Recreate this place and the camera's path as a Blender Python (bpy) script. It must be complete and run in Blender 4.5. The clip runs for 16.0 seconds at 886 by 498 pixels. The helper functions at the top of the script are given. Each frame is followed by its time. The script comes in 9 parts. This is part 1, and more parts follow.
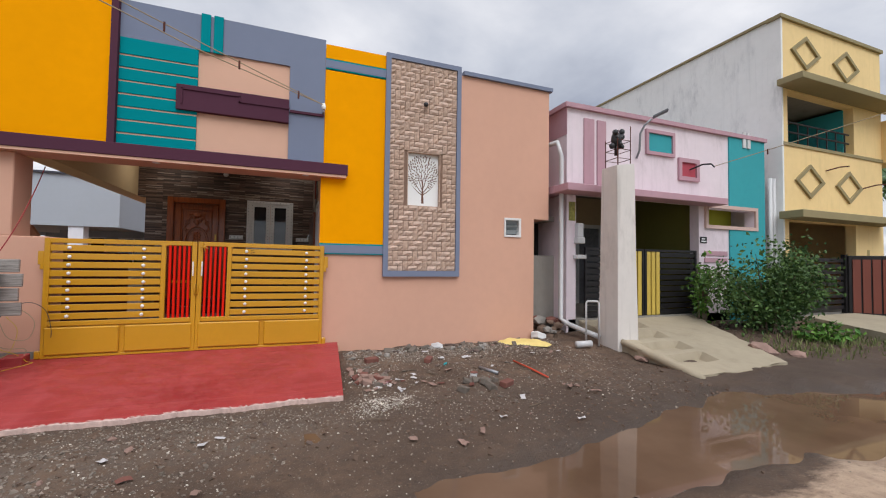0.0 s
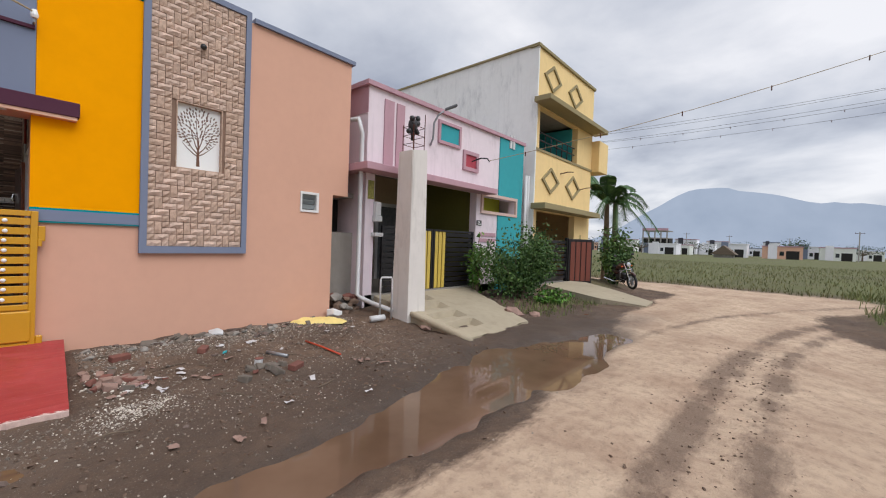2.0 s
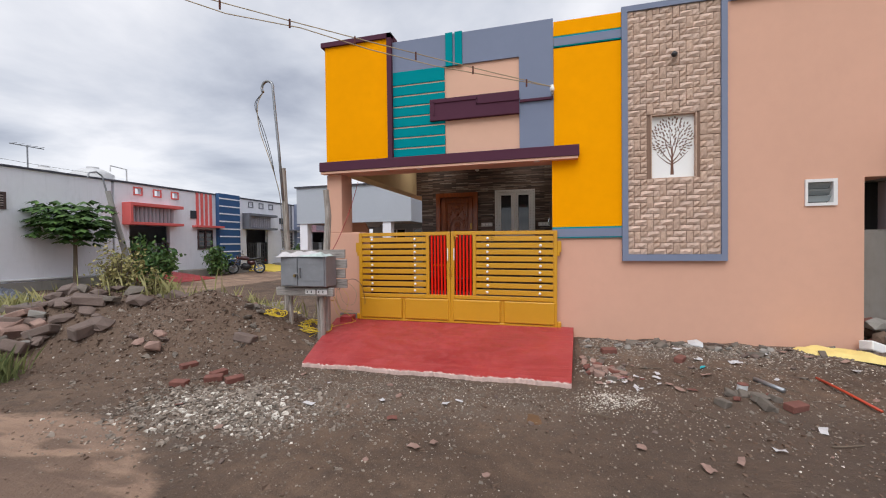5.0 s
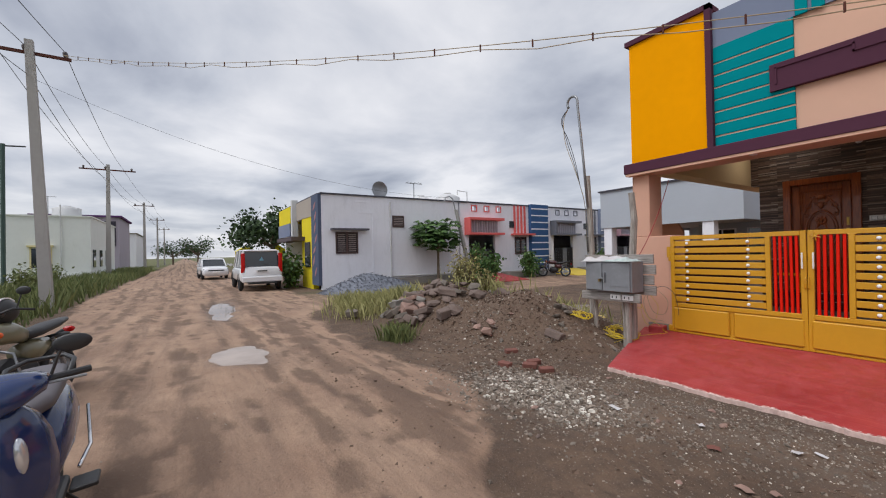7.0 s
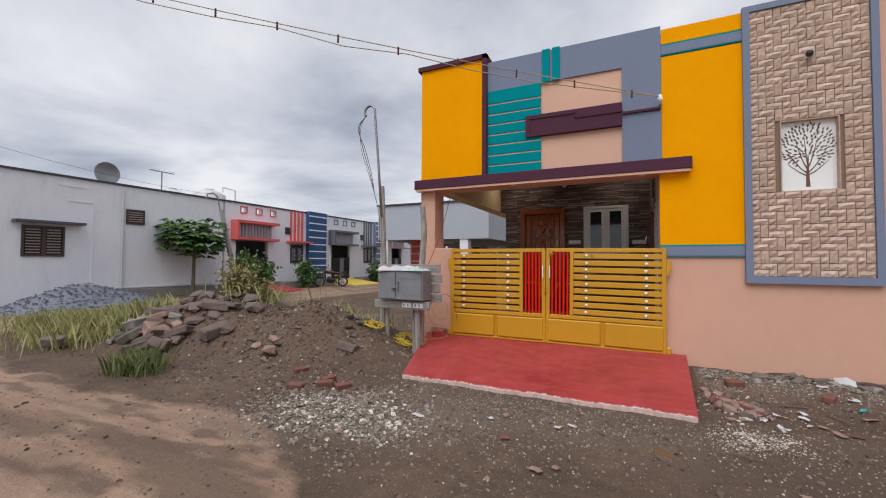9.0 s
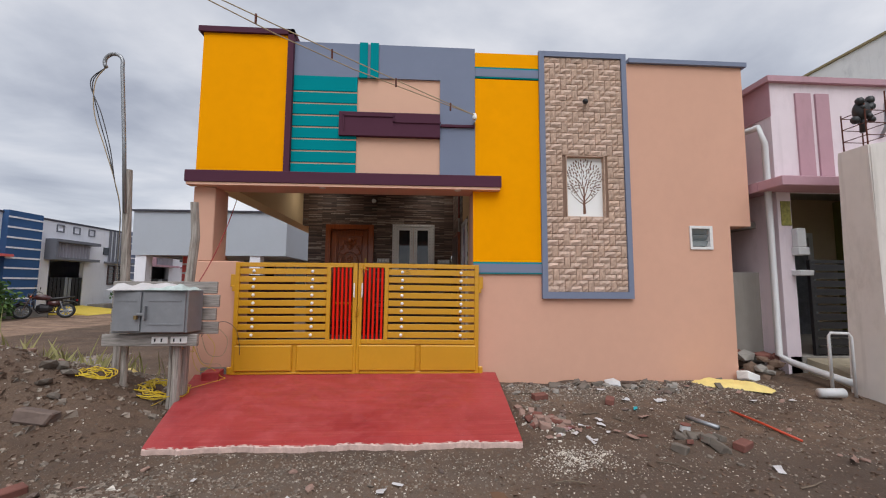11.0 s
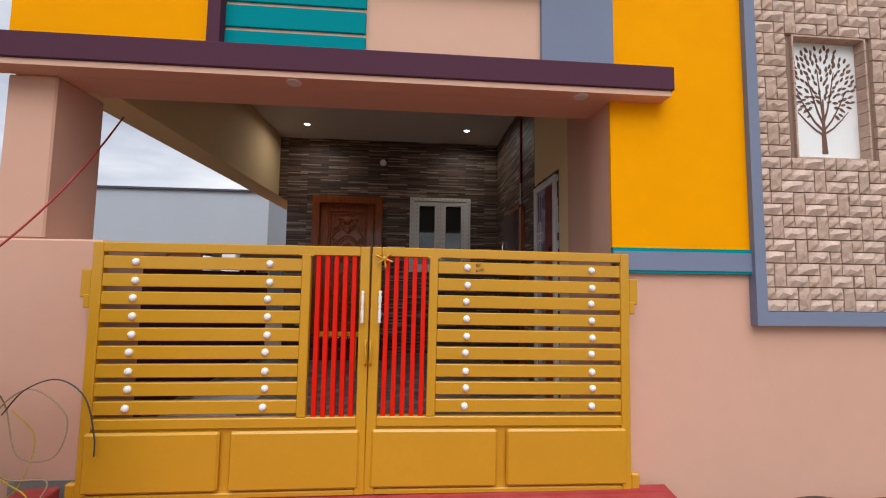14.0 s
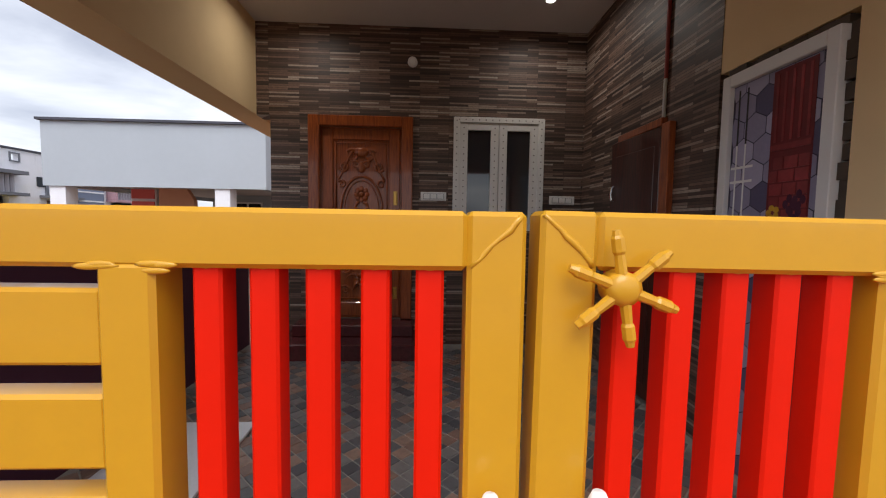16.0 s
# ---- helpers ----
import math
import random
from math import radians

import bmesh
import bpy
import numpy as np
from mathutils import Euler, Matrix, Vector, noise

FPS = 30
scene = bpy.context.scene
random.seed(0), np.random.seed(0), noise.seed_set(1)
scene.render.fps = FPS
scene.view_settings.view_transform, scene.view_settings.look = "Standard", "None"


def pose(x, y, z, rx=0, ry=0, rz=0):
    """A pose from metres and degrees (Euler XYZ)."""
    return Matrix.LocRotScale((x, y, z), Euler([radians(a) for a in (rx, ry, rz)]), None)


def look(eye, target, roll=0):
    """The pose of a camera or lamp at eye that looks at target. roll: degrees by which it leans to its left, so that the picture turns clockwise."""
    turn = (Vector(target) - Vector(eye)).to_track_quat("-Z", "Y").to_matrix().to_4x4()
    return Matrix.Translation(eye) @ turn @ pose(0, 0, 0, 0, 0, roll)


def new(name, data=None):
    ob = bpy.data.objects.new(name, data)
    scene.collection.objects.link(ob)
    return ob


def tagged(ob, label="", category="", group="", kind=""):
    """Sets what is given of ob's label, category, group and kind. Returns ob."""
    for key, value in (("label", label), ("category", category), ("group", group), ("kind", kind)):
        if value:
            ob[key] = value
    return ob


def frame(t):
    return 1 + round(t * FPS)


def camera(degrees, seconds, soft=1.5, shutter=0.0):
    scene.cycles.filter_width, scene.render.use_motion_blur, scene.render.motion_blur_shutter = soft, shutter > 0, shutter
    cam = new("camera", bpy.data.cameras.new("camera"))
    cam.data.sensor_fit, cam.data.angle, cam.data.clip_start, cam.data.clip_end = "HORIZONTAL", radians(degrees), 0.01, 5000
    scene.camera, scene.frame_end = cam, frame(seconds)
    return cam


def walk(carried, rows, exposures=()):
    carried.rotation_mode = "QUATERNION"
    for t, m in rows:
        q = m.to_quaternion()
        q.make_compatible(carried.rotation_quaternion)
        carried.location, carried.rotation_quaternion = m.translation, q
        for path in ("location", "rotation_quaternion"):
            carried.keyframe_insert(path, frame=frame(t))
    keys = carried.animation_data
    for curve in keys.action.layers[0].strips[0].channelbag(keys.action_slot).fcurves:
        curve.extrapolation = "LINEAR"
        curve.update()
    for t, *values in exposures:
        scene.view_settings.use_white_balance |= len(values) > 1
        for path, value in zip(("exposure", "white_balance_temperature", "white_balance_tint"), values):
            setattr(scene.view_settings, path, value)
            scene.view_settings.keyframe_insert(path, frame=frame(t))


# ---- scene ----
cam = camera(96.3, 16.0, soft=1.1)
PATH = [
    (0, (-0.134, 0.632, 1.5), (0.574, 2.501, 1.566), 0.8),
    (0.5, (-0.09, 0.621, 1.515), (0.901, 2.358, 1.54), 1.1),
    (1, (-0.052, 0.61, 1.529), (1.192, 2.176, 1.526), 1.6),
    (1.5, (-0.025, 0.624, 1.542), (1.391, 2.036, 1.519), 1.9),
    (2, (-0.012, 0.622, 1.545), (1.488, 1.945, 1.509), 2.1),
    (2.5, (-0.011, 0.627, 1.543), (1.441, 2.002, 1.495), 2.0),
    (3, (0.012, 0.656, 1.534), (1.238, 2.236, 1.475), 1.5),
    (3.5, (0.056, 0.699, 1.528), (0.921, 2.501, 1.466), 1.0),
    (4, (0.093, 0.704, 1.524), (0.52, 2.657, 1.47), 0.4),
    (4.5, (0.144, 0.675, 1.537), (0.094, 2.674, 1.496), -0.1),
    (5, (0.208, 0.672, 1.554), (-0.312, 2.603, 1.522), -0.7),
    (5.2, (0.239, 0.677, 1.557), (-0.46, 2.55, 1.532), -0.8),
    (7.3, (0.3, 0.501, 1.563), (-1.398, 1.559, 1.581), -1.3),
    (7.5, (0.271, 0.486, 1.563), (-1.415, 1.562, 1.58), -1.3),
    (8, (0.127, 0.462, 1.557), (-1.403, 1.75, 1.565), -1.0),
    (8.5, (-0.069, 0.471, 1.548), (-1.297, 2.049, 1.57), -0.2),
    (9, (-0.19, 0.549, 1.528), (-1.031, 2.363, 1.587), 0.3),
    (9.5, (-0.301, 0.72, 1.494), (-0.756, 2.665, 1.609), 0.8),
    (10, (-0.404, 0.887, 1.441), (-0.552, 2.875, 1.6), 0.9),
    (10.2, (-0.431, 0.974, 1.436), (-0.495, 2.966, 1.605), 0.8),
    (12.3, (-0.666, 2.472, 1.459), (-0.476, 4.455, 1.645), 0.4),
    (12.5, (-0.682, 2.672, 1.444), (-0.49, 4.654, 1.634), 0.7),
    (13, (-0.785, 3.255, 1.435), (-0.604, 5.237, 1.629), 0.7),
    (13.5, (-0.984, 3.851, 1.497), (-0.814, 5.835, 1.68), 0.8),
    (14, (-1.104, 4.472, 1.54), (-0.956, 6.461, 1.69), 0.8),
    (14.5, (-1.31, 5.074, 1.511), (-1.186, 7.068, 1.603), 0.7),
    (15, (-1.476, 5.604, 1.568), (-1.368, 7.601, 1.584), 0.7),
    (15.5, (-1.489, 6.139, 1.662), (-1.389, 8.135, 1.602), 0.8),
    (16, (-1.478, 6.607, 1.723), (-1.389, 8.6, 1.591), 0.9),
]
walk(cam, [(t, look(eye, target, roll)) for t, eye, target, roll in PATH], exposures=[(0.0, 0.0), (2.5, 0.0), (4.0, 0.12), (5.0, 0.08), (7.5, -0.1), (9.5, -0.08), (12.5, 0.0), (14.0, 0.15), (15.0, 0.35), (16.0, 0.55)])

# ---------------- light ----------------
world = bpy.data.worlds.new("overcast_sky")
scene.world = world
world.use_nodes = True
_n, _l = world.node_tree.nodes, world.node_tree.links
_bg = _n["Background"]
_sky = _n.new("ShaderNodeTexSky")
_sky.sky_type, _sky.sun_disc = "NISHITA", False
_sky.sun_elevation, _sky.sun_rotation = radians(56), radians(180)
_tc = _n.new("ShaderNodeTexCoord")
_sep = _n.new("ShaderNodeSeparateXYZ")
_l.new(_tc.outputs["Generated"], _sep.inputs[0])
# clouds on a flat layer: direction divided by its height
_h = _n.new("ShaderNodeMath"); _h.operation = "MAXIMUM"; _h.inputs[1].default_value = 0.0
_l.new(_sep.outputs["Z"], _h.inputs[0])
_h2 = _n.new("ShaderNodeMath"); _h2.operation = "ADD"; _h2.inputs[1].default_value = 0.16
_l.new(_h.outputs[0], _h2.inputs[0])
_comb = _n.new("ShaderNodeCombineXYZ")
for _i, _ax in enumerate("XY"):
    _d = _n.new("ShaderNodeMath"); _d.operation = "DIVIDE"
    _l.new(_sep.outputs[_ax], _d.inputs[0]); _l.new(_h2.outputs[0], _d.inputs[1])
    _l.new(_d.outputs[0], _comb.inputs[_i])
_cl = _n.new("ShaderNodeTexNoise")
_cl.inputs["Scale"].default_value, _cl.inputs["Detail"].default_value = 0.95, 7.0
_cl.inputs["Roughness"].default_value, _cl.inputs["Distortion"].default_value = 0.52, 0.25
_l.new(_comb.outputs[0], _cl.inputs["Vector"])
_cr = _n.new("ShaderNodeValToRGB")
_cr.color_ramp.elements[0].position, _cr.color_ramp.elements[0].color = 0.31, (0.37, 0.40, 0.49, 1)
_cr.color_ramp.elements[1].position, _cr.color_ramp.elements[1].color = 0.65, (0.96, 0.96, 1.0, 1)
_e = _cr.color_ramp.elements.new(0.46); _e.color = (0.62, 0.65, 0.73, 1)
_l.new(_cl.outputs["Fac"], _cr.inputs[0])
_skys = _n.new("ShaderNodeMix"); _skys.data_type = "RGBA"; _skys.blend_type = "MULTIPLY"
_skys.inputs["Factor"].default_value = 1.0
_l.new(_sky.outputs[0], _skys.inputs["A"]); _skys.inputs["B"].default_value = (0.12, 0.12, 0.12, 1)
_mx = _n.new("ShaderNodeMix"); _mx.data_type = "RGBA"; _mx.inputs["Factor"].default_value = 0.9
_l.new(_skys.outputs["Result"], _mx.inputs["A"]); _l.new(_cr.outputs[0], _mx.inputs["B"])
_l.new(_mx.outputs["Result"], _bg.inputs["Color"])
_bg.inputs["Strength"].default_value = 1.0

_sun = bpy.data.lights.new("sun", "SUN")
_sun.energy, _sun.angle, _sun.color = 2.2, radians(50), (0.985, 0.985, 1.0)
sun_ob = new("sun", _sun)
sun_ob.matrix_world = look((0, 0, 30), (0, 20, 0))


# ---------------- materials ----------------
def lin(r, g, b):
    """Colour from 0..255 display values."""
    return tuple(((v / 255) / 12.92 if v / 255 < 0.04045 else ((v / 255 + 0.055) / 1.055) ** 2.4) for v in (r, g, b))


class Mat:
    """A small builder round a Principled material."""

    def __init__(self, name):
        self.m = bpy.data.materials.new(name)
        self.m.use_nodes = True
        self.n, self.l = self.m.node_tree.nodes, self.m.node_tree.links
        self.p = self.n["Principled BSDF"]
        self.geo = self.n.new("ShaderNodeNewGeometry")

    def vec(self, sx=1, sy=1, sz=1):
        mp = self.n.new("ShaderNodeMapping")
        mp.inputs["Scale"].default_value = (sx, sy, sz)
        self.l.new(self.geo.outputs["Position"], mp.inputs["Vector"])
        return mp.outputs["Vector"]

    def noise(self, scale, detail=4, rough=0.55, vec=None, distort=0.0):
        t = self.n.new("ShaderNodeTexNoise")
        t.inputs["Scale"].default_value, t.inputs["Detail"].default_value = scale, detail
        t.inputs["Roughness"].default_value, t.inputs["Distortion"].default_value = rough, distort
        self.l.new(vec if vec is not None else self.geo.outputs["Position"], t.inputs["Vector"])
        return t.outputs["Fac"]

    def ramp(self, fac, a, b):
        r = self.n.new("ShaderNodeMapRange")
        r.inputs["From Min"].default_value, r.inputs["From Max"].default_value = a, b
        self.l.new(fac, r.inputs["Value"])
        return r.outputs["Result"]

    def mul(self, a, k):
        r = self.n.new("ShaderNodeMath"); r.operation = "MULTIPLY"
        self.l.new(a, r.inputs[0])
        if isinstance(k, (int, float)):
            r.inputs[1].default_value = k
        else:
            self.l.new(k, r.inputs[1])
        return r.outputs[0]

    def mix(self, fac, a, b, mode="MIX"):
        x = self.n.new("ShaderNodeMix"); x.data_type = "RGBA"; x.blend_type = mode
        for key, v in (("Factor", fac), ("A", a), ("B", b)):
            if isinstance(v, (int, float)):
                x.inputs[key].default_value = v
            elif isinstance(v, tuple):
                x.inputs[key].default_value = (*v[:3], 1)
            else:
                self.l.new(v, x.inputs[key])
        return x.outputs["Result"]

    def bump(self, height, strength, dist=0.01):
        b = self.n.new("ShaderNodeBump")
        b.inputs["Strength"].default_value, b.inputs["Distance"].default_value = strength, dist
        self.l.new(height, b.inputs["Height"])
        self.l.new(b.outputs["Normal"], self.p.inputs["Normal"])

    def color(self, c):
        if isinstance(c, tuple):
            self.p.inputs["Base Color"].default_value = (*c[:3], 1)
        else:
            self.l.new(c, self.p.inputs["Base Color"])

    def rough(self, v):
        if isinstance(v, (int, float)):
            self.p.inputs["Roughness"].default_value = v
        else:
            self.l.new(v, self.p.inputs["Roughness"])


def shade(c, k):
    return tuple(min(1.0, v * k) for v in c[:3])


def surf(name, col, rough=0.75, var=0.10, scale=1.3, grain=45.0, bump=0.12, metal=0.0, coat=0.0, island=0.0, obrand=0.0):
    """Plain surface with slow colour drift, fine grain and light relief."""
    m = Mat(name)
    big = m.ramp(m.noise(scale, 5), 0.3, 0.7)
    c = m.mix(big, shade(col, 1 - var), shade(col, 1 + var))
    fine = m.noise(grain, 3)
    c = m.mix(m.ramp(fine, 0.35, 0.65), m.mix(0.5, c, shade(col, 1 - var)), c)
    if island:
        c = m.mix(m.mul(m.geo.outputs["Random Per Island"], island), c, shade(col, 0.35))
    if obrand:
        oi = m.n.new("ShaderNodeObjectInfo")
        c = m.mix(m.mul(oi.outputs["Random"], obrand), c, shade(col, 0.4))
    m.color(c)
    m.rough(rough)
    m.p.inputs["Metallic"].default_value = metal
    m.p.inputs["Coat Weight"].default_value = coat
    if bump:
        m.bump(fine, bump, 0.004)
    return m.m


def plaster(name, col, var=0.05, stain=0.0, stain_col=(0.12, 0.11, 0.10), drip=0.0, gloss=0.25):
    """Painted plaster: roller grain, faint patches, optional weather stains running down."""
    m = Mat(name)
    big = m.ramp(m.noise(0.7, 6, 0.6), 0.3, 0.7)
    c = m.mix(big, shade(col, 1 - var), shade(col, 1 + var * 0.6))
    mid = m.ramp(m.noise(7, 4), 0.35, 0.7)
    c = m.mix(m.mul(mid, 0.35), c, shade(col, 1 - 2 * var))
    if stain:
        s1 = m.ramp(m.noise(1.1, 7, 0.65, m.vec(1.6, 1.6, 0.7)), 0.48, 0.72)
        s2 = m.ramp(m.noise(6.0, 6, 0.7, m.vec(1, 1, 0.35)), 0.42, 0.68)
        c = m.mix(m.mul(m.mul(s1, s2), stain), c, stain_col)
    if drip:
        d = m.ramp(m.noise(9.0, 4, 0.6, m.vec(1, 1, 0.05)), 0.55, 0.75)
        c = m.mix(m.mul(d, drip), c, stain_col)
    m.color(c)
    m.rough(0.82)
    m.p.inputs["Specular IOR Level"].default_value = gloss
    grain = m.noise(110, 3, 0.6)
    m.bump(grain, 0.18, 0.003)
    return m.m


PEACH = plaster("peach_paint", lin(216, 169, 146), 0.04, 0.05, lin(150, 105, 90))
PEACH_TOP = plaster("peach_light_paint", lin(222, 178, 154), 0.03)
ORANGE = plaster("yellow_paint", lin(250, 164, 0), 0.05, gloss=0.04)
GREY = plaster("slate_paint", lin(124, 133, 155), 0.04)
TEAL = plaster("teal_paint", lin(0, 138, 146), 0.04, gloss=0.05)
PLUM = plaster("plum_paint", lin(86, 52, 68), 0.05, gloss=0.12)
WHEAT = plaster("wheat_paint", lin(236, 206, 158), 0.03)
WHITE = plaster("white_wall_paint", lin(236, 236, 242), 0.03, 0.25, lin(150, 150, 150), 0.1)
CEIL = plaster("ceiling_paint", lin(218, 212, 208), 0.02)
PINK = plaster("pale_pink_paint", lin(230, 216, 222), 0.05, 0.35, lin(120, 105, 105), 0.15)
ROSE = plaster("rose_paint", lin(188, 150, 160), 0.06, 0.3, lin(110, 90, 90))
TEAL2 = plaster("faded_teal_paint", lin(60, 160, 168), 0.06, 0.1)
OLDWHITE = plaster("weathered_white_wall", lin(238, 238, 236), 0.05, 0.6, lin(130, 132, 138), 0.12)
PILLAR = plaster("bare_white_pillar", lin(220, 214, 208), 0.06, 0.6, lin(120, 112, 105), 0.25)
CREAM = plaster("cream_yellow_paint", lin(240, 210, 152), 0.05, 0.2, lin(150, 130, 90), 0.12)
OLIVE = plaster("olive_trim_paint", lin(150, 138, 104), 0.07)
PALEGREY = plaster("pale_grey_paint", lin(176, 182, 190), 0.03)
LEMON = plaster("lemon_paint", lin(226, 206, 40), 0.04)
CORAL = plaster("coral_paint", lin(222, 108, 104), 0.05)
NAVY = plaster("blue_band_paint", lin(58, 92, 136), 0.05)
MINT = plaster("pale_mint_paint", lin(228, 231, 226), 0.03, 0.2, lin(160, 165, 150))
PURPLE = plaster("purple_paint", lin(96, 60, 110), 0.05)
CEMENT = plaster("bare_cement", lin(150, 145, 138), 0.12, 0.5, lin(90, 86, 80), 0.2)
RAMPCON = plaster("concrete_ramp", lin(172, 160, 138), 0.1, 0.5, lin(110, 100, 84))
# near-black that stands for shade inside rooms, porches and gaps
DARK = surf("shade_black", (0.02, 0.018, 0.017), 0.9, 0.1)
GATE = surf("mustard_enamel", lin(202, 148, 30), 0.36, 0.05, 2.0, 30, 0.05, coat=0.25)
REDBAR = surf("red_enamel", lin(220, 26, 0), 0.5, 0.05, 3, 30, 0.05)
REDBAR.node_tree.nodes["Principled BSDF"].inputs["Specular IOR Level"].default_value = 0.2
STUD = surf("white_stud", lin(238, 238, 236), 0.45, 0.03)
UPVC = surf("white_upvc", lin(228, 226, 224), 0.4, 0.03)
IRON = surf("black_iron", lin(38, 36, 38), 0.45, 0.2, 4, 60, 0.1, 0.3)
STEEL = surf("galvanised_steel", lin(150, 152, 155), 0.45, 0.15, 3, 40, 0.1, 0.7)
RUST = surf("rusty_steel", lin(96, 52, 40), 0.75, 0.3, 6, 60, 0.3, 0.3)
PVC = surf("grey_white_pvc_pipe", lin(205, 205, 205), 0.45, 0.08)
PVCRED = surf("red_conduit", lin(150, 56, 50), 0.5, 0.1)
RUBBER = surf("black_rubber", (0.02, 0.02, 0.021), 0.7, 0.2)
BLACKPL = surf("black_plastic", (0.025, 0.025, 0.027), 0.45, 0.2)
CHROME = surf("chrome", (0.75, 0.75, 0.77), 0.12, 0.03, bump=0, metal=1.0)
CONCRETE = plaster("pole_concrete", lin(168, 164, 160), 0.07, 0.4, lin(110, 105, 100), 0.2)
WIREM = surf("wire_dark", (0.05, 0.05, 0.055), 0.6)
WIREL = surf("wire_pale", lin(164, 146, 116), 0.6)
WIRER = surf("wire_red", lin(160, 40, 44), 0.5)
WIREY = surf("wire_yellow", lin(206, 176, 40), 0.5)
MAROON = surf("maroon_granite", lin(88, 40, 42), 0.25, 0.2, 30, 90, 0.02)
GREYWOOD = Mat("weathered_plank")
_w = GREYWOOD.noise(14, 6, 0.65, GREYWOOD.vec(0.35, 1, 6))
GREYWOOD.color(GREYWOOD.mix(GREYWOOD.ramp(_w, 0.3, 0.72), lin(104, 98, 92), lin(176, 170, 164)))
GREYWOOD.rough(0.85); GREYWOOD.bump(_w, 0.4, 0.005)
GREYWOOD = GREYWOOD.m
GREYPOST = Mat("weathered_post")
_w = GREYPOST.noise(10, 6, 0.65, GREYPOST.vec(5, 5, 0.35))
GREYPOST.color(GREYPOST.mix(GREYPOST.ramp(_w, 0.3, 0.72), lin(110, 102, 94), lin(184, 176, 168)))
GREYPOST.rough(0.85); GREYPOST.bump(_w, 0.4, 0.005)
GREYPOST = GREYPOST.m
TINBOX = surf("grey_painted_tin", lin(136, 138, 142), 0.5, 0.12, 5, 25, 0.1, 0.2)
SACK = surf("white_sack_cloth", lin(200, 196, 196), 0.85, 0.14, 6, 80, 0.4)
SACKY = surf("yellow_plastic_sack", lin(232, 208, 130), 0.7, 0.1, 6, 80, 0.3)
STONE = surf("split_stone", lin(212, 184, 166), 0.8, 0.2, 14, 55, 0.7, obrand=0.28)
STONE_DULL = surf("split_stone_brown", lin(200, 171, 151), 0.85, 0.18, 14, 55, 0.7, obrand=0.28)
REDBRICK = surf("red_brick", lin(122, 78, 68), 0.9, 0.25, 8, 60, 0.5)
ROCK = surf("grey_rock", lin(124, 114, 104), 0.9, 0.25, 5, 30, 0.5, island=0.4)
CHIPS = surf("pale_stone_chips", lin(166, 152, 138), 0.9, 0.2, 8, 60, 0.3, island=0.85)
BLUEMETAL = surf("blue_metal_gravel", lin(128, 132, 142), 0.9, 0.2, 8, 60, 0.3, island=0.7)
SOIL = surf("dark_soil", lin(110, 90, 76), 0.95, 0.25, 2.5, 40, 0.6)


def wood(name, a, b, rough=0.35, sx=14.0):
    m = Mat(name)
    g = m.noise(5, 6, 0.6, m.vec(sx, sx, 1.0), 0.6)
    m.color(m.mix(m.ramp(g, 0.3, 0.7), a, b))
    m.rough(rough)
    m.p.inputs["Coat Weight"].default_value = 0.3
    m.bump(g, 0.1, 0.003)
    return m.m


TEAK = wood("polished_teak", lin(112, 46, 18), lin(172, 88, 36), 0.3)
DARKWOOD = wood("dark_red_wood", lin(48, 20, 14), lin(84, 36, 24), 0.35)

_g = Mat("red_oxide_floor")
_big = _g.ramp(_g.noise(1.3, 6, 0.6), 0.3, 0.72)
_sm = _g.ramp(_g.noise(5.5, 7, 0.68), 0.42, 0.72)
_c = _g.mix(_big, lin(146, 46, 50), lin(172, 62, 62))
_c = _g.mix(_g.mul(_sm, 0.45), _c, lin(190, 92, 90))
_brush = _g.noise(9, 4, 0.6, _g.vec(0.10, 5.0, 1))
_c = _g.mix(_g.mul(_g.ramp(_brush, 0.55, 0.75), 0.35), _c, lin(196, 104, 98))
_c = _g.mix(_g.mul(_g.ramp(_brush, 0.45, 0.25), 0.4), _c, lin(120, 34, 38))
_c = _g.mix(_g.mul(_g.ramp(_g.noise(130, 2), 0.70, 0.74), 0.7), _c, lin(214, 170, 160))
_g.color(_c); _g.rough(_g.ramp(_sm, -0.9, 1.5)); _g.bump(_brush, 0.2, 0.006)
_g.p.inputs["Specular IOR Level"].default_value = 0.3
REDOX = _g.m

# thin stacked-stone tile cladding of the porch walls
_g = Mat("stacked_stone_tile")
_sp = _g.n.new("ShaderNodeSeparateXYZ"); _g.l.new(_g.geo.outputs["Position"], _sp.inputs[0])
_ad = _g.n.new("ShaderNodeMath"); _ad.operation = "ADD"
_g.l.new(_sp.outputs["X"], _ad.inputs[0]); _g.l.new(_sp.outputs["Y"], _ad.inputs[1])
_cb = _g.n.new("ShaderNodeCombineXYZ")
_g.l.new(_ad.outputs[0], _cb.inputs[0]); _g.l.new(_sp.outputs["Z"], _cb.inputs[1])
_br = _g.n.new("ShaderNodeTexBrick")
_br.offset, _br.offset_frequency = 0.37, 3
_br.inputs["Scale"].default_value = 1.0
_br.inputs["Brick Width"].default_value, _br.inputs["Row Height"].default_value = 0.33, 0.021
_br.inputs["Mortar Size"].default_value, _br.inputs["Mortar Smooth"].default_value = 0.0016, 0.2
_br.inputs["Color1"].default_value, _br.inputs["Color2"].default_value = (0, 0, 0, 1), (1, 1, 1, 1)
_br.inputs["Mortar"].default_value = (0, 0, 0, 1)
_g.l.new(_cb.outputs[0], _br.inputs["Vector"])
_rm = _g.n.new("ShaderNodeValToRGB")
_rm.color_ramp.elements[0].color = (*lin(54, 41, 36), 1)
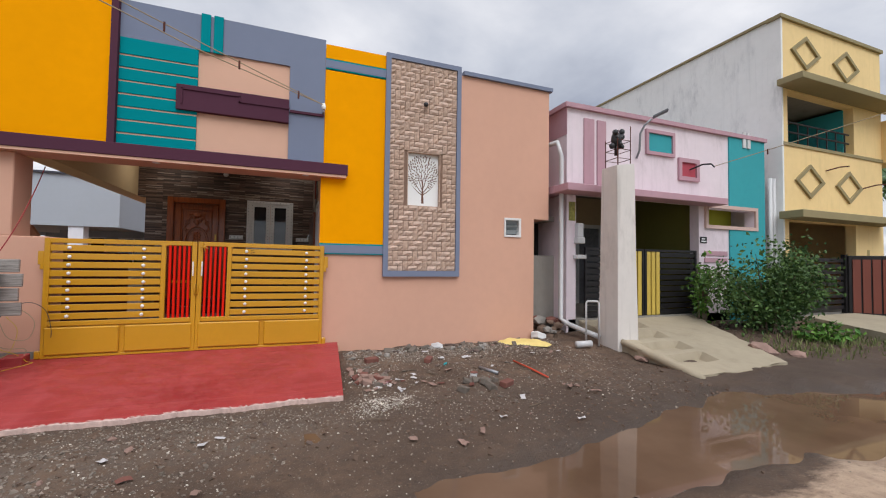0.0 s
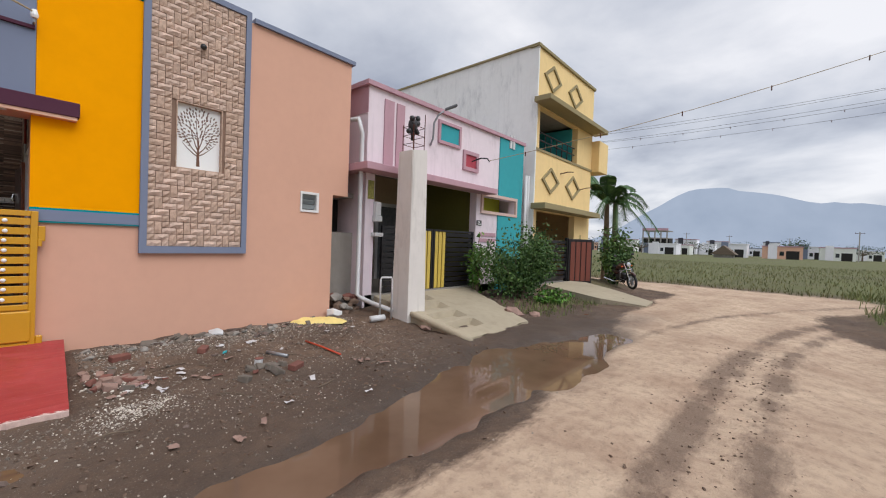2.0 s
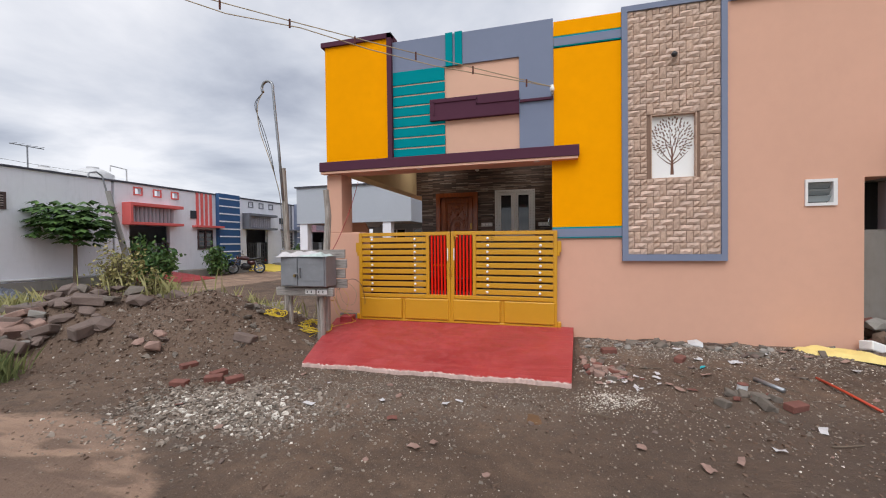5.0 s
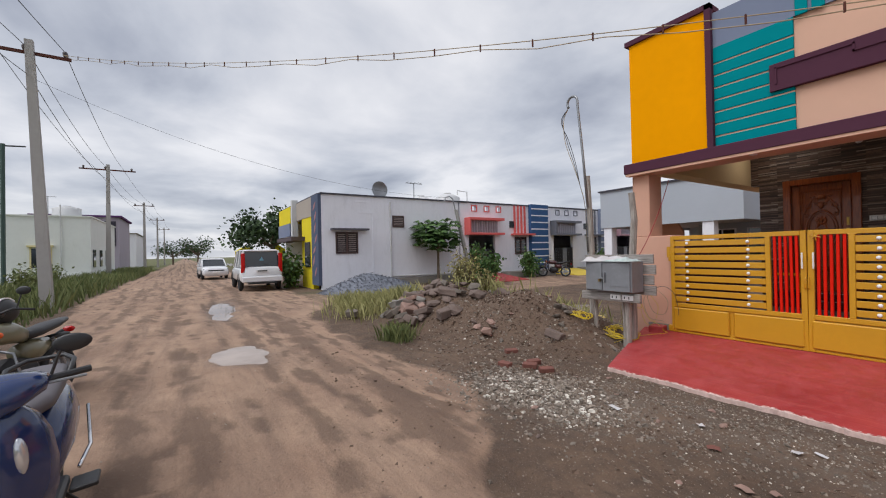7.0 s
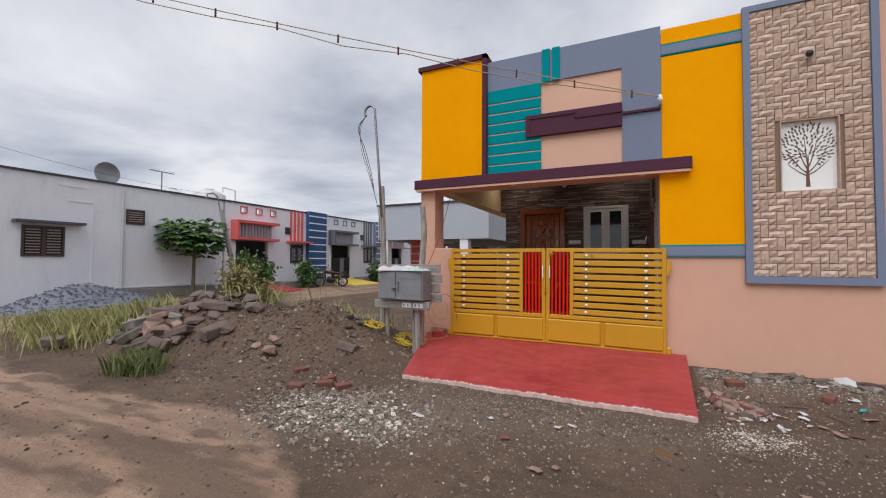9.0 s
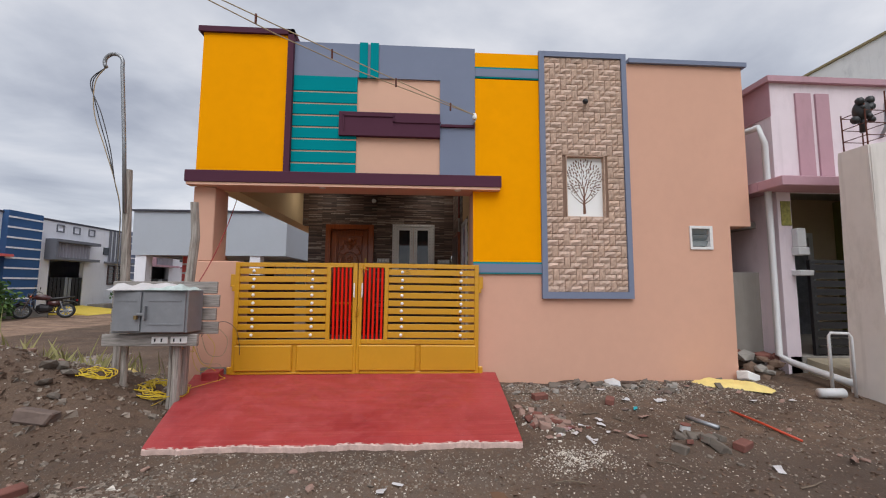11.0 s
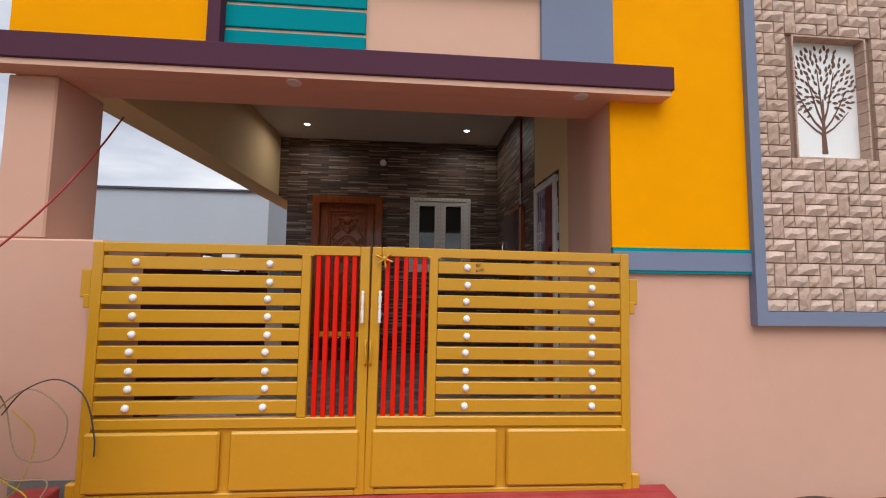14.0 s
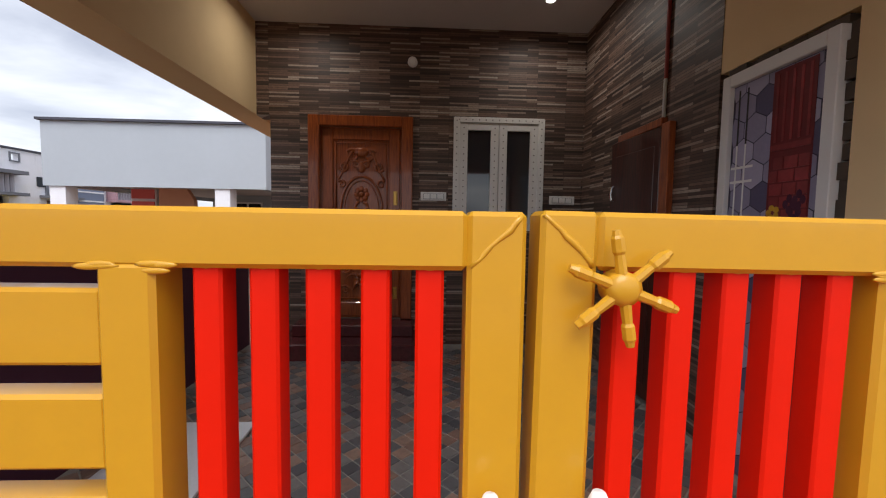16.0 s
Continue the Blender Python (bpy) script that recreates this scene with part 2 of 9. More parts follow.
_rm.color_ramp.elements[1].color = (*lin(186, 170, 156), 1)
_rm.color_ramp.elements.new(0.45).color = (*lin(98, 76, 65), 1)
_rm.color_ramp.elements.new(0.8).color = (*lin(134, 106, 92), 1)
_g.l.new(_br.outputs["Color"], _rm.inputs[0])
_g.color(_g.mix(_g.ramp(_g.noise(30, 4), 0.3, 0.7), _rm.outputs[0], _g.mix(0.35, _rm.outputs[0], lin(60, 50, 46))))
_g.rough(0.55); _g.bump(_br.outputs["Color"], 0.5, 0.008)
STACK = _g.m


def glass_mat(name, col=(0.02, 0.025, 0.03), rough=0.04):
    m = Mat(name)
    m.color(col); m.rough(rough)
    m.p.inputs["Specular IOR Level"].default_value = 0.8
    return m.m


GLASS = glass_mat("dark_window_glass")
CARPAINT = surf("white_car_paint", lin(226, 226, 228), 0.25, 0.03, bump=0, coat=0.6)
BLUEPAINT = surf("deep_blue_paint", lin(20, 44, 92), 0.2, 0.05, bump=0, coat=0.8)
LAMPRED = surf("red_lamp_lens", lin(190, 20, 20), 0.2, 0.05, bump=0)
LENS = surf("clear_lamp_lens", (0.6, 0.62, 0.65), 0.1, 0.05, bump=0, metal=0.6)


def leafmat(name, a, b, rough=0.7):
    m = Mat(name)
    c = m.mix(m.geo.outputs["Random Per Island"], a, b)
    m.color(m.mix(m.ramp(m.noise(2.0, 3), 0.3, 0.7), c, m.mix(0.4, c, shade(a, 0.6))))
    m.rough(rough)
    m.p.inputs["Subsurface Weight"].default_value = 0.0
    return m.m


LEAF = leafmat("bush_leaf", lin(46, 78, 34), lin(96, 128, 60))
VINE = leafmat("vine_leaf", lin(60, 110, 36), lin(120, 160, 60))
PALM = leafmat("palm_leaf", lin(44, 80, 44), lin(90, 124, 66))
TREEL = leafmat("tree_leaf", lin(36, 58, 32), lin(72, 96, 50))
GRASSM = leafmat("dry_green_grass", lin(138, 138, 84), lin(190, 182, 128), 0.8)
FIELDM = leafmat("field_grass", lin(72, 80, 40), lin(132, 126, 76), 0.8)
DRYWEED = leafmat("dry_weed_leaf", lin(124, 122, 72), lin(180, 168, 112), 0.8)
WEED = leafmat("weed_leaf", lin(84, 98, 54), lin(138, 142, 88), 0.8)
BARK = surf("bark", lin(110, 96, 82), 0.9, 0.25, 6, 40, 0.5)


# ---------------- mesh helpers ----------------
def finish(name, bm, material, smooth=False):
    me = bpy.data.meshes.new(name)
    bm.normal_update()
    bm.to_mesh(me); bm.free()
    for mm in (material if isinstance(material, (list, tuple)) else [material]):
        me.materials.append(mm)
    if smooth:
        me.polygons.foreach_set("use_smooth", [True] * len(me.polygons))
    return me


SPLIT = {"wall", "panel", "coping", "moulding", "handle", "band_edge", "line_print", "parapet", "floor_slab", "fascia", "bar", "rim_bar", "grille", "raw_plaster_edge", "wall_niche", "weld", "hexagon_print"}


def islands(bm):
    seen, out = set(), []
    for f in bm.faces:
        if f in seen:
            continue
        stack, got = [f], []
        seen.add(f)
        while stack:
            q = stack.pop(); got.append(q)
            for e in q.edges:
                for o in e.link_faces:
                    if o not in seen:
                        seen.add(o); stack.append(o)
        out.append(got)
    return out


def part(name, bm, material, parent, label="", smooth=False):
    if name in SPLIT:
        groups = islands(bm)
        if len(groups) > 1:
            first = None
            for g in groups:
                b2 = bmesh.new()
                vm = {v: b2.verts.new(v.co) for v in {v for f in g for v in f.verts}}
                for f in g:
                    b2.faces.new([vm[v] for v in f.verts])
                o = part(name, b2, material, parent, label, smooth)
                first = first or o
            bm.free()
            return first
    ob = new(name, finish(name, bm, material, smooth))
    ob.parent = parent
    if label:
        tagged(ob, label)
    return ob


def thing(name, label, category, group="", kind="", loc=(0, 0, 0)):
    ob = new(name)
    ob.empty_display_size = 0.1
    ob.location = loc
    ob["label"], ob["category"] = label, category
    return tagged(ob, "", "", group, kind)


def single(name, bm, material, label, category, group="", kind="", smooth=False, m=None):
    ob = new(name, finish(name, bm, material, smooth))
    if m is not None:
        ob.matrix_basis = m
    return tagged(ob, label, category, group, kind)


def box(bm, x0, x1, y0, y1, z0, z1, bev=0.0, m=None):
    v = [bm.verts.new(p) for p in ((x0, y0, z0), (x1, y0, z0), (x1, y1, z0), (x0, y1, z0),
                                   (x0, y0, z1), (x1, y0, z1), (x1, y1, z1), (x0, y1, z1))]
    f = [bm.faces.new([v[i] for i in q]) for q in ((3, 2, 1, 0), (4, 5, 6, 7), (0, 1, 5, 4), (1, 2, 6, 5), (2, 3, 7, 6), (3, 0, 4, 7))]
    if bev:
        es = list({e for q in f for e in q.edges})
        r = bmesh.ops.bevel(bm, geom=es, offset=bev, segments=1, affect="EDGES", profile=0.5)
        v = list({w for q in r["faces"] for w in q.verts})
    if m is not None:
        for w in v:
            w.co = m @ w.co
    return bm


def B(*boxes, bev=0.0):
    bm = bmesh.new()
    for b in boxes:
        box(bm, *b, bev=bev)
    return bm


def ring(p, d, r, seg, squash=1.0):
    d = Vector(d).normalized()
    a = d.orthogonal().normalized() if abs(d.z) > 0.99 else Vector((-d.y, d.x, 0)).normalized()
    b = d.cross(a)
    return [Vector(p) + a * (r * math.cos(2 * math.pi * i / seg)) + b * (r * squash * math.sin(2 * math.pi * i / seg)) for i in range(seg)]


def tube(bm, pts, radii, seg=8, caps=True):
    """A round tube through points; radii is one number or one for each point."""
    pts = [Vector(p) for p in pts]
    if isinstance(radii, (int, float)):
        radii = [radii] * len(pts)
    rows = []
    ref = None
    for i, p in enumerate(pts):
        d = (pts[min(i + 1, len(pts) - 1)] - pts[max(i - 1, 0)]).normalized()
        if ref is None:
            ref = d.orthogonal().normalized()
        a = (ref - d * ref.dot(d)).normalized()
        ref = a
        b = d.cross(a)
        rows.append([bm.verts.new(p + (a * math.cos(2 * math.pi * k / seg) + b * math.sin(2 * math.pi * k / seg)) * radii[i]) for k in range(seg)])
    for r0, r1 in zip(rows, rows[1:]):
        for k in range(seg):
            bm.faces.new((r0[k], r0[(k + 1) % seg], r1[(k + 1) % seg], r1[k]))
    if caps:
        bm.faces.new(rows[0][::-1]); bm.faces.new(rows[-1])
    return bm


def prism(bm, outline, axis, a, b):
    """A flat outline (pairs) pushed from a to b along axis x, y or z."""
    def at(p, q):
        return {"x": (q, p[0], p[1]), "y": (p[0], q, p[1]), "z": (p[0], p[1], q)}[axis]
    lo = [bm.verts.new(at(p, a)) for p in outline]
    hi = [bm.verts.new(at(p, b)) for p in outline]
    n = len(outline)
    for i in range(n):
        bm.faces.new((lo[i], lo[(i + 1) % n], hi[(i + 1) % n], hi[i]))
    bm.faces.new(lo[::-1]); bm.faces.new(hi)
    return bm


def ball(bm, c, r, seg=10, rings=6, sc=(1, 1, 1)):
    r0 = bmesh.ops.create_uvsphere(bm, u_segments=seg, v_segments=rings, radius=r)
    for v in r0["verts"]:
        v.co = Vector((v.co.x * sc[0] + c[0], v.co.y * sc[1] + c[1], v.co.z * sc[2] + c[2]))
    return bm


def lump(bm, c, r, rnd, flat=0.7):
    """An angular stone."""
    r0 = bmesh.ops.create_icosphere(bm, subdivisions=1, radius=1.0)
    a = rnd.uniform(0, 6.28)
    sx, sy, sz = r * rnd.uniform(0.7, 1.3), r * rnd.uniform(0.6, 1.1), r * flat * rnd.uniform(0.6, 1.1)
    for v in r0["verts"]:
        k = rnd.uniform(0.72, 1.15)
        x, y, z = v.co.x * sx * k, v.co.y * sy * k, v.co.z * sz * k
        v.co = Vector((c[0] + x * math.cos(a) - y * math.sin(a), c[1] + x * math.sin(a) + y * math.cos(a), c[2] + z))


def chip_mesh(points, rnd):
    """Many four-sided chips as one plain mesh; points are (x, y, z, size)."""
    vs, fs = [], []
    for x, y, z, s in points:
        a = rnd.uniform(0, 6.28)
        k = len(vs)
        for j in range(3):
            q = a + j * 2.09 + rnd.uniform(-0.4, 0.4)
            vs.append((x + s * math.cos(q) * rnd.uniform(0.7, 1.3), y + s * math.sin(q) * rnd.uniform(0.7, 1.3), z - s * 0.25))
        for j in range(3):
            q = a + 0.5 + j * 2.09 + rnd.uniform(-0.4, 0.4)
            vs.append((x + 0.7 * s * math.cos(q), y + 0.7 * s * math.sin(q), z + s * rnd.uniform(0.25, 0.75)))
        fs += [(k + 3, k + 4, k + 5), (k, k + 1, k + 4, k + 3), (k + 1, k + 2, k + 5, k + 4), (k + 2, k, k + 3, k + 5)]
    me = bpy.data.meshes.new("chips")
    me.from_pydata(vs, [], fs)
    return me


def wall_cells(bm, xs, zs, y0, y1, empty):
    """An upright wall along x cut into cells; empty(xc, zc) leaves a hole."""
    for i in range(len(xs) - 1):
        run = None
        for j in range(len(zs) - 1):
            hole = empty((xs[i] + xs[i + 1]) / 2, (zs[j] + zs[j + 1]) / 2)
            if not hole:
                run = run if run is not None else zs[j]
            if run is not None and (hole or j == len(zs) - 2):
                top = zs[j] if hole else zs[j + 1]
                box(bm, xs[i], xs[i + 1], y0, y1, run, top)
                run = None
    return bm


def leaves(bm, spots, size, rnd, droop=0.3, long=1.7):
    """Folded diamond leaves at the given spots."""
    for p in spots:
        s = size * rnd.uniform(0.6, 1.3)
        d = Vector((rnd.uniform(-1, 1), rnd.uniform(-1, 1), rnd.uniform(-0.9, 0.6) - droop)).normalized()
        side = d.cross(Vector((rnd.uniform(-1, 1), rnd.uniform(-1, 1), rnd.uniform(-1, 1)))).normalized()
        up = d.cross(side)
        p = Vector(p)
        a, b = bm.verts.new(p), bm.verts.new(p + d * s * long)
        c = bm.verts.new(p + d * s * 0.75 * long * 0.6 + side * s * 0.5 + up * s * 0.15)
        e = bm.verts.new(p + d * s * 0.75 * long * 0.6 - side * s * 0.5 + up * s * 0.15)
        bm.faces.new((a, c, b)); bm.faces.new((a, b, e))
    return bm


def wire_pts(a, b, sag, n=24):
    a, b = Vector(a), Vector(b)
    return [a.lerp(b, i / n) - Vector((0, 0, sag * 4 * (i / n) * (1 - i / n))) for i in range(n + 1)]


def curve_pts(pts, n=6):
    """A smooth run of points through the given ones."""
    p = [Vector(q) for q in pts]
    p = [p[0] * 2 - p[1]] + p + [p[-1] * 2 - p[-2]]
    out = []
    for a, b, c, d in zip(p, p[1:], p[2:], p[3:]):
        for k in range(n):
            f = k / n
            out.append(0.5 * (2 * b + (c - a) * f + (2 * a - 5 * b + 4 * c - d) * f * f + (3 * b - a - 3 * c + d) * f ** 3))
    return out + [p[-2]]


# ---------------- the ground ----------------
LATTICES = {}


def lattice(n, seed):
    if seed not in LATTICES:
        LATTICES[seed] = np.random.RandomState(seed).rand(n, n)
    return LATTICES[seed]


def vnoise(x, y, scale, seed):
    """Smooth value noise on arrays, 0..1."""
    g = lattice(64, seed)
    u, v = x / scale, y / scale
    i, j = np.floor(u).astype(int), np.floor(v).astype(int)
    fu, fv = u - i, v - j
    fu, fv = fu * fu * (3 - 2 * fu), fv * fv * (3 - 2 * fv)
    a, b = g[i % 64, j % 64], g[(i + 1) % 64, j % 64]
    c, d = g[i % 64, (j + 1) % 64], g[(i + 1) % 64, (j + 1) % 64]
    return (a * (1 - fu) + b * fu) * (1 - fv) + (c * (1 - fu) + d * fu) * fv


def smooth(x, a, b):
    t = np.clip((x - a) / (b - a), 0, 1)
    return t * t * (3 - 2 * t)


def hill(x, y, cx, cy, rx, ry, h, turn=0.0):
    c, s = math.cos(turn), math.sin(turn)
    u, v = ((x - cx) * c + (y - cy) * s) / rx, (-(x - cx) * s + (y - cy) * c) / ry
    return h * np.exp(-(u * u + v * v) * 1.2)


def road_mask(x, y):
    """1 on the pale beaten road, 0 off it."""
    w = 0.5 * (vnoise(x, y, 1.7, 3) - 0.5) + 0.35 * (vnoise(x, y, 0.6, 4) - 0.5)
    upper = 2.55 + 0.3 * smooth(x, 2, 6) + 0.8 * smooth(x, 6, 12) + 8 * smooth(x, 16, 19) * (1 - smooth(x, 19, 23)) + w
    upper = upper - 0.9 * (1 - smooth(x, -1.0, 1.5)) + 1.55 * (1 - smooth(x, -3.4, -0.6)) + 1.2 * (1 - smooth(x, -14, -8))
    lower = -1.9 - 0.9 * smooth(-x, 5, 25) + 1.7 * smooth(x, 8, 11) - 1.5 * smooth(x, 13, 18) + w
    m = smooth(upper - y, -0.25, 0.35) * smooth(y - lower, -0.3, 0.5)
    lane = smooth(x, -16.6, -16.0) * (1 - smooth(x, -12.2, -11.6)) * smooth(y, 2, 4) * 0.6
    return np.maximum(m, lane) * (1 - smooth(x, 19.0, 21.5) * 0.93)


def puddle_depth(x, y):
    # one long puddle beside the road, then small ones in the wheel tracks
    bulge = np.exp(-((x - 4.6) / 1.8) ** 2)
    mid, half = 2.98 + 0.30 * bulge, 0.32 + 0.38 * bulge + 0.16 * (vnoise(x, y, 0.6, 41) - 0.5)
    d = 0.12 * np.exp(-np.abs((y - mid) / half) ** 3.5) * smooth(x, 0.2, 1.4) * (1 - smooth(x, 6.9, 8.2))
    small = hill(x, y, -6.85, 1.28, 0.7, 0.42, 0.10, 0.1) + hill(x, y, -13.6, 1.45, 2.6, 0.38, 0.12, -0.08) + hill(x, y, -7.6, 9.2, 0.9, 1.0, 0.08)
    return d + small * (0.25 + 1.5 * (0.6 * vnoise(x, y, 0.5, 41) + 0.4 * vnoise(x, y, 0.22, 42)))


def height(x, y):
    x, y = np.asarray(x, float), np.asarray(y, float)
    near = np.exp(-((x / 60) ** 2 + (y / 60) ** 2))
    z = 0.05 * (vnoise(x, y, 2.3, 1) - 0.5) + 0.03 * (vnoise(x, y, 0.55, 2) - 0.5) + 0.012 * (vnoise(x, y, 0.22, 8) - 0.5)
    soil = 1 - road_mask(x, y)
    z += soil * (0.05 * (vnoise(x, y, 0.33, 5) - 0.5) + 0.03 * (vnoise(x, y, 0.15, 6) - 0.5))
    rut = np.abs(np.sin((y + 0.25 * np.sin(x * 0.21)) * 2.3))
    z += road_mask(x, y) * 0.035 * (smooth(rut, 0.3, 1.0) - 0.5) * vnoise(x, y, 4, 11)
    # bank up to the houses
    z += 0.08 * smooth(y, 4.3, 6.8) * smooth(x, -2.5, 0.8) * (1 - smooth(x, 3.8, 5.0))
    z += 0.22 * smooth(y, 4.9, 6.9) * smooth(x, 6.6, 7.6) * (1 - smooth(x, 17, 19)) + 0.16 * smooth(y, 5.2, 7.0) * smooth(x, 4.0, 5.0) * (1 - smooth(x, 5, 7.6))
    # soil heap, rubble end and a low bund beside the lane
    n1 = 0.75 + 0.5 * vnoise(x, y, 0.8, 12)
    z += n1 * (1 - 0.9 * smooth(x, -4.0, -3.2)) * (hill(x, y, -5.2, 5.9, 1.8, 1.0, 0.80, 0.2) + hill(x, y, -7.3, 5.3, 1.4, 0.95, 0.66, 0.1) + hill(x, y, -9.2, 5.3, 1.2, 0.8, 0.18))
    z -= 0.10 * smooth(-x, 3.6, 5.0) * smooth(y, 6.8, 8.0) * (1 - smooth(-x, 13, 16))
    z -= puddle_depth(x, y)
    under = smooth(x, -3.3, -2.8) * (1 - smooth(x, 0.40, 0.60)) * smooth(y, 4.85, 5.12) * (1 - smooth(y, 7.3, 7.6))
    z = z * (1 - under) - 0.02 * under
    z += 0.12 * smooth(x, 21, 26) + 0.15 * smooth(-y, 3.0, 6.0)
    return z * near


def axis_points(spans, far):
    """Grid lines: (start, end, step) spans in order, then wider and wider out to far."""
    pts = []
    for a, b, s in spans:
        pts += list(np.arange(a, b - 1e-6, s))
    pts.append(spans[-1][1])
    lo, hi, s = [], [], 0.5
    p = pts[0]
    while p > -far:
        s *= 1.25; p -= s; lo.append(p)
    p, s = pts[-1], 0.5
    while p < far:
        s *= 1.25; p += s; hi.append(p)
    return np.array(lo[::-1] + pts + hi)


gx = axis_points([(-24, -10, 0.28), (-10, -4, 0.12), (-4, 5, 0.055), (5, 6, 0.08), (6, 12, 0.12), (12, 26, 0.3)], 4200)
gy = axis_points([(-9, -2.5, 0.28), (-2.5, 1.5, 0.12), (1.5, 2.6, 0.08), (2.6, 7.4, 0.055), (7.4, 20, 0.3)], 4200)
GX, GY = np.meshgrid(gx, gy, indexing="ij")
GZ = height(GX, GY)
nx, ny = len(gx), len(gy)
vid = np.arange(nx * ny).reshape(nx, ny)
quads = np.stack([vid[:-1, :-1], vid[1:, :-1], vid[1:, 1:], vid[:-1, 1:]], -1).reshape(-1, 4)
gme = bpy.data.meshes.new("ground")
gme.from_pydata(np.stack([GX, GY, GZ], -1).reshape(-1, 3).tolist(), [], quads.tolist())
gme.polygons.foreach_set("use_smooth", [True] * len(gme.polygons))


def put_attr(me, name, arr):
    a = me.attributes.new(name, "FLOAT", "POINT")
    a.data.foreach_set("value", np.ascontiguousarray(arr.reshape(-1), dtype=np.float32))


put_attr(gme, "road", road_mask(GX, GY))
grass = smooth(GX, 19.5, 23) * 1.0 + smooth(-GY, 2.4, 4.5) * (1 - smooth(GX, 9, 12) * 0.0) + smooth(GX, 10, 13) * smooth(-GY, 0.6, 2.0)
grass += smooth(GX, -18, -16.5) * (1 - smooth(GX, -8.5, -7.0)) * smooth(GY, 3.8, 5.2) * (1 - smooth(GY, 8.5, 10.5)) * 0.55
grass += smooth(np.hypot(GX, GY), 45, 80) + 0.6 * smooth(GX, 12.5, 13.5) * smooth(GY, 5.3, 5.9) * (1 - smooth(GX, 16, 18))
grass *= (1 - road_mask(GX, GY) * 0.9)
put_attr(gme, "grass", np.clip(grass, 0, 1))
wet = np.clip(puddle_depth(GX, GY) * 14, 0, 1) + 0.6 * smooth(GY, 2.5, 3.1) * (1 - smooth(GY, 4.4, 5.4)) * smooth(GX, 0, 1.5) * (1 - smooth(GX, 9, 11))
put_attr(gme, "wet", np.clip(wet, 0, 1))
grit = hill(GX, GY, -2.6, 3.7, 1.3, 0.7, 0.9, 0.4) + hill(GX, GY, -0.6, 4.5, 1.8, 0.5, 0.8) + hill(GX, GY, 1.8, 6.4, 1.8, 0.4, 0.7)
put_attr(gme, "grit", np.clip(grit, 0, 1))
fine = vnoise(GX * 0.16, GY, 0.16, 22) * 0.6 + vnoise(GX * 0.4, GY, 0.09, 23) * 0.4
broken = smooth(vnoise(GX, GY, 0.35, 24), 0.25, 0.7) * (0.5 + 0.5 * vnoise(GX, GY, 1.6, 25))
line1 = 1.26 - 0.024 * np.clip(GX - 5, 0, 20) ** 2 + 0.05 * (vnoise(GX, GY, 2.0, 31) - 0.5)
ruts = (np.exp(-((GY - line1) / 0.15) ** 2) + 0.9 * np.exp(-((GY - line1 + 0.52) / 0.13) ** 2) + 0.7 * np.exp(-((GY - line1 - 1.5) / 0.14) ** 2) * smooth(GX, 6, 9)) * (0.35 + 0.65 * broken) * smooth(GX, 1.0, 3.0)
line2 = 2.25 + 0.25 * np.exp(-((GX + 3.3) / 1.5) ** 2)
for off, wd, k in ((0.0, 0.2, 1.0), (-0.85, 0.12, 0.8), (-1.9, 0.14, 0.7), (-2.5, 0.12, 0.6), (-3.3, 0.2, 0.6)):
    ruts = ruts + k * np.exp(-((GY - line2 - off - 0.12 * np.sin(GX * 0.5 + off)) / wd) ** 2) * (0.3 + 0.7 * broken) * smooth(-GX, 0.4, 2.0)
ruts = ruts + smooth(fine, 0.55, 0.8) * smooth(-GX, -0.5, 2.5) * 0.8
put_attr(gme, "rut", np.clip(ruts * 1.7, 0, 1))
put_attr(gme, "heap", np.clip(hill(GX, GY, -5.4, 5.6, 1.9, 1.0, 1.3, 0.1) + hill(GX, GY, -7.4, 5.2, 1.5, 1.0, 1.0) + hill(GX, GY, 1.5, 4.6, 2.2, 0.8, 0.6), 0, 1))
put_attr(gme, "damp", smooth(-GX + 0.5 * (vnoise(GX, GY, 1.1, 26) - 0.5) * 3, -0.5, 2.5))

G = Mat("earth")


def gattr(name):
    a = G.n.new("ShaderNodeAttribute"); a.attribute_name = name
    return a.outputs["Fac"]


_n1, _n2, _n3 = G.noise(0.9, 8, 0.62), G.noise(7.0, 8, 0.68), G.noise(38, 5, 0.7)
_road = G.mix(G.ramp(_n1, 0.32, 0.68), lin(172, 144, 121), lin(211, 186, 160))
_road = G.mix(G.mul(G.ramp(_n2, 0.45, 0.72), 0.6), _road, lin(140, 114, 96))
_road = G.mix(G.mul(gattr("damp"), 0.88), _road, G.mix(G.ramp(_n1, 0.3, 0.7), lin(143, 114, 95), lin(178, 147, 123)))
_st = G.ramp(G.noise(3.2, 7, 0.66, G.vec(0.14, 1, 1), 0.4), 0.42, 0.66)
_road = G.mix(G.mul(G.mul(_st, gattr("damp")), 0.6), _road, lin(112, 92, 80))
_ns = G.noise(11, 8, 0.72, G.vec(0.4, 1, 1))


def ragged(name, low, high, k):
    """An attribute with its edge broken up by the fine noise."""
    ad = G.n.new("ShaderNodeMath"); ad.operation = "ADD"
    G.l.new(gattr(name), ad.inputs[0]); G.l.new(G.mul(_ns, k), ad.inputs[1])
    return G.ramp(ad.outputs[0], low + k * 0.5, high + k * 0.5)


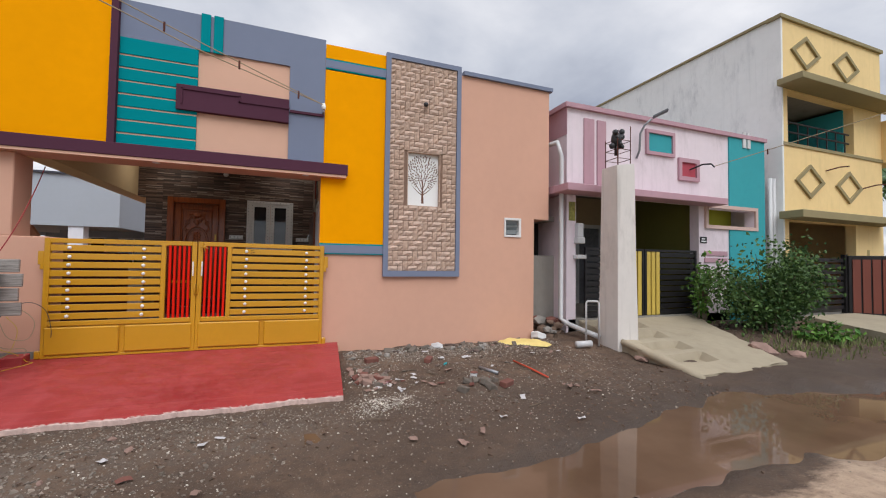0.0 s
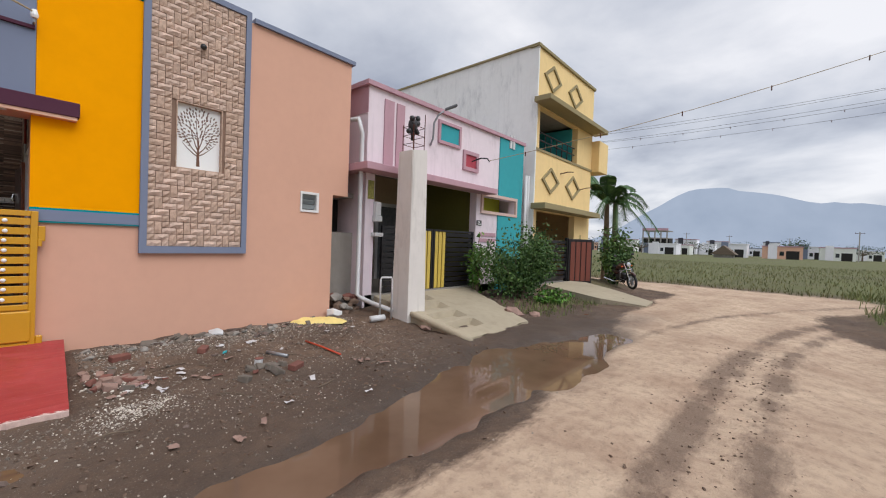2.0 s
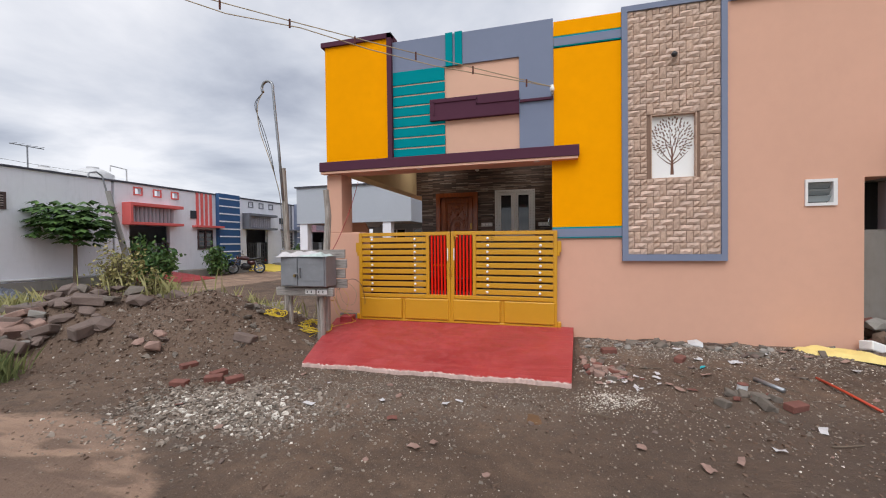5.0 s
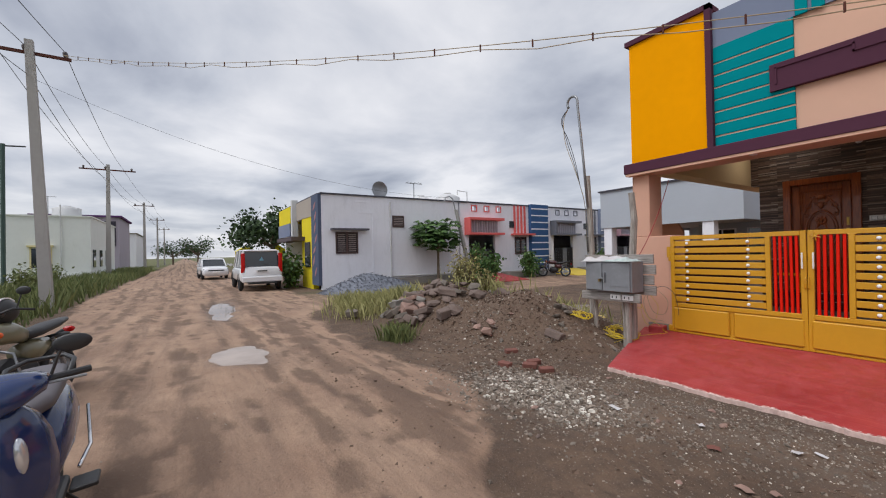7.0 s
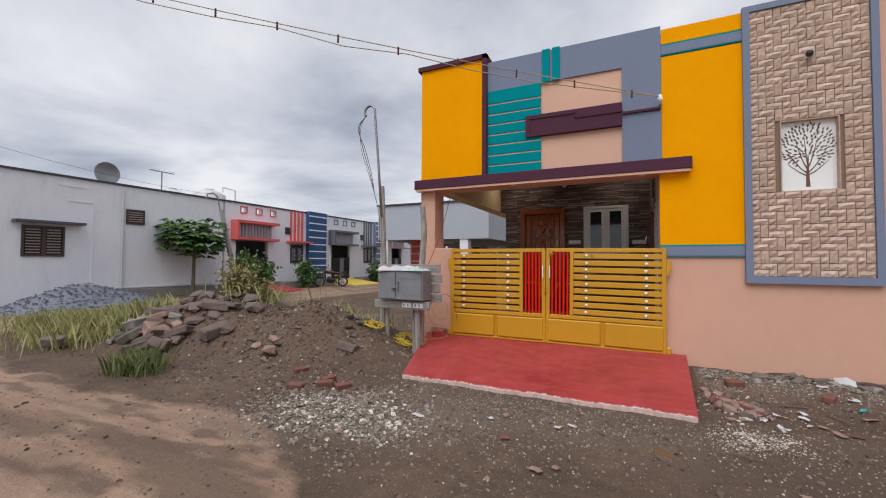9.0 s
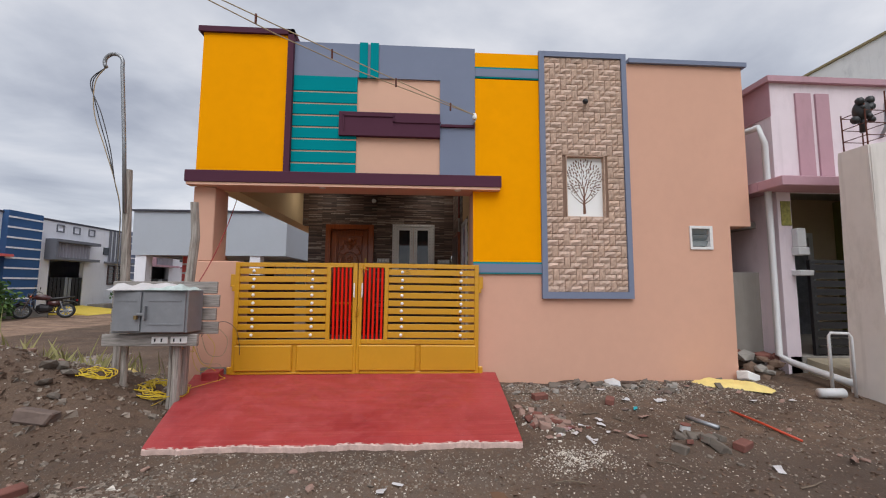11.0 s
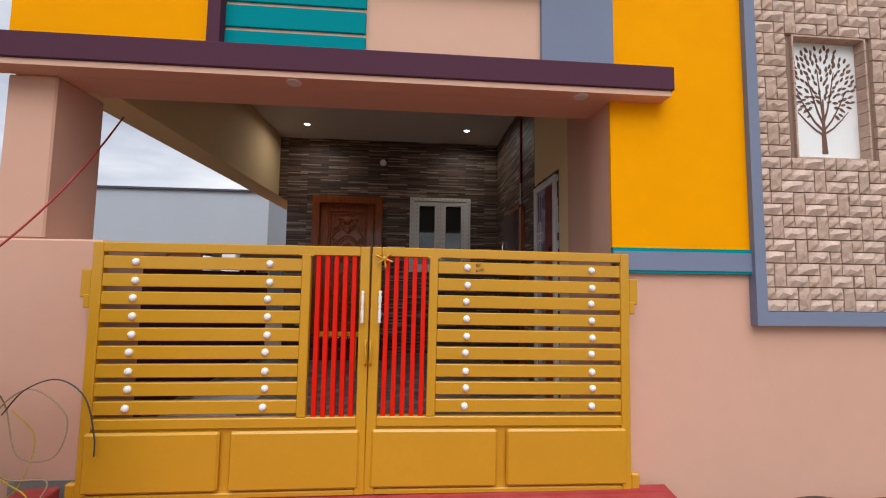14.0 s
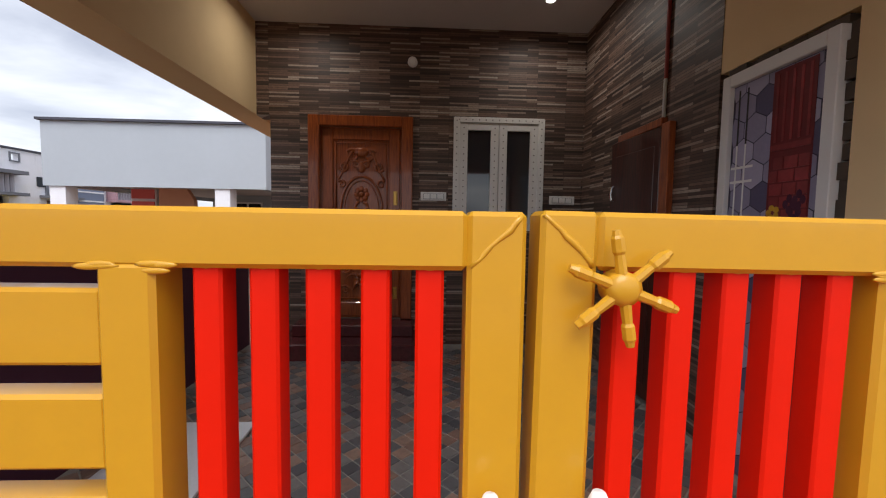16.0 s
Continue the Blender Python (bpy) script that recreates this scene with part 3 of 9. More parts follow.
_rr = ragged("rut", 0.2, 0.85, 1.5)
_road = G.mix(G.mul(_rr, 0.72), _road, lin(100, 80, 67))
_road = G.mix(G.mul(G.ramp(_n3, 0.6, 0.75), 0.35), _road, lin(206, 190, 172))
_road = G.mix(G.mul(G.ramp(G.noise(17, 6, 0.7), 0.56, 0.68), 0.4), _road, lin(104, 84, 72))
_soil = G.mix(G.ramp(_n1, 0.3, 0.7), lin(80, 63, 51), lin(120, 97, 79))
_soil = G.mix(G.mul(G.ramp(_n2, 0.4, 0.7), 0.6), _soil, lin(64, 53, 46))
_soil = G.mix(G.mul(G.ramp(_n3, 0.6, 0.74), 0.35), _soil, lin(140, 126, 110))
_soil = G.mix(G.mul(G.mul(G.ramp(_n2, 0.35, 0.65), gattr("grit")), 0.4), _soil, lin(146, 136, 126))
_soil = G.mix(G.mul(gattr("heap"), G.ramp(_n2, 0.2, 0.6)), _soil, G.mix(_n3, lin(78, 62, 52), lin(124, 103, 87)))
_soil = G.mix(G.mul(G.ramp(G.noise(90, 3, 0.7), 0.62, 0.7), 0.6), _soil, lin(176, 164, 150))
_soil = G.mix(G.mul(G.ramp(G.noise(22, 5, 0.7), 0.56, 0.7), 0.5), _soil, lin(52, 42, 36))
_c = G.mix(ragged("road", 0.3, 0.7, 1.2), _soil, _road)
_grassc = G.mix(G.ramp(_n2, 0.35, 0.65), lin(66, 74, 42), lin(112, 108, 72))
_grassc = G.mix(G.ramp(G.noise(0.12, 6), 0.4, 0.65), _grassc, lin(94, 100, 52))
_c = G.mix(G.mul(gattr("grass"), G.ramp(_n2, 0.15, 0.5)), _c, _grassc)
_c = G.mix(G.mul(gattr("wet"), 0.7), _c, lin(66, 54, 46))
G.color(_c)
_rv = G.n.new("ShaderNodeMapRange")
_rv.inputs["To Min"].default_value, _rv.inputs["To Max"].default_value = 0.95, 0.45
G.l.new(gattr("wet"), _rv.inputs["Value"])
G.rough(_rv.outputs["Result"])
_hh = G.n.new("ShaderNodeMath"); _hh.operation = "ADD"
G.l.new(_n2, _hh.inputs[0]); G.l.new(G.mul(_n3, 0.5), _hh.inputs[1])
G.bump(_hh.outputs[0], 0.95, 0.035)
gme.materials.append(G.m)
tagged(new("ground", gme), "dirt road with dark stony soil and grass verges", "ground", "", "structure")

_w = Mat("muddy_water")
_w.color(_w.mix(_w.ramp(_w.noise(1.2, 4), 0.3, 0.7), lin(96, 74, 58), lin(120, 96, 78)))
_w.rough(0.03); _w.p.inputs["IOR"].default_value = 1.33
_w.bump(_w.noise(2.5, 2), 0.02, 0.01)
WATER = _w.m
# paler water for the left puddles: bright sky reflection put into the colour
_w = Mat("sky_tinted_water")
_w.color(_w.mix(_w.ramp(_w.noise(1.5, 4), 0.3, 0.7), lin(132, 114, 102), lin(158, 140, 128)))
_w.rough(0.05); _w.p.inputs["IOR"].default_value = 1.33
SKY_WATER = _w.m
for (x0, x1, y0, y1, z) in ((0.0, 10.6, 1.9, 5.0, -0.045), (-8.3, -5.4, 0.4, 2.2, -0.034), (-17.5, -9.6, 0.4, 2.6, -0.05), (-9.0, -6.2, 7.7, 10.8, -0.11)):
    bm = bmesh.new()
    bm.faces.new([bm.verts.new(p) for p in ((x0, y0, z), (x1, y0, z), (x1, y1, z), (x0, y1, z))])
    single("puddle", bm, WATER if x0 >= 0 else SKY_WATER, "shallow muddy rain puddle lying on the dirt", "puddle", "puddles on the road", "structure")


GXL, GYL = gx.tolist(), gy.tolist()
GZL, RML, PDL = GZ.tolist(), road_mask(GX, GY).tolist(), puddle_depth(GX, GY).tolist()


def place_of(vals, p):
    lo, hi = 0, len(vals) - 2
    while lo < hi:
        mid = (lo + hi + 1) // 2
        if vals[mid] <= p:
            lo = mid
        else:
            hi = mid - 1
    return lo


def on_grid(table, x, y):
    i, j = place_of(GXL, x), place_of(GYL, y)
    u, v = (x - GXL[i]) / (GXL[i + 1] - GXL[i]), (y - GYL[j]) / (GYL[j + 1] - GYL[j])
    return (table[i][j] * (1 - u) + table[i + 1][j] * u) * (1 - v) + (table[i][j + 1] * (1 - u) + table[i + 1][j + 1] * u) * v


def gz(x, y):
    return on_grid(GZL, x, y)


# ---------------- the painted house ----------------
FY = 7.1          # plane of the street front
BW = 11.13        # face of the porch rear wall
house = thing("house", "newly painted single-storey house with yellow, teal, slate and peach front", "house", loc=(0, 12, 0))
house.location = (0, 0, 0)

bm = wall_cells(bmesh.new(), [0.25, 1.64, 2.235, 3.52, 3.875, 4.17, 4.5], [-0.4, 1.985, 2.34, 2.345, 2.44, 3.375, 4.86], FY, FY + 0.23,
                lambda x, z: (3.52 < x < 3.875 and 1.985 < z < 2.34) or (x > 4.17 and z < 2.345) or (1.64 < x < 2.235 and 2.44 < z < 3.375))
part("wall", bm, PEACH, house, "peach-painted street wall")
part("wall", B((-3.65, 0.25, FY, FY + 0.23, 2.80, 4.97)), PEACH_TOP, house, "upper front wall over the porch")
part("wall", B((4.17, 4.5, FY + 0.23, 18, 2.345, 4.86), (3.94, 4.17, FY + 0.23, 18, -0.4, 4.86)), PEACH, house, "side wall with an overhanging upper part")
part("wall", B((-3.65, -3.44, FY + 0.23, 18, 3.90, 4.97)), PEACH, house, "side parapet")
part("wall", B((-3.2, 3.94, 17.7, 18, -0.4, 4.86)), PEACH, house, "rear wall")
part("beam", B((-3.66, -3.345, 7.5, 18, 2.872, 3.90)), WHEAT, house, "wheat-coloured porch beam")
part("roof", B((-3.44, 3.94, FY + 0.23, 17.7, 3.98, 4.08)), CEMENT, house)
part("column", B((-3.69, -3.395, FY, 7.49, 1.755, 2.80), bev=0.01), PEACH, house, "square peach porch column")
part("low_wall", B((-3.70, -3.04, FY - 0.005, 7.495, -0.5, 1.755), bev=0.012), PEACH, house, "peach gate pier below the column")
part("low_wall", B((-3.68, -3.46, 7.5, BW, -0.5, 1.6)), PLUM, house, "low side wall of the porch")
part("coping", B((2.66, 4.56, FY - 0.05, FY + 0.27, 4.86, 4.93)), GREY, house, "slate roof edge")
part("coping", B((-3.71, -2.37, FY - 0.10, FY + 0.2, 5.05, 5.13)), PLUM, house)
part("canopy", B((-3.75, 0.645, 6.95, FY, 2.838, 3.004), bev=0.006), [PLUM], house, "plum concrete canopy over the gate")
part("canopy_soffit", B((-3.73, 0.625, 6.965, FY - 0.002, 2.80, 2.838)), PEACH_TOP, house)
part("panel", B((-3.65, -2.45, FY - 0.06, FY, 3.004, 5.05)), ORANGE, house, "yellow plaster panel")
part("pilaster", B((-2.45, -2.37, FY - 0.10, FY, 3.004, 5.13)), PLUM, house)
# slate surround
part("panel", B((-2.37, 0.28, FY - 0.03, FY, 4.47, 4.985), (-0.24, 0.28, FY - 0.03, FY, 3.004, 4.47)), GREY, house, "slate plaster surround")
# teal ribs
zz = np.linspace(3.05, 4.47, 9)
for k in range(8):
    lo = 3.004 if k == 0 else zz[k] - 0.06 + 0.012
    hi = zz[k + 1] - 0.06 - 0.012 if k < 7 else 4.47
    part("rib", B((-2.37, -1.455, FY - 0.035, FY, lo, hi), bev=0.004), TEAL, house)
    if k:
        part("groove_line", B((-2.37, -1.455, FY - 0.022, FY, lo - 0.024, lo)), PEACH_TOP, house)
for x0, x1 in ((-1.43, -1.31), (-1.27, -1.15)):
    part("strip", B((x0, x1, FY - 0.055, FY - 0.028, 4.455, 5.0), bev=0.004), TEAL, house)
# stepped plum bar
part("bar", B((-1.70, -0.24, FY - 0.075, FY, 3.575, 3.93), bev=0.004), PLUM, house, "stepped plum plaster bar")
part("bar", B((-1.64, -1.62, FY - 0.09, FY - 0.072, 3.66, 3.88), (-1.64, -0.9, FY - 0.09, FY - 0.072, 3.86, 3.88), (-0.92, -0.9, FY - 0.09, FY - 0.072, 3.78, 3.88), (-0.92, -0.23, FY - 0.09, FY - 0.072, 3.78, 3.80)), PLUM, house)
part("bar", B((-0.23, 0.27, FY - 0.06, FY - 0.02, 3.745, 3.785), bev=0.003), PLUM, house)
# yellow bay with bands
part("panel", B((0.25, 1.27, FY - 0.02, FY, 1.77, 2.87), (0.285, 1.27, FY - 0.02, FY, 2.87, 4.52), (0.285, 1.27, FY - 0.02, FY, 4.71, 4.93)), ORANGE, house, "tall yellow plaster panel")
for z0, z1 in ((1.60, 1.765), (4.535, 4.695)):
    part("band", B((0.25 if z0 < 2 else 0.285, 1.27, FY - 0.035, FY, z0 + 0.018, z1 - 0.018)), GREY, house)
    part("band_edge", B((0.25 if z0 < 2 else 0.285, 1.27, FY - 0.03, FY, z0, z0 + 0.018), (0.25 if z0 < 2 else 0.285, 1.27, FY - 0.03, FY, z1 - 0.018, z1 + 0.006)), TEAL, house)
# stone bay: frame, backing, white tree panel
part("stone_frame", B((1.25, 1.33, FY - 0.06, FY, 1.25, 4.98), (2.53, 2.605, FY - 0.06, FY, 1.25, 4.98),
                      (1.33, 2.53, FY - 0.06, FY, 1.25, 1.345), (1.33, 2.53, FY - 0.06, FY, 4.90, 4.98)), GREY, house, "slate frame round the stone bay")
stone_bay = part("stone_cladding", wall_cells(bmesh.new(), [1.33, 1.64, 2.235, 2.53], [1.345, 2.44, 3.375, 4.90], FY - 0.012, FY, lambda x, z: 1.64 < x < 2.235 and 2.44 < z < 3.375), surf("dark_joint", lin(136, 110, 94), 0.9), house, "buff split-stone cladding")
TX0, TX1, TZ0, TZ1 = 1.645, 2.23, 2.445, 3.37
TY = FY + 0.042       # face of the recessed panel
for k in range(10):      # stone slips lining the recess
    z0 = 2.44 + k * 0.0935
    for x0, x1 in ((1.6405, 1.655), (2.22, 2.2345)):
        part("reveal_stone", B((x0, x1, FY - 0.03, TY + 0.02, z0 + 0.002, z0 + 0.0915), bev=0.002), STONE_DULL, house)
for k in range(6):
    x0 = 1.657 + k * 0.0938
    for z0, z1 in ((2.4405, 2.455), (3.36, 3.3745)):
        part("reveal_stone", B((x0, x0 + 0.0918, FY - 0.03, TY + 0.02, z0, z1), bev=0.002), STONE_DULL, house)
tree_panel = part("tree_panel", B((TX0, TX1, TY, TY + 0.02, TZ0, TZ1)), STUD, house, "white cut-out panel with a leafy tree")
TREEBR = surf("cutout_brown", lin(112, 78, 62), 0.8)
bm = bmesh.new()
tr = random.Random(5)
cx, base, cz = (TX0 + TX1) / 2, TZ0 + 0.06, TZ0 + 0.60


def flat_strip(bm, pts, w0, w1, y0, y1):
    left, right = [], []
    for i, (x, z) in enumerate(pts):
        a = pts[max(i - 1, 0)]; b = pts[min(i + 1, len(pts) - 1)]
        d = Vector((b[0] - a[0], b[1] - a[1])).normalized()
        w = (w0 + (w1 - w0) * i / (len(pts) - 1)) / 2
        left.append((x - d.y * w, z + d.x * w)); right.append((x + d.y * w, z - d.x * w))
    prism(bm, left + right[::-1], "y", y0, y1)


flat_strip(bm, [(cx, base), (cx - 0.003, base + 0.14), (cx, base + 0.26), (cx + 0.004, base + 0.42)], 0.046, 0.008, TY - 0.003, TY + 0.001)
BOUGHS = []
for a, L, up in ((-66, 0.22, 0.14), (-44, 0.29, 0.17), (-22, 0.31, 0.22), (18, 0.33, 0.24), (40, 0.30, 0.18), (64, 0.23, 0.15), (-6, 0.30, 0.27)):
    q, c = math.sin(radians(a)), math.cos(radians(a))
    z0 = base + up
    pts = [(cx, z0), (cx + q * L * 0.35, z0 + c * L * 0.25 + 0.02), (cx + q * L * 0.7, z0 + c * L * 0.62 + 0.05), (cx + q * L, z0 + c * L + 0.08)]
    BOUGHS.append(pts)
    flat_strip(bm, pts, 0.016, 0.004, TY - 0.0035, TY + 0.001)
part("cutout", bm, TREEBR, tree_panel, "brown tree trunk and branches")
bm = bmesh.new()
placed = []
for k in range(3000):
    rr, a = 0.278 * math.sqrt(tr.random()), tr.uniform(0, 6.283)
    x, z = cx + rr * math.cos(a), cz + rr * math.sin(a) * 1.04
    if z < cz - 0.15 and abs(x - cx) < 0.10 or abs(x - cx) < 0.018 and z < cz:
        continue
    if any(math.hypot(x - px, z - pz) < 0.0355 for px, pz in placed):
        continue
    if any(math.hypot(x - px, z - pz) < 0.013 for b in BOUGHS for px, pz in b):
        continue
    placed.append((x, z))
    q = math.atan2(z - (cz - 0.16), x - cx) + tr.uniform(-0.45, 0.45)
    u = Vector((math.cos(q), math.sin(q))); v = Vector((-u.y, u.x))
    o, size, wd = Vector((x, z)), tr.uniform(0.021, 0.027), tr.uniform(0.36, 0.46)
    for side in (-1, 1):      # two halves with a white midrib between them
        prism(bm, [tuple(o - u * size + v * side * 0.0012), tuple(o - u * size * 0.3 + v * side * size * wd), tuple(o + u * size * 0.35 + v * side * size * wd * 0.85), tuple(o + u * size + v * side * 0.0012)][::side], "y", TY - 0.0035, TY + 0.001)
part("cutout", bm, TREEBR, tree_panel, "brown cut-out leaves")
cam_eye = part("spotlight", ball(bmesh.new(), (1.93, FY - 0.11, 4.18), 0.042), BLACKPL, house, "small black outdoor camera", True)
part("bracket", tube(bmesh.new(), [(1.97, FY - 0.05, 4.19), (1.94, FY - 0.1, 4.185)], 0.022), CHROME, cam_eye)
# louvre window
win = part("window", B((3.52, 3.55, FY - 0.02, FY + 0.08, 1.985, 2.34), (3.83, 3.875, FY - 0.02, FY + 0.08, 1.985, 2.34), (3.55, 3.83, FY - 0.02, FY + 0.08, 1.985, 2.025), (3.55, 3.83, FY - 0.02, FY + 0.08, 2.30, 2.34)), UPVC, house, "small white louvred window")
# black backing: the unlit room behind the louvres, put into colour
part("pane", B((3.55, 3.83, FY + 0.10, FY + 0.12, 2.01, 2.32)), DARK, win)
for k in range(3):
    z = 2.062 + k * 0.088
    part("louvre", box(bmesh.new(), -0.135, 0.135, -0.003, 0.003, -0.045, 0.045, m=pose(3.69, FY + 0.04, z + 0.02, 35)), surf("frosted_louvre", lin(150, 158, 160), 0.2), win)
# insulator bracket that takes the service wire
brk = part("wire_bracket", tube(bmesh.new(), [(0.26, FY - 0.03, 3.80), (0.26, FY - 0.13, 3.80), (0.26, FY - 0.13, 3.9)], 0.012), STEEL, house)
part("insulator", tube(bmesh.new(), [(0.26, FY - 0.13, 3.84), (0.26, FY - 0.13, 3.87), (0.26, FY - 0.13, 3.9), (0.26, FY - 0.13, 3.93)], [0.028, 0.036, 0.03, 0.02], 10), STUD, brk)

# porch shell
FLOOR = 0.32
RX, CZ = 0.31, 3.865      # right wall face, ceiling height
part("porch_base", B((-3.46, 0.30, 7.09, BW, -0.4, FLOOR - 0.012)), CEMENT, house)
backwall = part("wall", wall_cells(bmesh.new(), [-3.345, -3.197, -2.784, -1.631, -1.177, -0.149, 0.45], [-0.4, 0.62, 1.645, 2.87, 2.89, 2.905, 3.98], BW, BW + 0.2,
     lambda x, z: (x < -3.197 and z < 2.87) or (-2.784 < x < -1.631 and 0.62 < z < 2.89) or (-1.177 < x < -0.149 and 1.645 < z < 2.905)), STACK, house, "dark stacked-stone tiled porch wall")
part("wall", B((RX, 0.5, 9.02, BW, FLOOR - 0.3, 3.9)), STACK, house, "dark stacked-stone tiled side wall")
part("wall", B((RX + 0.004, 0.5, 8.0, 8.235, FLOOR - 0.3, 3.9), (RX + 0.004, 0.5, 8.235, 9.02, 2.65, 3.9)), WHEAT, house, "wheat-painted wall round the side door")
part("wall", B((0.25, 0.5, FY + 0.23, 7.40, FLOOR - 0.3, 3.9), (RX, 0.5, 7.40, 8.0, FLOOR - 0.3, 3.9)), PEACH, house, "peach wall return beside the gate")
part("lintel", B((-3.345, 0.25, FY + 0.23, 7.40, 2.80, CZ)), PEACH_TOP, house, "peach lintel behind the canopy")
part("wall", B((-3.197, -3.0, BW + 0.2, 17.7, -0.4, 3.8), (-3.0, 0.6, 12.2, 12.3, 0, 3.8)), PEACH, house)
ceil = B((-3.345, RX, 7.40, BW, CZ, CZ + 0.08))
tagged(part("ceiling", ceil, CEIL, house, "plain white porch ceiling"), kind="structure")
SPOTM = bpy.data.materials.new("lit_downlight"); SPOTM.use_nodes = True
_p = SPOTM.node_tree.nodes["Principled BSDF"]
_p.inputs["Emission Color"].default_value, _p.inputs["Emission Strength"].default_value = (1, 0.97, 0.9, 1), 6.0
for sx, sy in ((-2.755, 10.495), (-0.313, 10.49)):
    d = part("downlight", tube(bmesh.new(), [(sx, sy, CZ + 0.005), (sx, sy, CZ - 0.01)], 0.055, 16), UPVC, house, "small round ceiling downlight")
    part("lens", tube(bmesh.new(), [(sx, sy, CZ - 0.01), (sx, sy, CZ - 0.014)], 0.04, 16), SPOTM, d)
    dl = bpy.data.lights.new("downlight_glow", "AREA")
    dl.shape, dl.size, dl.energy, dl.color, dl.spread = "DISK", 0.08, 3.5, (1.0, 0.95, 0.88), radians(165)
    new("downlight_glow", dl).matrix_world = pose(sx, sy, CZ - 0.02)
# unlit fittings in the canopy soffit
for sx in (-1.9, 0.02):
    part("downlight", tube(bmesh.new(), [(sx, 7.03, 2.802), (sx, 7.03, 2.792)], [0.05, 0.045], 14), UPVC, house, "small unlit soffit light")
wl = part("wall_lamp", tube(bmesh.new(), [(-1.644, BW, 3.484), (-1.644, BW - 0.04, 3.484)], [0.055, 0.05], 18), UPVC, house, "round white wall lamp base")
part("lens", tube(bmesh.new(), [(-1.644, BW - 0.04, 3.484), (-1.644, BW - 0.05, 3.484)], 0.03, 14), STUD, wl)
for sx, sz in ((-1.394, 2.018), (0.076, 1.998)):
    sw = part("switch_plate", B((sx - 0.145, sx + 0.145, BW - 0.015, BW, sz - 0.048, sz + 0.048), bev=0.004), UPVC, house, "white switch plate")
    part("switch_surround", B((sx - 0.115, sx + 0.115, BW - 0.019, BW - 0.015, sz - 0.03, sz + 0.03)), STEEL, sw)
    for k in range(3):
        part("switch", B((sx - 0.11 + k * 0.076, sx - 0.042 + k * 0.076, BW - 0.023, BW - 0.016, sz - 0.026, sz + 0.026), bev=0.002), STUD, sw)

# carved main door
DB, DT = 0.62, 2.888
door = part("door", B((-2.784, -2.66, BW - 0.04, BW + 0.12, DB, DT), (-1.755, -1.631, BW - 0.04, BW + 0.12, DB, DT), (-2.66, -1.755, BW - 0.04, BW + 0.12, 2.77, DT), bev=0.008), TEAK, house, "carved polished teak front door, closed")
leaf = part("leaf", B((-2.66, -1.755, BW + 0.04, BW + 0.08, DB, 2.77)), TEAK, door)
bm = B((-2.64, -2.52, BW + 0.018, BW + 0.04, DB + 0.02, 2.75), (-1.895, -1.775, BW + 0.018, BW + 0.04, DB + 0.02, 2.75), (-2.52, -1.895, BW + 0.018, BW + 0.04, 2.63, 2.75), (-2.52, -1.895, BW + 0.018, BW + 0.04, DB + 0.02, 0.80), (-2.52, -1.895, BW + 0.018, BW + 0.04, 1.30, 1.40), bev=0.008)
part("moulding", bm, TEAK, door)
bm = bmesh.new()
dcx, dy = -2.207, BW + 0.032
for z0, z1 in ((0.84, 1.27), (1.43, 2.60)):
    tube(bm, [(dcx + sx * 0.285, dy, z) for sx, z in ((-1, z0), (1, z0), (1, z1), (-1, z1), (-1, z0))], 0.012, 6)
# arched oval round the rose
for rx, rz, r in ((0.235, 0.40, 0.016), (0.195, 0.355, 0.009)):
    tube(bm, [(dcx + rx * math.cos(radians(a)), dy, 1.83 + rz * math.sin(radians(a))) for a in np.linspace(0, 360, 37)], r, 6)
for cz, r0, n in ((2.03, 0.075, 8), (1.05, 0.07, 7), (1.66, 0.05, 6)):
    ball(bm, (dcx, dy, cz), r0 * 0.42, 8, 6, (1, 0.7, 1))
    for k in range(n):
        a = 2 * math.pi * k / n
        ball(bm, (dcx + r0 * 0.8 * math.cos(a), dy, cz + r0 * 0.8 * math.sin(a)), r0 * 0.42, 7, 5, (1, 0.5, 1))
# stems and drooping leaves below the rose
for sgn in (-1, 1):
    for a, L, z0 in ((25, 0.15, 1.92), (55, 0.13, 1.84), (85, 0.12, 1.76), (35, 0.13, 1.62), (30, 0.16, 1.0), (80, 0.15, 1.08)):
        c, q = math.cos(radians(a)), math.sin(radians(a))
        pts = [(dcx + sgn * (0.02 + L * f * q), dy, z0 - L * f * c * 0.6 + 0.05 * math.sin(f * 3.1)) for f in np.linspace(0, 1, 7)]
        tube(bm, pts, [0.006, 0.014, 0.021, 0.022, 0.017, 0.010, 0.004], 6)
    # scrolls that crown the arch
    for ox, oz, r0, turn in ((0.10, 2.46, 0.075, 1.0), (0.20, 2.34, 0.06, -1.0), (0.06, 2.36, 0.045, 1.0), (0.22, 2.14, 0.045, 1.0), (0.17, 1.18, 0.05, -1.0), (0.18, 0.94, 0.05, 1.0)):
        pts = [(dcx + sgn * (ox + r0 * (1 - f * 0.8) * math.cos(turn * (0.6 + f * 8.5))), dy, oz + r0 * (1 - f * 0.8) * math.sin(turn * (0.6 + f * 8.5))) for f in np.linspace(0, 1, 20)]
        tube(bm, pts, [0.016 * (1 - 0.55 * f) for f in np.linspace(0, 1, 20)], 6)
    tube(bm, [(dcx + sgn * (0.02 + 0.24 * f), dy, 2.52 - 0.33 * f * f + 0.03 * math.sin(f * 6)) for f in np.linspace(0, 1, 10)], 0.013, 6)
ball(bm, (dcx, dy, 2.50), 0.06, 10, 6, (1.4, 0.5, 1))
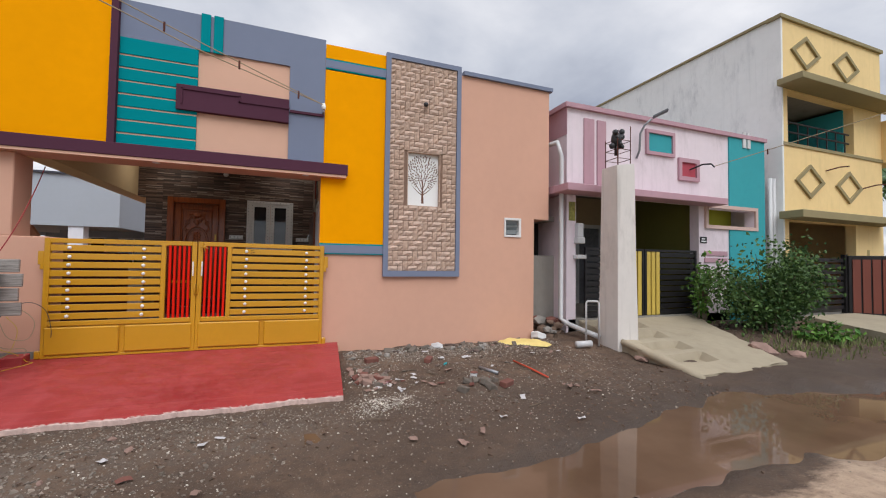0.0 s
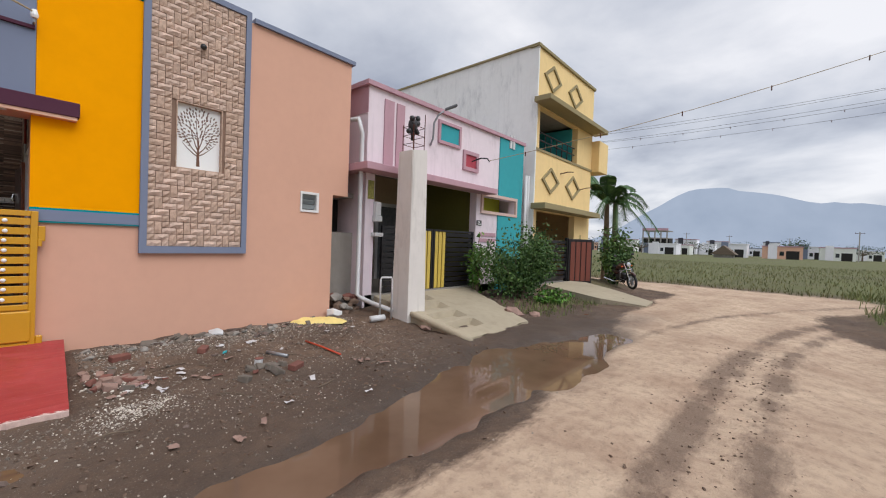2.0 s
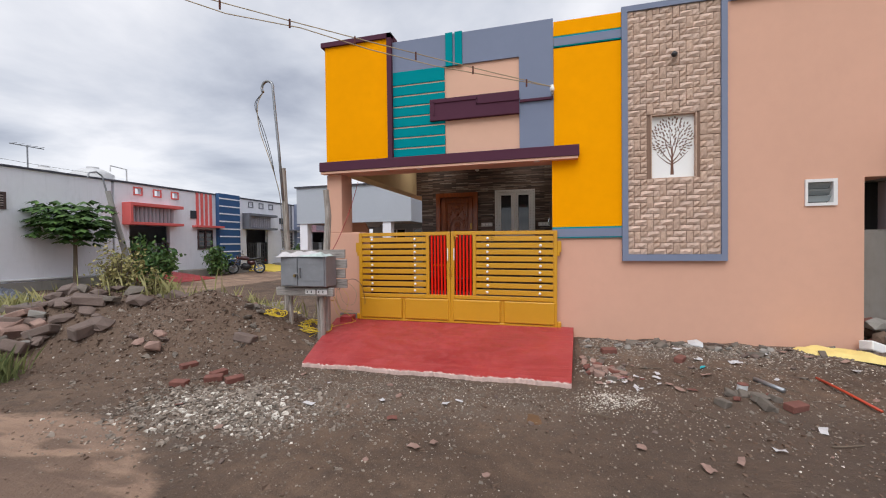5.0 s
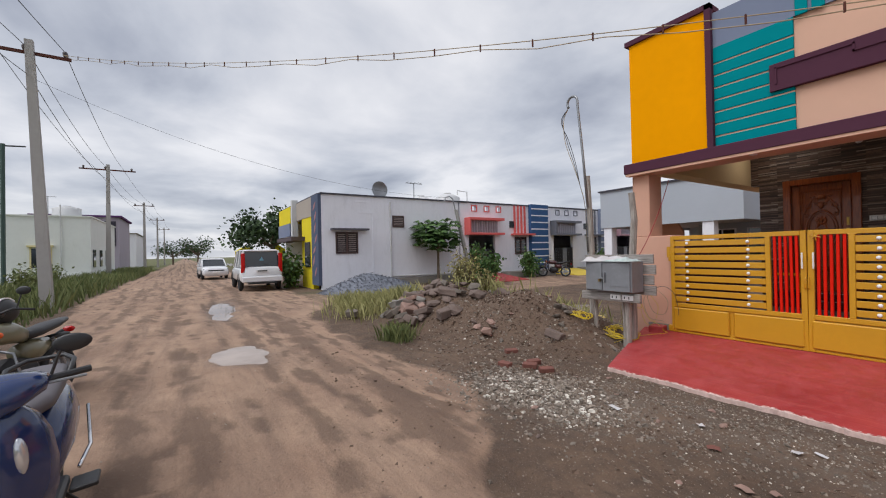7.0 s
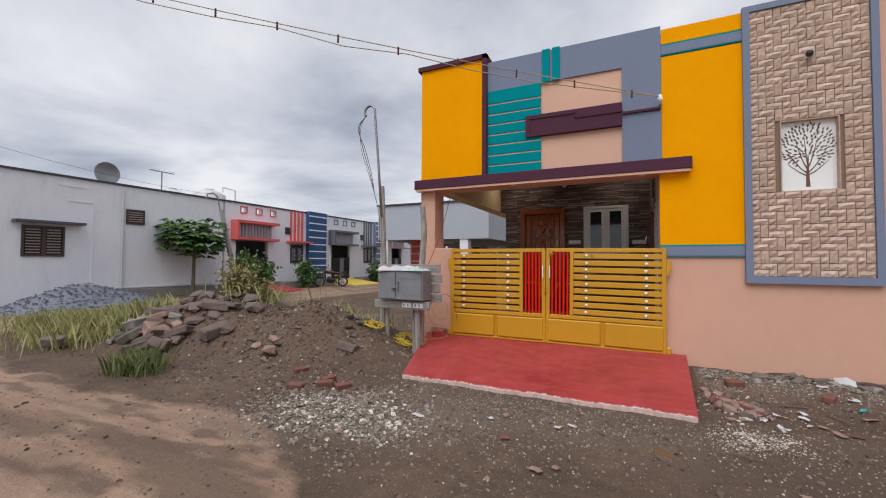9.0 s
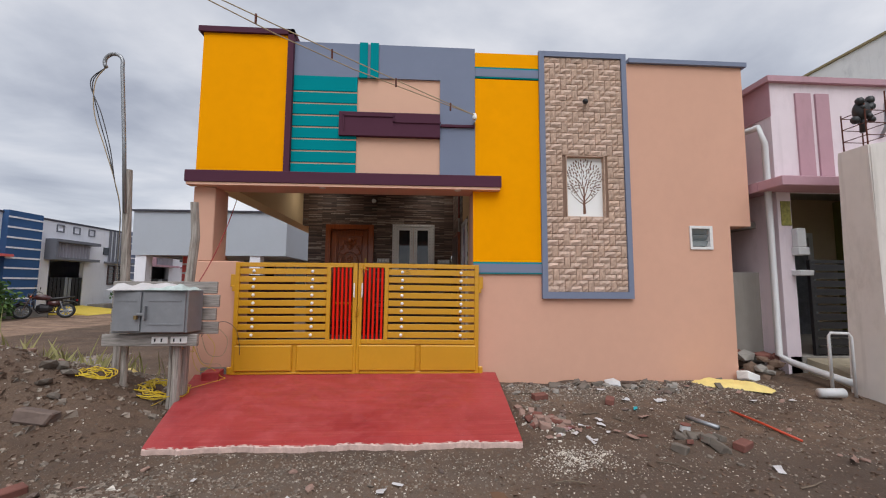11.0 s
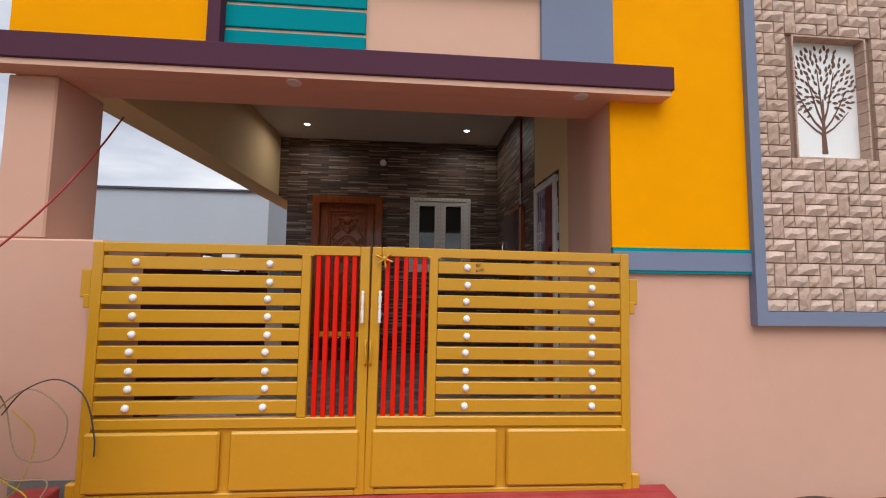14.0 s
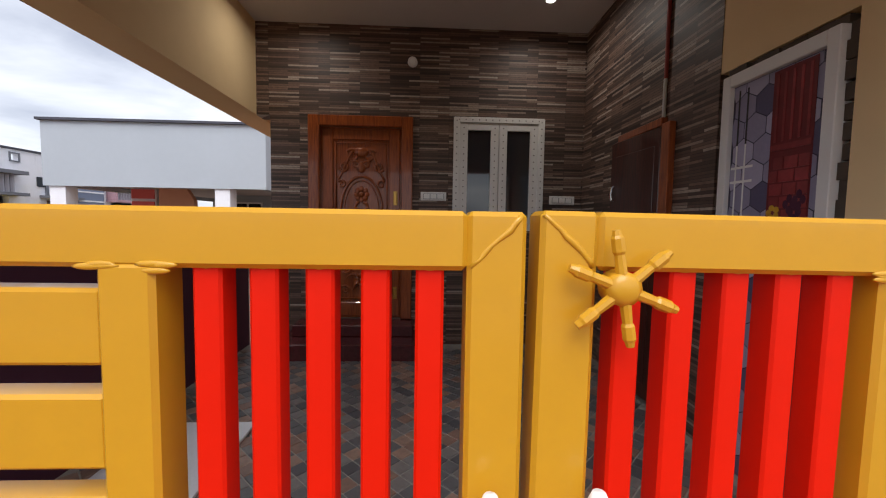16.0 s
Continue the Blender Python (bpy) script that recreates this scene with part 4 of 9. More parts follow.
ball(bm, (dcx, dy, 2.33), 0.045, 8, 6, (1, 0.5, 1.5))
part("carving", bm, TEAK, leaf, "carved floral relief", True)
BRASS = surf("brass", lin(190, 150, 80), 0.3, metal=1.0)
for z0, z1 in ((1.93, 2.05), (0.86, 0.96)):
    part("handle", B((-1.838, -1.808, BW - 0.012, BW + 0.02, z0, z1), (-1.846, -1.80, BW + 0.012, BW + 0.018, z0 - 0.02, z1 + 0.02), bev=0.004), BRASS, door, "small brass pull")
part("lock", B((-1.85, -1.80, BW + 0.01, BW + 0.018, 1.78, 1.86), bev=0.003), BRASS, door)
for y0, z0, z1, x0, x1 in ((10.545, FLOOR - 0.02, 0.485, -2.99, -1.52), (10.83, 0.485, 0.61, -2.89, -1.6)):
    part("step", B((x0, x1, y0, BW, z0, z1), bev=0.01), MAROON, house, "maroon granite door step")

# porch window, its frame still in dotted film
WX0, WX1, WZ0, WZ1 = -1.177, -0.149, 1.645, 2.905
pw = part("window", B((WX0, WX0 + 0.07, BW - 0.03, BW + 0.07, WZ0, WZ1), (WX1 - 0.07, WX1, BW - 0.03, BW + 0.07, WZ0, WZ1), (WX0 + 0.07, WX1 - 0.07, BW - 0.03, BW + 0.07, WZ1 - 0.06, WZ1), (WX0 + 0.07, WX1 - 0.07, BW - 0.03, BW + 0.07, WZ0, WZ0 + 0.06), bev=0.004), UPVC, house, "white two-leaf window with dark glass")
for x0, x1 in ((WX0 + 0.07, -0.667), (-0.661, WX1 - 0.07)):
    sash = part("sash", B((x0, x0 + 0.09, BW - 0.015, BW + 0.035, WZ0 + 0.06, WZ1 - 0.06), (x1 - 0.09, x1, BW - 0.015, BW + 0.035, WZ0 + 0.06, WZ1 - 0.06), (x0 + 0.09, x1 - 0.09, BW - 0.015, BW + 0.035, WZ1 - 0.14, WZ1 - 0.06), (x0 + 0.09, x1 - 0.09, BW - 0.015, BW + 0.035, WZ0 + 0.06, WZ0 + 0.14), bev=0.004), UPVC, pw)
    part("pane", B((x0 + 0.09, x1 - 0.09, BW + 0.010, BW + 0.016, WZ0 + 0.14, WZ1 - 0.14)), GLASS, pw)
bm = bmesh.new()
for k in range(17):
    z = WZ0 + 0.05 + k * 0.073
    for x, y in ((WX0 + 0.035, BW - 0.0312), (WX1 - 0.035, BW - 0.0312), (WX0 + 0.115, BW - 0.0162), (-0.712, BW - 0.0162), (-0.616, BW - 0.0162), (WX1 - 0.115, BW - 0.0162)):
        box(bm, x - 0.006, x + 0.006, y - 0.001, y + 0.001, z - 0.006, z + 0.006)
for k in range(13):
    x = WX0 + 0.06 + k * 0.075
    box(bm, x - 0.006, x + 0.006, BW - 0.0322, BW - 0.0302, WZ1 - 0.036, WZ1 - 0.024)
part("film_print", bm, surf("grey_film_print", lin(120, 110, 112), 0.5), pw, "grey dotted print on the protective film")

# side door with a printed face
SY0, SY1, SZ1 = 8.28, 8.955, 2.60
sd = part("door", B((RX - 0.03, RX + 0.05, SY0, SY0 + 0.06, FLOOR, SZ1), (RX - 0.03, RX + 0.05, SY1 - 0.06, SY1, FLOOR, SZ1), (RX - 0.03, RX + 0.05, SY0 + 0.06, SY1 - 0.06, SZ1 - 0.07, SZ1), bev=0.004), UPVC, house, "white side door printed with hexagons and red brick")
HEXM = surf("lilac_print", lin(150, 146, 172), 0.3, 0.1)
HEXD = surf("dark_lilac_print", lin(92, 88, 116), 0.3, 0.1)
HEXL = surf("pale_lilac_print", lin(176, 172, 196), 0.3, 0.08)
HEXJ = surf("shadow_lilac_print", lin(58, 54, 76), 0.4, 0.1)
part("leaf", B((RX, RX + 0.03, SY0 + 0.06, SY1 - 0.06, FLOOR, SZ1 - 0.07)), HEXJ, sd)
PRX = RX - 0.0015


def hexes(chosen):
    """Hexagon tiles of the print, clipped at the door's long edges."""
    bm = bmesh.new()
    for r in range(19):
        for c in range(6):
            y, z = SY0 + 0.09 + c * 0.146 + (0.073 if r % 2 else 0), FLOOR + 0.05 + r * 0.1265
            if (r * 5 + c * 3 + (r * c) % 2) % 4 not in chosen:
                continue
            pts = [(min(max(y + 0.081 * math.cos(radians(60 * k + 30)), SY0 + 0.062), SY1 - 0.062), min(z + 0.081 * math.sin(radians(60 * k + 30)), SZ1 - 0.073)) for k in range(6)]
            if max(p[0] for p in pts) - min(p[0] for p in pts) < 0.02 or max(p[1] for p in pts) - min(p[1] for p in pts) < 0.05:
                continue
            prism(bm, pts, "x", PRX, RX + 0.001)
    return bm


part("hexagon_print", hexes((0, 1)), HEXM, sd)
part("hexagon_print", hexes((2,)), HEXD, sd)
part("hexagon_print", hexes((3,)), HEXL, sd)
PRINTRED = surf("printed_brick_red", lin(112, 28, 34), 0.35, 0.15, 10)
part("brick_print", B((RX - 0.004, RX - 0.002, 8.394, 8.625, FLOOR, SZ1 - 0.08)), PRINTRED, sd)
bm = bmesh.new()
rd = random.Random(12)
for r in range(26):
    y = 8.40 - (0.03 if r % 2 else 0)
    while y < 8.61:
        w = rd.choice((0.055, 0.07, 0.085))
        a, e = max(y, 8.402), min(y + w, 8.618)
        if e - a > 0.015:
            box(bm, RX - 0.0065, RX - 0.004, a, e, FLOOR + 0.05 + r * 0.066, FLOOR + 0.05 + r * 0.066 + 0.058)
        y += w + 0.008
for k in range(5):
    box(bm, RX - 0.0065, RX - 0.004, 8.415 + k * 0.044, 8.428 + k * 0.044, 2.16, 2.50)
box(bm, RX - 0.0075, RX - 0.004, 8.40, 8.62, 2.115, 2.145)
part("brick_print", bm, surf("printed_brick_light", lin(158, 58, 60), 0.35, 0.3, 12, island=0.5), sd)
part("line_print", B((RX - 0.0035, RX - 0.0018, 8.845, 8.855, 0.5, 2.19), (RX - 0.0035, RX - 0.0018, 8.785, 8.795, 0.5, 2.19), (RX - 0.0045, RX - 0.0034, 8.73, 8.885, 2.055, 2.069), (RX - 0.0045, RX - 0.0034, 8.73, 8.885, 1.975, 1.989)), STUD, sd)
part("line_print", B((RX - 0.0035, RX - 0.0018, 8.845, 8.855, 2.19, 2.50), (RX - 0.0035, RX - 0.0018, 8.785, 8.795, 2.19, 2.50)), BLACKPL, sd)
bm = bmesh.new()
for y, z in ((8.58, 1.80), (8.57, 1.55)):
    for k in range(5):
        ball(bm, (RX - 0.008, y + 0.025 * math.cos(k * 1.26), z + 0.025 * math.sin(k * 1.26)), 0.017, 6, 4, (0.2, 1, 1))
part("flower_print", bm, surf("printed_yellow", lin(210, 160, 40), 0.4), sd)
bm = bmesh.new()
for y, z in ((8.46, 1.80), (8.49, 1.84), (8.44, 1.86), (8.47, 1.60)):
    for k in range(4):
        ball(bm, (RX - 0.008, y + 0.02 * math.cos(k * 1.57), z + 0.028 * math.sin(k * 1.57)), 0.016, 6, 4, (0.2, 1, 1.4))
part("flower_print", bm, PLUM, sd)
bm = bmesh.new()
rd = random.Random(9)
for k in range(27):
    for y0, y1 in ((8.236, SY0), (SY1, 9.018)):
        box(bm, RX + 0.012 + rd.uniform(-0.012, 0.010), RX + 0.06, y0, y1, FLOOR + k * 0.085, FLOOR + k * 0.085 + rd.uniform(0.07, 0.085))
for k in range(10):
    box(bm, RX + 0.012 + rd.uniform(-0.012, 0.010), RX + 0.06, SY0 + k * 0.0675, SY0 + k * 0.0675 + 0.0665, SZ1, 2.648 - rd.uniform(0, 0.008))
part("raw_plaster_edge", bm, plaster("raw_dark_mortar", lin(96, 84, 74), 0.25, 0.7, lin(46, 40, 36)), sd, "unfinished plaster edge round the frame")
# dark wooden door standing ajar on the tiled side wall
wd = part("door", box(bmesh.new(), -0.02, 0.02, 0, 0.68, 0.0, 2.11, 0.006, m=pose(RX - 0.03, 9.535, FLOOR + 0.03, 0, 0, 4)), DARKWOOD, house, "dark wooden inner door")
for y0, y1, z0, z1 in ((0.06, 0.62, 1.15, 1.98), (0.06, 0.62, 0.12, 1.0)):
    part("panel_moulding", box(bmesh.new(), -0.026, -0.018, y0, y1, z0, z1, 0.004, m=pose(RX - 0.03, 9.535, FLOOR + 0.03, 0, 0, 4)), DARKWOOD, wd)
part("door_frame", B((RX - 0.05, RX, 9.43, 9.53, FLOOR, 2.48), (RX - 0.05, RX, 10.20, 10.27, FLOOR, 2.48), (RX - 0.05, RX, 9.53, 10.20, 2.47, 2.53), bev=0.004), TEAK, wd)
part("handle", tube(bmesh.new(), [(0.235, 10.14, 1.93), (0.19, 10.14, 1.95), (0.18, 10.14, 2.0), (0.19, 10.14, 2.06), (0.235, 10.14, 2.08)], 0.009, 6), CHROME, wd)
part("conduit", tube(bmesh.new(), [(RX - 0.014, 9.565, 2.82), (RX - 0.014, 9.565, CZ)], 0.014, 8), PVCRED, house, "red and grey wiring conduit")
part("conduit", tube(bmesh.new(), [(RX - 0.014, 9.57, 2.53), (RX - 0.014, 9.568, 2.82)], 0.013, 8), PVC, house)

# ---------------- mustard steel gate ----------------
gate = thing("gate", "mustard double-leaf steel gate with red bars and white studs", "gate")
GYA, GYB = 7.0, 7.05     # front and rear of the tubes
GZ0, GZ1 = 0.23, 1.735


def gate_leaf(x0, x1, red_at_right):
    lf = part("gate_leaf", B((x0, x0 + 0.06, GYA, GYB, GZ0, GZ1), (x1 - 0.06, x1, GYA, GYB, GZ0, GZ1), (x0 + 0.06, x1 - 0.06, GYA, GYB, GZ1 - 0.06, GZ1),
                             (x0 + 0.06, x1 - 0.06, GYA, GYB, GZ0, GZ0 + 0.03), (x0 + 0.06, x1 - 0.06, GYA, GYB, 0.63, 0.69), bev=0.005), GATE, gate, "mustard gate leaf frame")
    rw = 0.304
    if red_at_right:
        r0, r1 = x1 - 0.06 - rw, x1 - 0.06
        post = (r0 - 0.055, r0); s0, s1 = x0 + 0.06, r0 - 0.055
    else:
        r0, r1 = x0 + 0.06, x0 + 0.06 + rw
        post = (r1, r1 + 0.055); s0, s1 = r1 + 0.055, x1 - 0.06
    part("upright", B((*post, GYA - 0.002, GYB, 0.69, GZ1 - 0.055), bev=0.005), GATE, lf)
    for k in range(9):
        zc = 1.6145 - k * 0.1078
        sl = part("slat", B((s0, s1, GYA + 0.006, GYB - 0.008, zc - 0.039, zc + 0.039), bev=0.004), GATE, lf)
        for sx in (s0 + 0.188, s1 - 0.195):
            st = ball(bmesh.new(), (sx + 0.004 * math.sin(k * 2.1), GYA + 0.004, zc + 0.003 * math.cos(k * 3.7)), 0.0225, 12, 8, (1, 0.75, 1))
            part("stud", st, STUD, sl, "white round stud", True)
    for k in range(5):
        xc = r0 + (0.045 + 0.0555 * k if red_at_right else 0.038 + 0.058 * k)
        part("red_bar", B((xc - 0.0145, xc + 0.0145, GYA + 0.008, GYB - 0.008, 0.685, GZ1 - 0.055), bev=0.003), REDBAR, lf, "red square bar")
        for zb in (GZ1 - 0.058, 0.688):
            bead = bmesh.new()
            ball(bead, (xc, GYA + 0.012, zb), 0.0055, 8, 5, (3.0, 1.1, 0.8))
            part("weld", bead, GATE, lf, smooth=True)
    # sheet foot with two raised panels
    part("foot_sheet", B((x0 + 0.06, x1 - 0.06, GYA + 0.02, GYB - 0.015, GZ0 + 0.03, 0.63)), GATE, lf)
    mid = (x0 + x1) / 2
    for a, b in ((x0 + 0.035, mid - 0.03), (mid + 0.03, x1 - 0.035)):
        part("foot_panel", B((a, b, GYA - 0.016, GYA + 0.022, GZ0 + 0.045, 0.615), bev=0.012), GATE, lf)
    hx = x1 - 0.036 if red_at_right else x0 + 0.06
    prof = [(1.245, 0.009), (1.255, 0.013), (1.268, 0.009), (1.285, 0.0125), (1.32, 0.0125), (1.335, 0.008), (1.345, 0.013), (1.36, 0.008), (1.375, 0.0125), (1.41, 0.0125), (1.424, 0.009), (1.436, 0.013), (1.446, 0.008)]
    hd = part("handle", tube(bmesh.new(), [(hx, GYA - 0.028, z + 0.014) for z, _ in prof], [r * 0.85 for _, r in prof], 10), STUD, lf, "white turned pull handle", True)
    for z in (1.29, 1.40):
        part("standoff", tube(bmesh.new(), [(hx, GYA, z), (hx, GYA - 0.02, z)], 0.006, 6), STUD, hd)
    lx = x1 - 0.012 if red_at_right else x0 + 0.012
    part("latch_grip", tube(bmesh.new(), [(lx, GYA, 1.15), (lx, GYA - 0.03, 1.13), (lx + 0.004, GYA - 0.036, 1.08), (lx, GYA - 0.03, 1.02), (lx, GYA, 1.0)], 0.007, 6), GATE, lf)
    ex = x0 if red_at_right else x1
    sg = -1 if red_at_right else 1
    part("hinge", B((min(ex, ex + sg * 0.06), max(ex, ex + sg * 0.06), GYA + 0.005, GYB, 1.40, 1.57), (min(ex, ex + sg * 0.035), max(ex, ex + sg * 0.035), GYA, GYB, 1.34, 1.42), bev=0.005), GATE, lf)
    part("hinge", B((min(ex, ex + sg * 0.06), max(ex, ex + sg * 0.06), GYA + 0.005, GYB, GZ0, GZ0 + 0.10), bev=0.01), GATE, lf)
    # weld beads at the tube joints
    wb = bmesh.new()
    rw2 = random.Random(int(x0 * 10) + 50)
    for jx in (post[0], post[1]):
        for k in range(3):
            ball(wb, (jx + rw2.uniform(-0.01, 0.01), GYA - 0.001, GZ1 - 0.06 + rw2.uniform(-0.004, 0.004)), 0.005, 8, 5, (3.2, 0.35, 0.7))
    cxw = x1 if red_at_right else x0
    sgn = -1 if red_at_right else 1
    tube(wb, [(cxw + sgn * (0.004 + 0.052 * f) + rw2.uniform(-0.002, 0.002), GYA + 0.0015, GZ1 - 0.004 - 0.052 * f) for f in np.linspace(0, 1, 8)], [rw2.uniform(0.0025, 0.0045) for _ in range(8)], 6)
    part("weld", wb, GATE, lf, smooth=True)
    return lf


left_leaf = gate_leaf(-3.024, -1.376, True)
right_leaf = gate_leaf(-1.362, 0.322, False)
# the right leaf sags a little from its hinge
right_leaf.matrix_basis = pose(-1.362, 7.0, 1.737) @ pose(0, 0, 0, 0, 0.55, 0) @ pose(1.362, -7.0, -1.735)
# star turn-knob of the bolt
star = part("star_knob", tube(bmesh.new(), [(-1.284, GYA, 1.66), (-1.284, GYA - 0.022, 1.66), (-1.284, GYA - 0.027, 1.66)], [0.018, 0.017, 0.010], 18), GATE, right_leaf, "six-armed star knob", True)
for k in range(6):
    a = radians(k * 60 + 100 - 60)
    d = Vector((math.cos(a), 0, math.sin(a)))
    o = Vector((-1.284, GYA - 0.018, 1.66))
    part("arm", tube(bmesh.new(), [o + d * 0.014, o + d * 0.034, o + d * 0.037, o + d * 0.05, o + d * 0.053, o + d * 0.058], [0.006, 0.005, 0.0066, 0.0066, 0.005, 0.004], 8), GATE, star)
part("bolt_bar", B((-1.72, -1.42, GYB + 0.01, GYB + 0.035, 1.165, 1.195), (-1.48, -1.455, GYB + 0.01, GYB + 0.03, 0.95, 1.16), bev=0.004), GATE, left_leaf, "sliding bolt on the rear")
# marker scribble on the top slat
for k, (txt, z) in enumerate((("002", 1.622), ("A192", 1.588))):
    cu = bpy.data.curves.new("writing", "FONT"); cu.body, cu.size, cu.extrude = txt, 0.026, 0.0006
    to = new("writing", cu)
    dg = bpy.context.evaluated_depsgraph_get()
    tm = bpy.data.meshes.new_from_object(to.evaluated_get(dg))
    bpy.data.objects.remove(to)
    tm.materials.append(IRON)
    w = new("writing", tm); w.parent = right_leaf
    w.matrix_basis = pose(-0.70, GYA + 0.004, z, 90, -12, 0)

# ---------------- red oxide ramp ----------------
ramp = thing("ramp", "red oxide cement ramp sloping from the gate to the road", "ramp")
bm = bmesh.new()
nxr, nyr = 66, 16
rows = []
rr = random.Random(8)
wob = [0.018 * math.sin(i * 0.31) + 0.009 * math.sin(i * 0.97 + 1) + rr.uniform(-0.006, 0.006) for i in range(nxr + 1)]


def ramp_z(f):
    return 0.035 + 0.195 * f ** 0.85


for j in range(nyr + 1):
    f = j / nyr
    row = []
    for i in range(nxr + 1):
        u = i / nxr
        xl, xr = -3.50 + 0.62 * (1 - f), 0.55 - 0.13 * (1 - f)
        row.append(bm.verts.new((xl + (xr - xl) * u, 7.04 - (1 - f) * (1.93 + wob[i]), ramp_z(f))))
    rows.append(row)
for j in range(nyr):
    for i in range(nxr):
        bm.faces.new((rows[j][i], rows[j][i + 1], rows[j + 1][i + 1], rows[j + 1][i]))
bmesh.ops.extrude_face_region(bm, geom=bm.faces[:])
for r in rows:
    for v in r:
        v.co.z = -0.3
bmesh.ops.recalc_face_normals(bm, faces=bm.faces)
part("slab", bm, REDOX, ramp, "brushed red oxide cement surface")
# thin unpainted lip where the slab was struck off
bm = bmesh.new()
lip = []
for i in range(nxr * 2 + 1):
    u = i / (nxr * 2)
    k = min(int(u * nxr), nxr - 1)
    w = wob[k] + (wob[k + 1] - wob[k]) * (u * nxr - k)
    x, y = -2.88 + (0.42 + 2.88) * u, 7.04 - 1.93 - w
    out, up = 0.003 + 0.014 * rr.random() ** 2, 0.030 + 0.006 * rr.random()
    lip.append([bm.verts.new(p) for p in ((x, y + 0.006, up + 0.004), (x, y - out, up - 0.008), (x, y - out - 0.012 * rr.random(), -0.08))])
for a, b in zip(lip, lip[1:]):
    bm.faces.new((a[0], a[1], b[1], b[0])); bm.faces.new((a[1], a[2], b[2], b[1]))
part("ragged_edge", bm, surf("lime_edge", lin(206, 178, 168), 0.9, 0.2, 12, 60, 0.4), ramp, "pale ragged cement edge")


# ---------------- pink neighbour house ----------------
NY = 7.0
pink = thing("house", "weathered pale-pink single-storey house with teal panel and rose trim", "house")
bm = wall_cells(bmesh.new(), [4.85, 5.07, 8.50, 8.68, 8.76, 10.42, 10.78], [-0.3, 2.44, 2.84, 2.9, 4.58], NY, NY + 0.22,
                lambda x, z: (5.07 < x < 8.50 and z < 2.9) or (8.76 < x < 10.42 and 2.44 < z < 2.84))
part("wall", bm, PINK, pink, "pale pink street wall")
part("wall", B((4.85, 5.05, NY + 0.22, 16, -0.3, 4.58)), PINK, pink, "stained side wall")
part("wall", B((4.84, 4.85, NY - 0.01, 12, 4.05, 4.58)), ROSE, pink, "rose band along the side wall")
part("wall", B((10.58, 10.78, NY + 0.22, 16, -0.3, 4.58)), PINK, pink)
part("roof", B((5.05, 10.58, NY + 0.22, 16, 3.35, 3.5)), CEMENT, pink)
part("coping", B((4.78, 10.84, NY - 0.07, NY + 0.28, 4.58, 4.67), (4.78, 5.08, NY + 0.28, 16, 4.58, 4.67)), ROSE, pink, "rose parapet coping")
part("canopy", B((4.55, 8.87, NY - 0.42, NY, 2.86, 3.0), bev=0.01), ROSE, pink, "rose concrete canopy")
part("canopy", B((4.55, 4.85, NY, 12, 2.86, 3.0)), ROSE, pink)
for x0, x1 in ((5.25, 5.5), (5.58, 5.8)):
    part("strip", B((x0, x1, NY - 0.03, NY, 3.02, 4.42)), ROSE, pink)
part("panel", B((9.5, 10.79, NY - 0.03, NY, 2.92, 4.575), (9.5, 10.79, NY - 0.03, NY, 0.2, 2.36), (10.5, 10.79, NY - 0.03, NY, 2.36, 2.92)), TEAL2, pink, "faded teal panel")
for x0 in (9.96, 10.12):
    part("strip", B((x0, x0 + 0.11, NY - 0.06, NY - 0.03, 4.36, 4.74)), PVC, pink)


def framed(parent, x0, x1, z0, z1, y, w, fm, pm, depth=0.05):
    f = part("niche", B((x0, x1, y - depth, y, z0, z0 + w), (x0, x1, y - depth, y, z1 - w, z1), (x0, x0 + w, y - depth, y, z0 + w, z1 - w), (x1 - w, x1, y - depth, y, z0 + w, z1 - w)), fm, parent, "framed square niche")
    if pm:
        part("niche_panel", B((x0 + w, x1 - w, y - 0.012, y + 0.0, z0 + w, z1 - w)), pm, f)
    return f


framed(pink, 6.88, 7.72, 3.88, 4.42, NY, 0.07, ROSE, TEAL2)
framed(pink, 7.84, 8.48, 3.40, 3.90, NY, 0.09, ROSE, surf("dull_red_paint", lin(178, 70, 84), 0.8))
framed(pink, 8.68, 10.5, 2.36, 2.92, NY, 0.08, plaster("beige_trim", lin(206, 178, 168), 0.05), None)
part("niche_back", B((8.68, 10.5, NY + 0.6, NY + 0.65, 2.2, 3.0)), plaster("lime_wall", lin(176, 176, 60), 0.08), pink)
part("band", B((8.66, 9.42, NY - 0.025, NY, 1.74, 1.84)), ROSE, pink)
part("band", B((8.66, 9.42, NY - 0.025, NY, 1.58, 1.68)), ROSE, pink)
npb = part("name_plate", B((8.53, 8.74, NY - 0.02, NY, 2.02, 2.16), bev=0.004), IRON, pink, "small black name plate")
for k in range(2):
    part("lettering", B((8.56, 8.71 - 0.04 * k, NY - 0.024, NY - 0.02, 2.045 + 0.055 * k, 2.07 + 0.055 * k)), STUD, npb)
part("wall", B((5.05, 10.58, 9.6, 9.8, -0.3, 3.35)), plaster("beige_wall", lin(188, 168, 140), 0.06), pink, "beige rear porch wall")
part("floor", B((4.9, 10.6, NY, 9.6, -0.3, 0.42)), CEMENT, pink)
part("wall", B((8.66, 8.9, NY + 0.22, 9.6, 0.4, 3.3)), plaster("olive_side_wall", lin(120, 118, 60), 0.08), pink, "olive side wall of the porch")
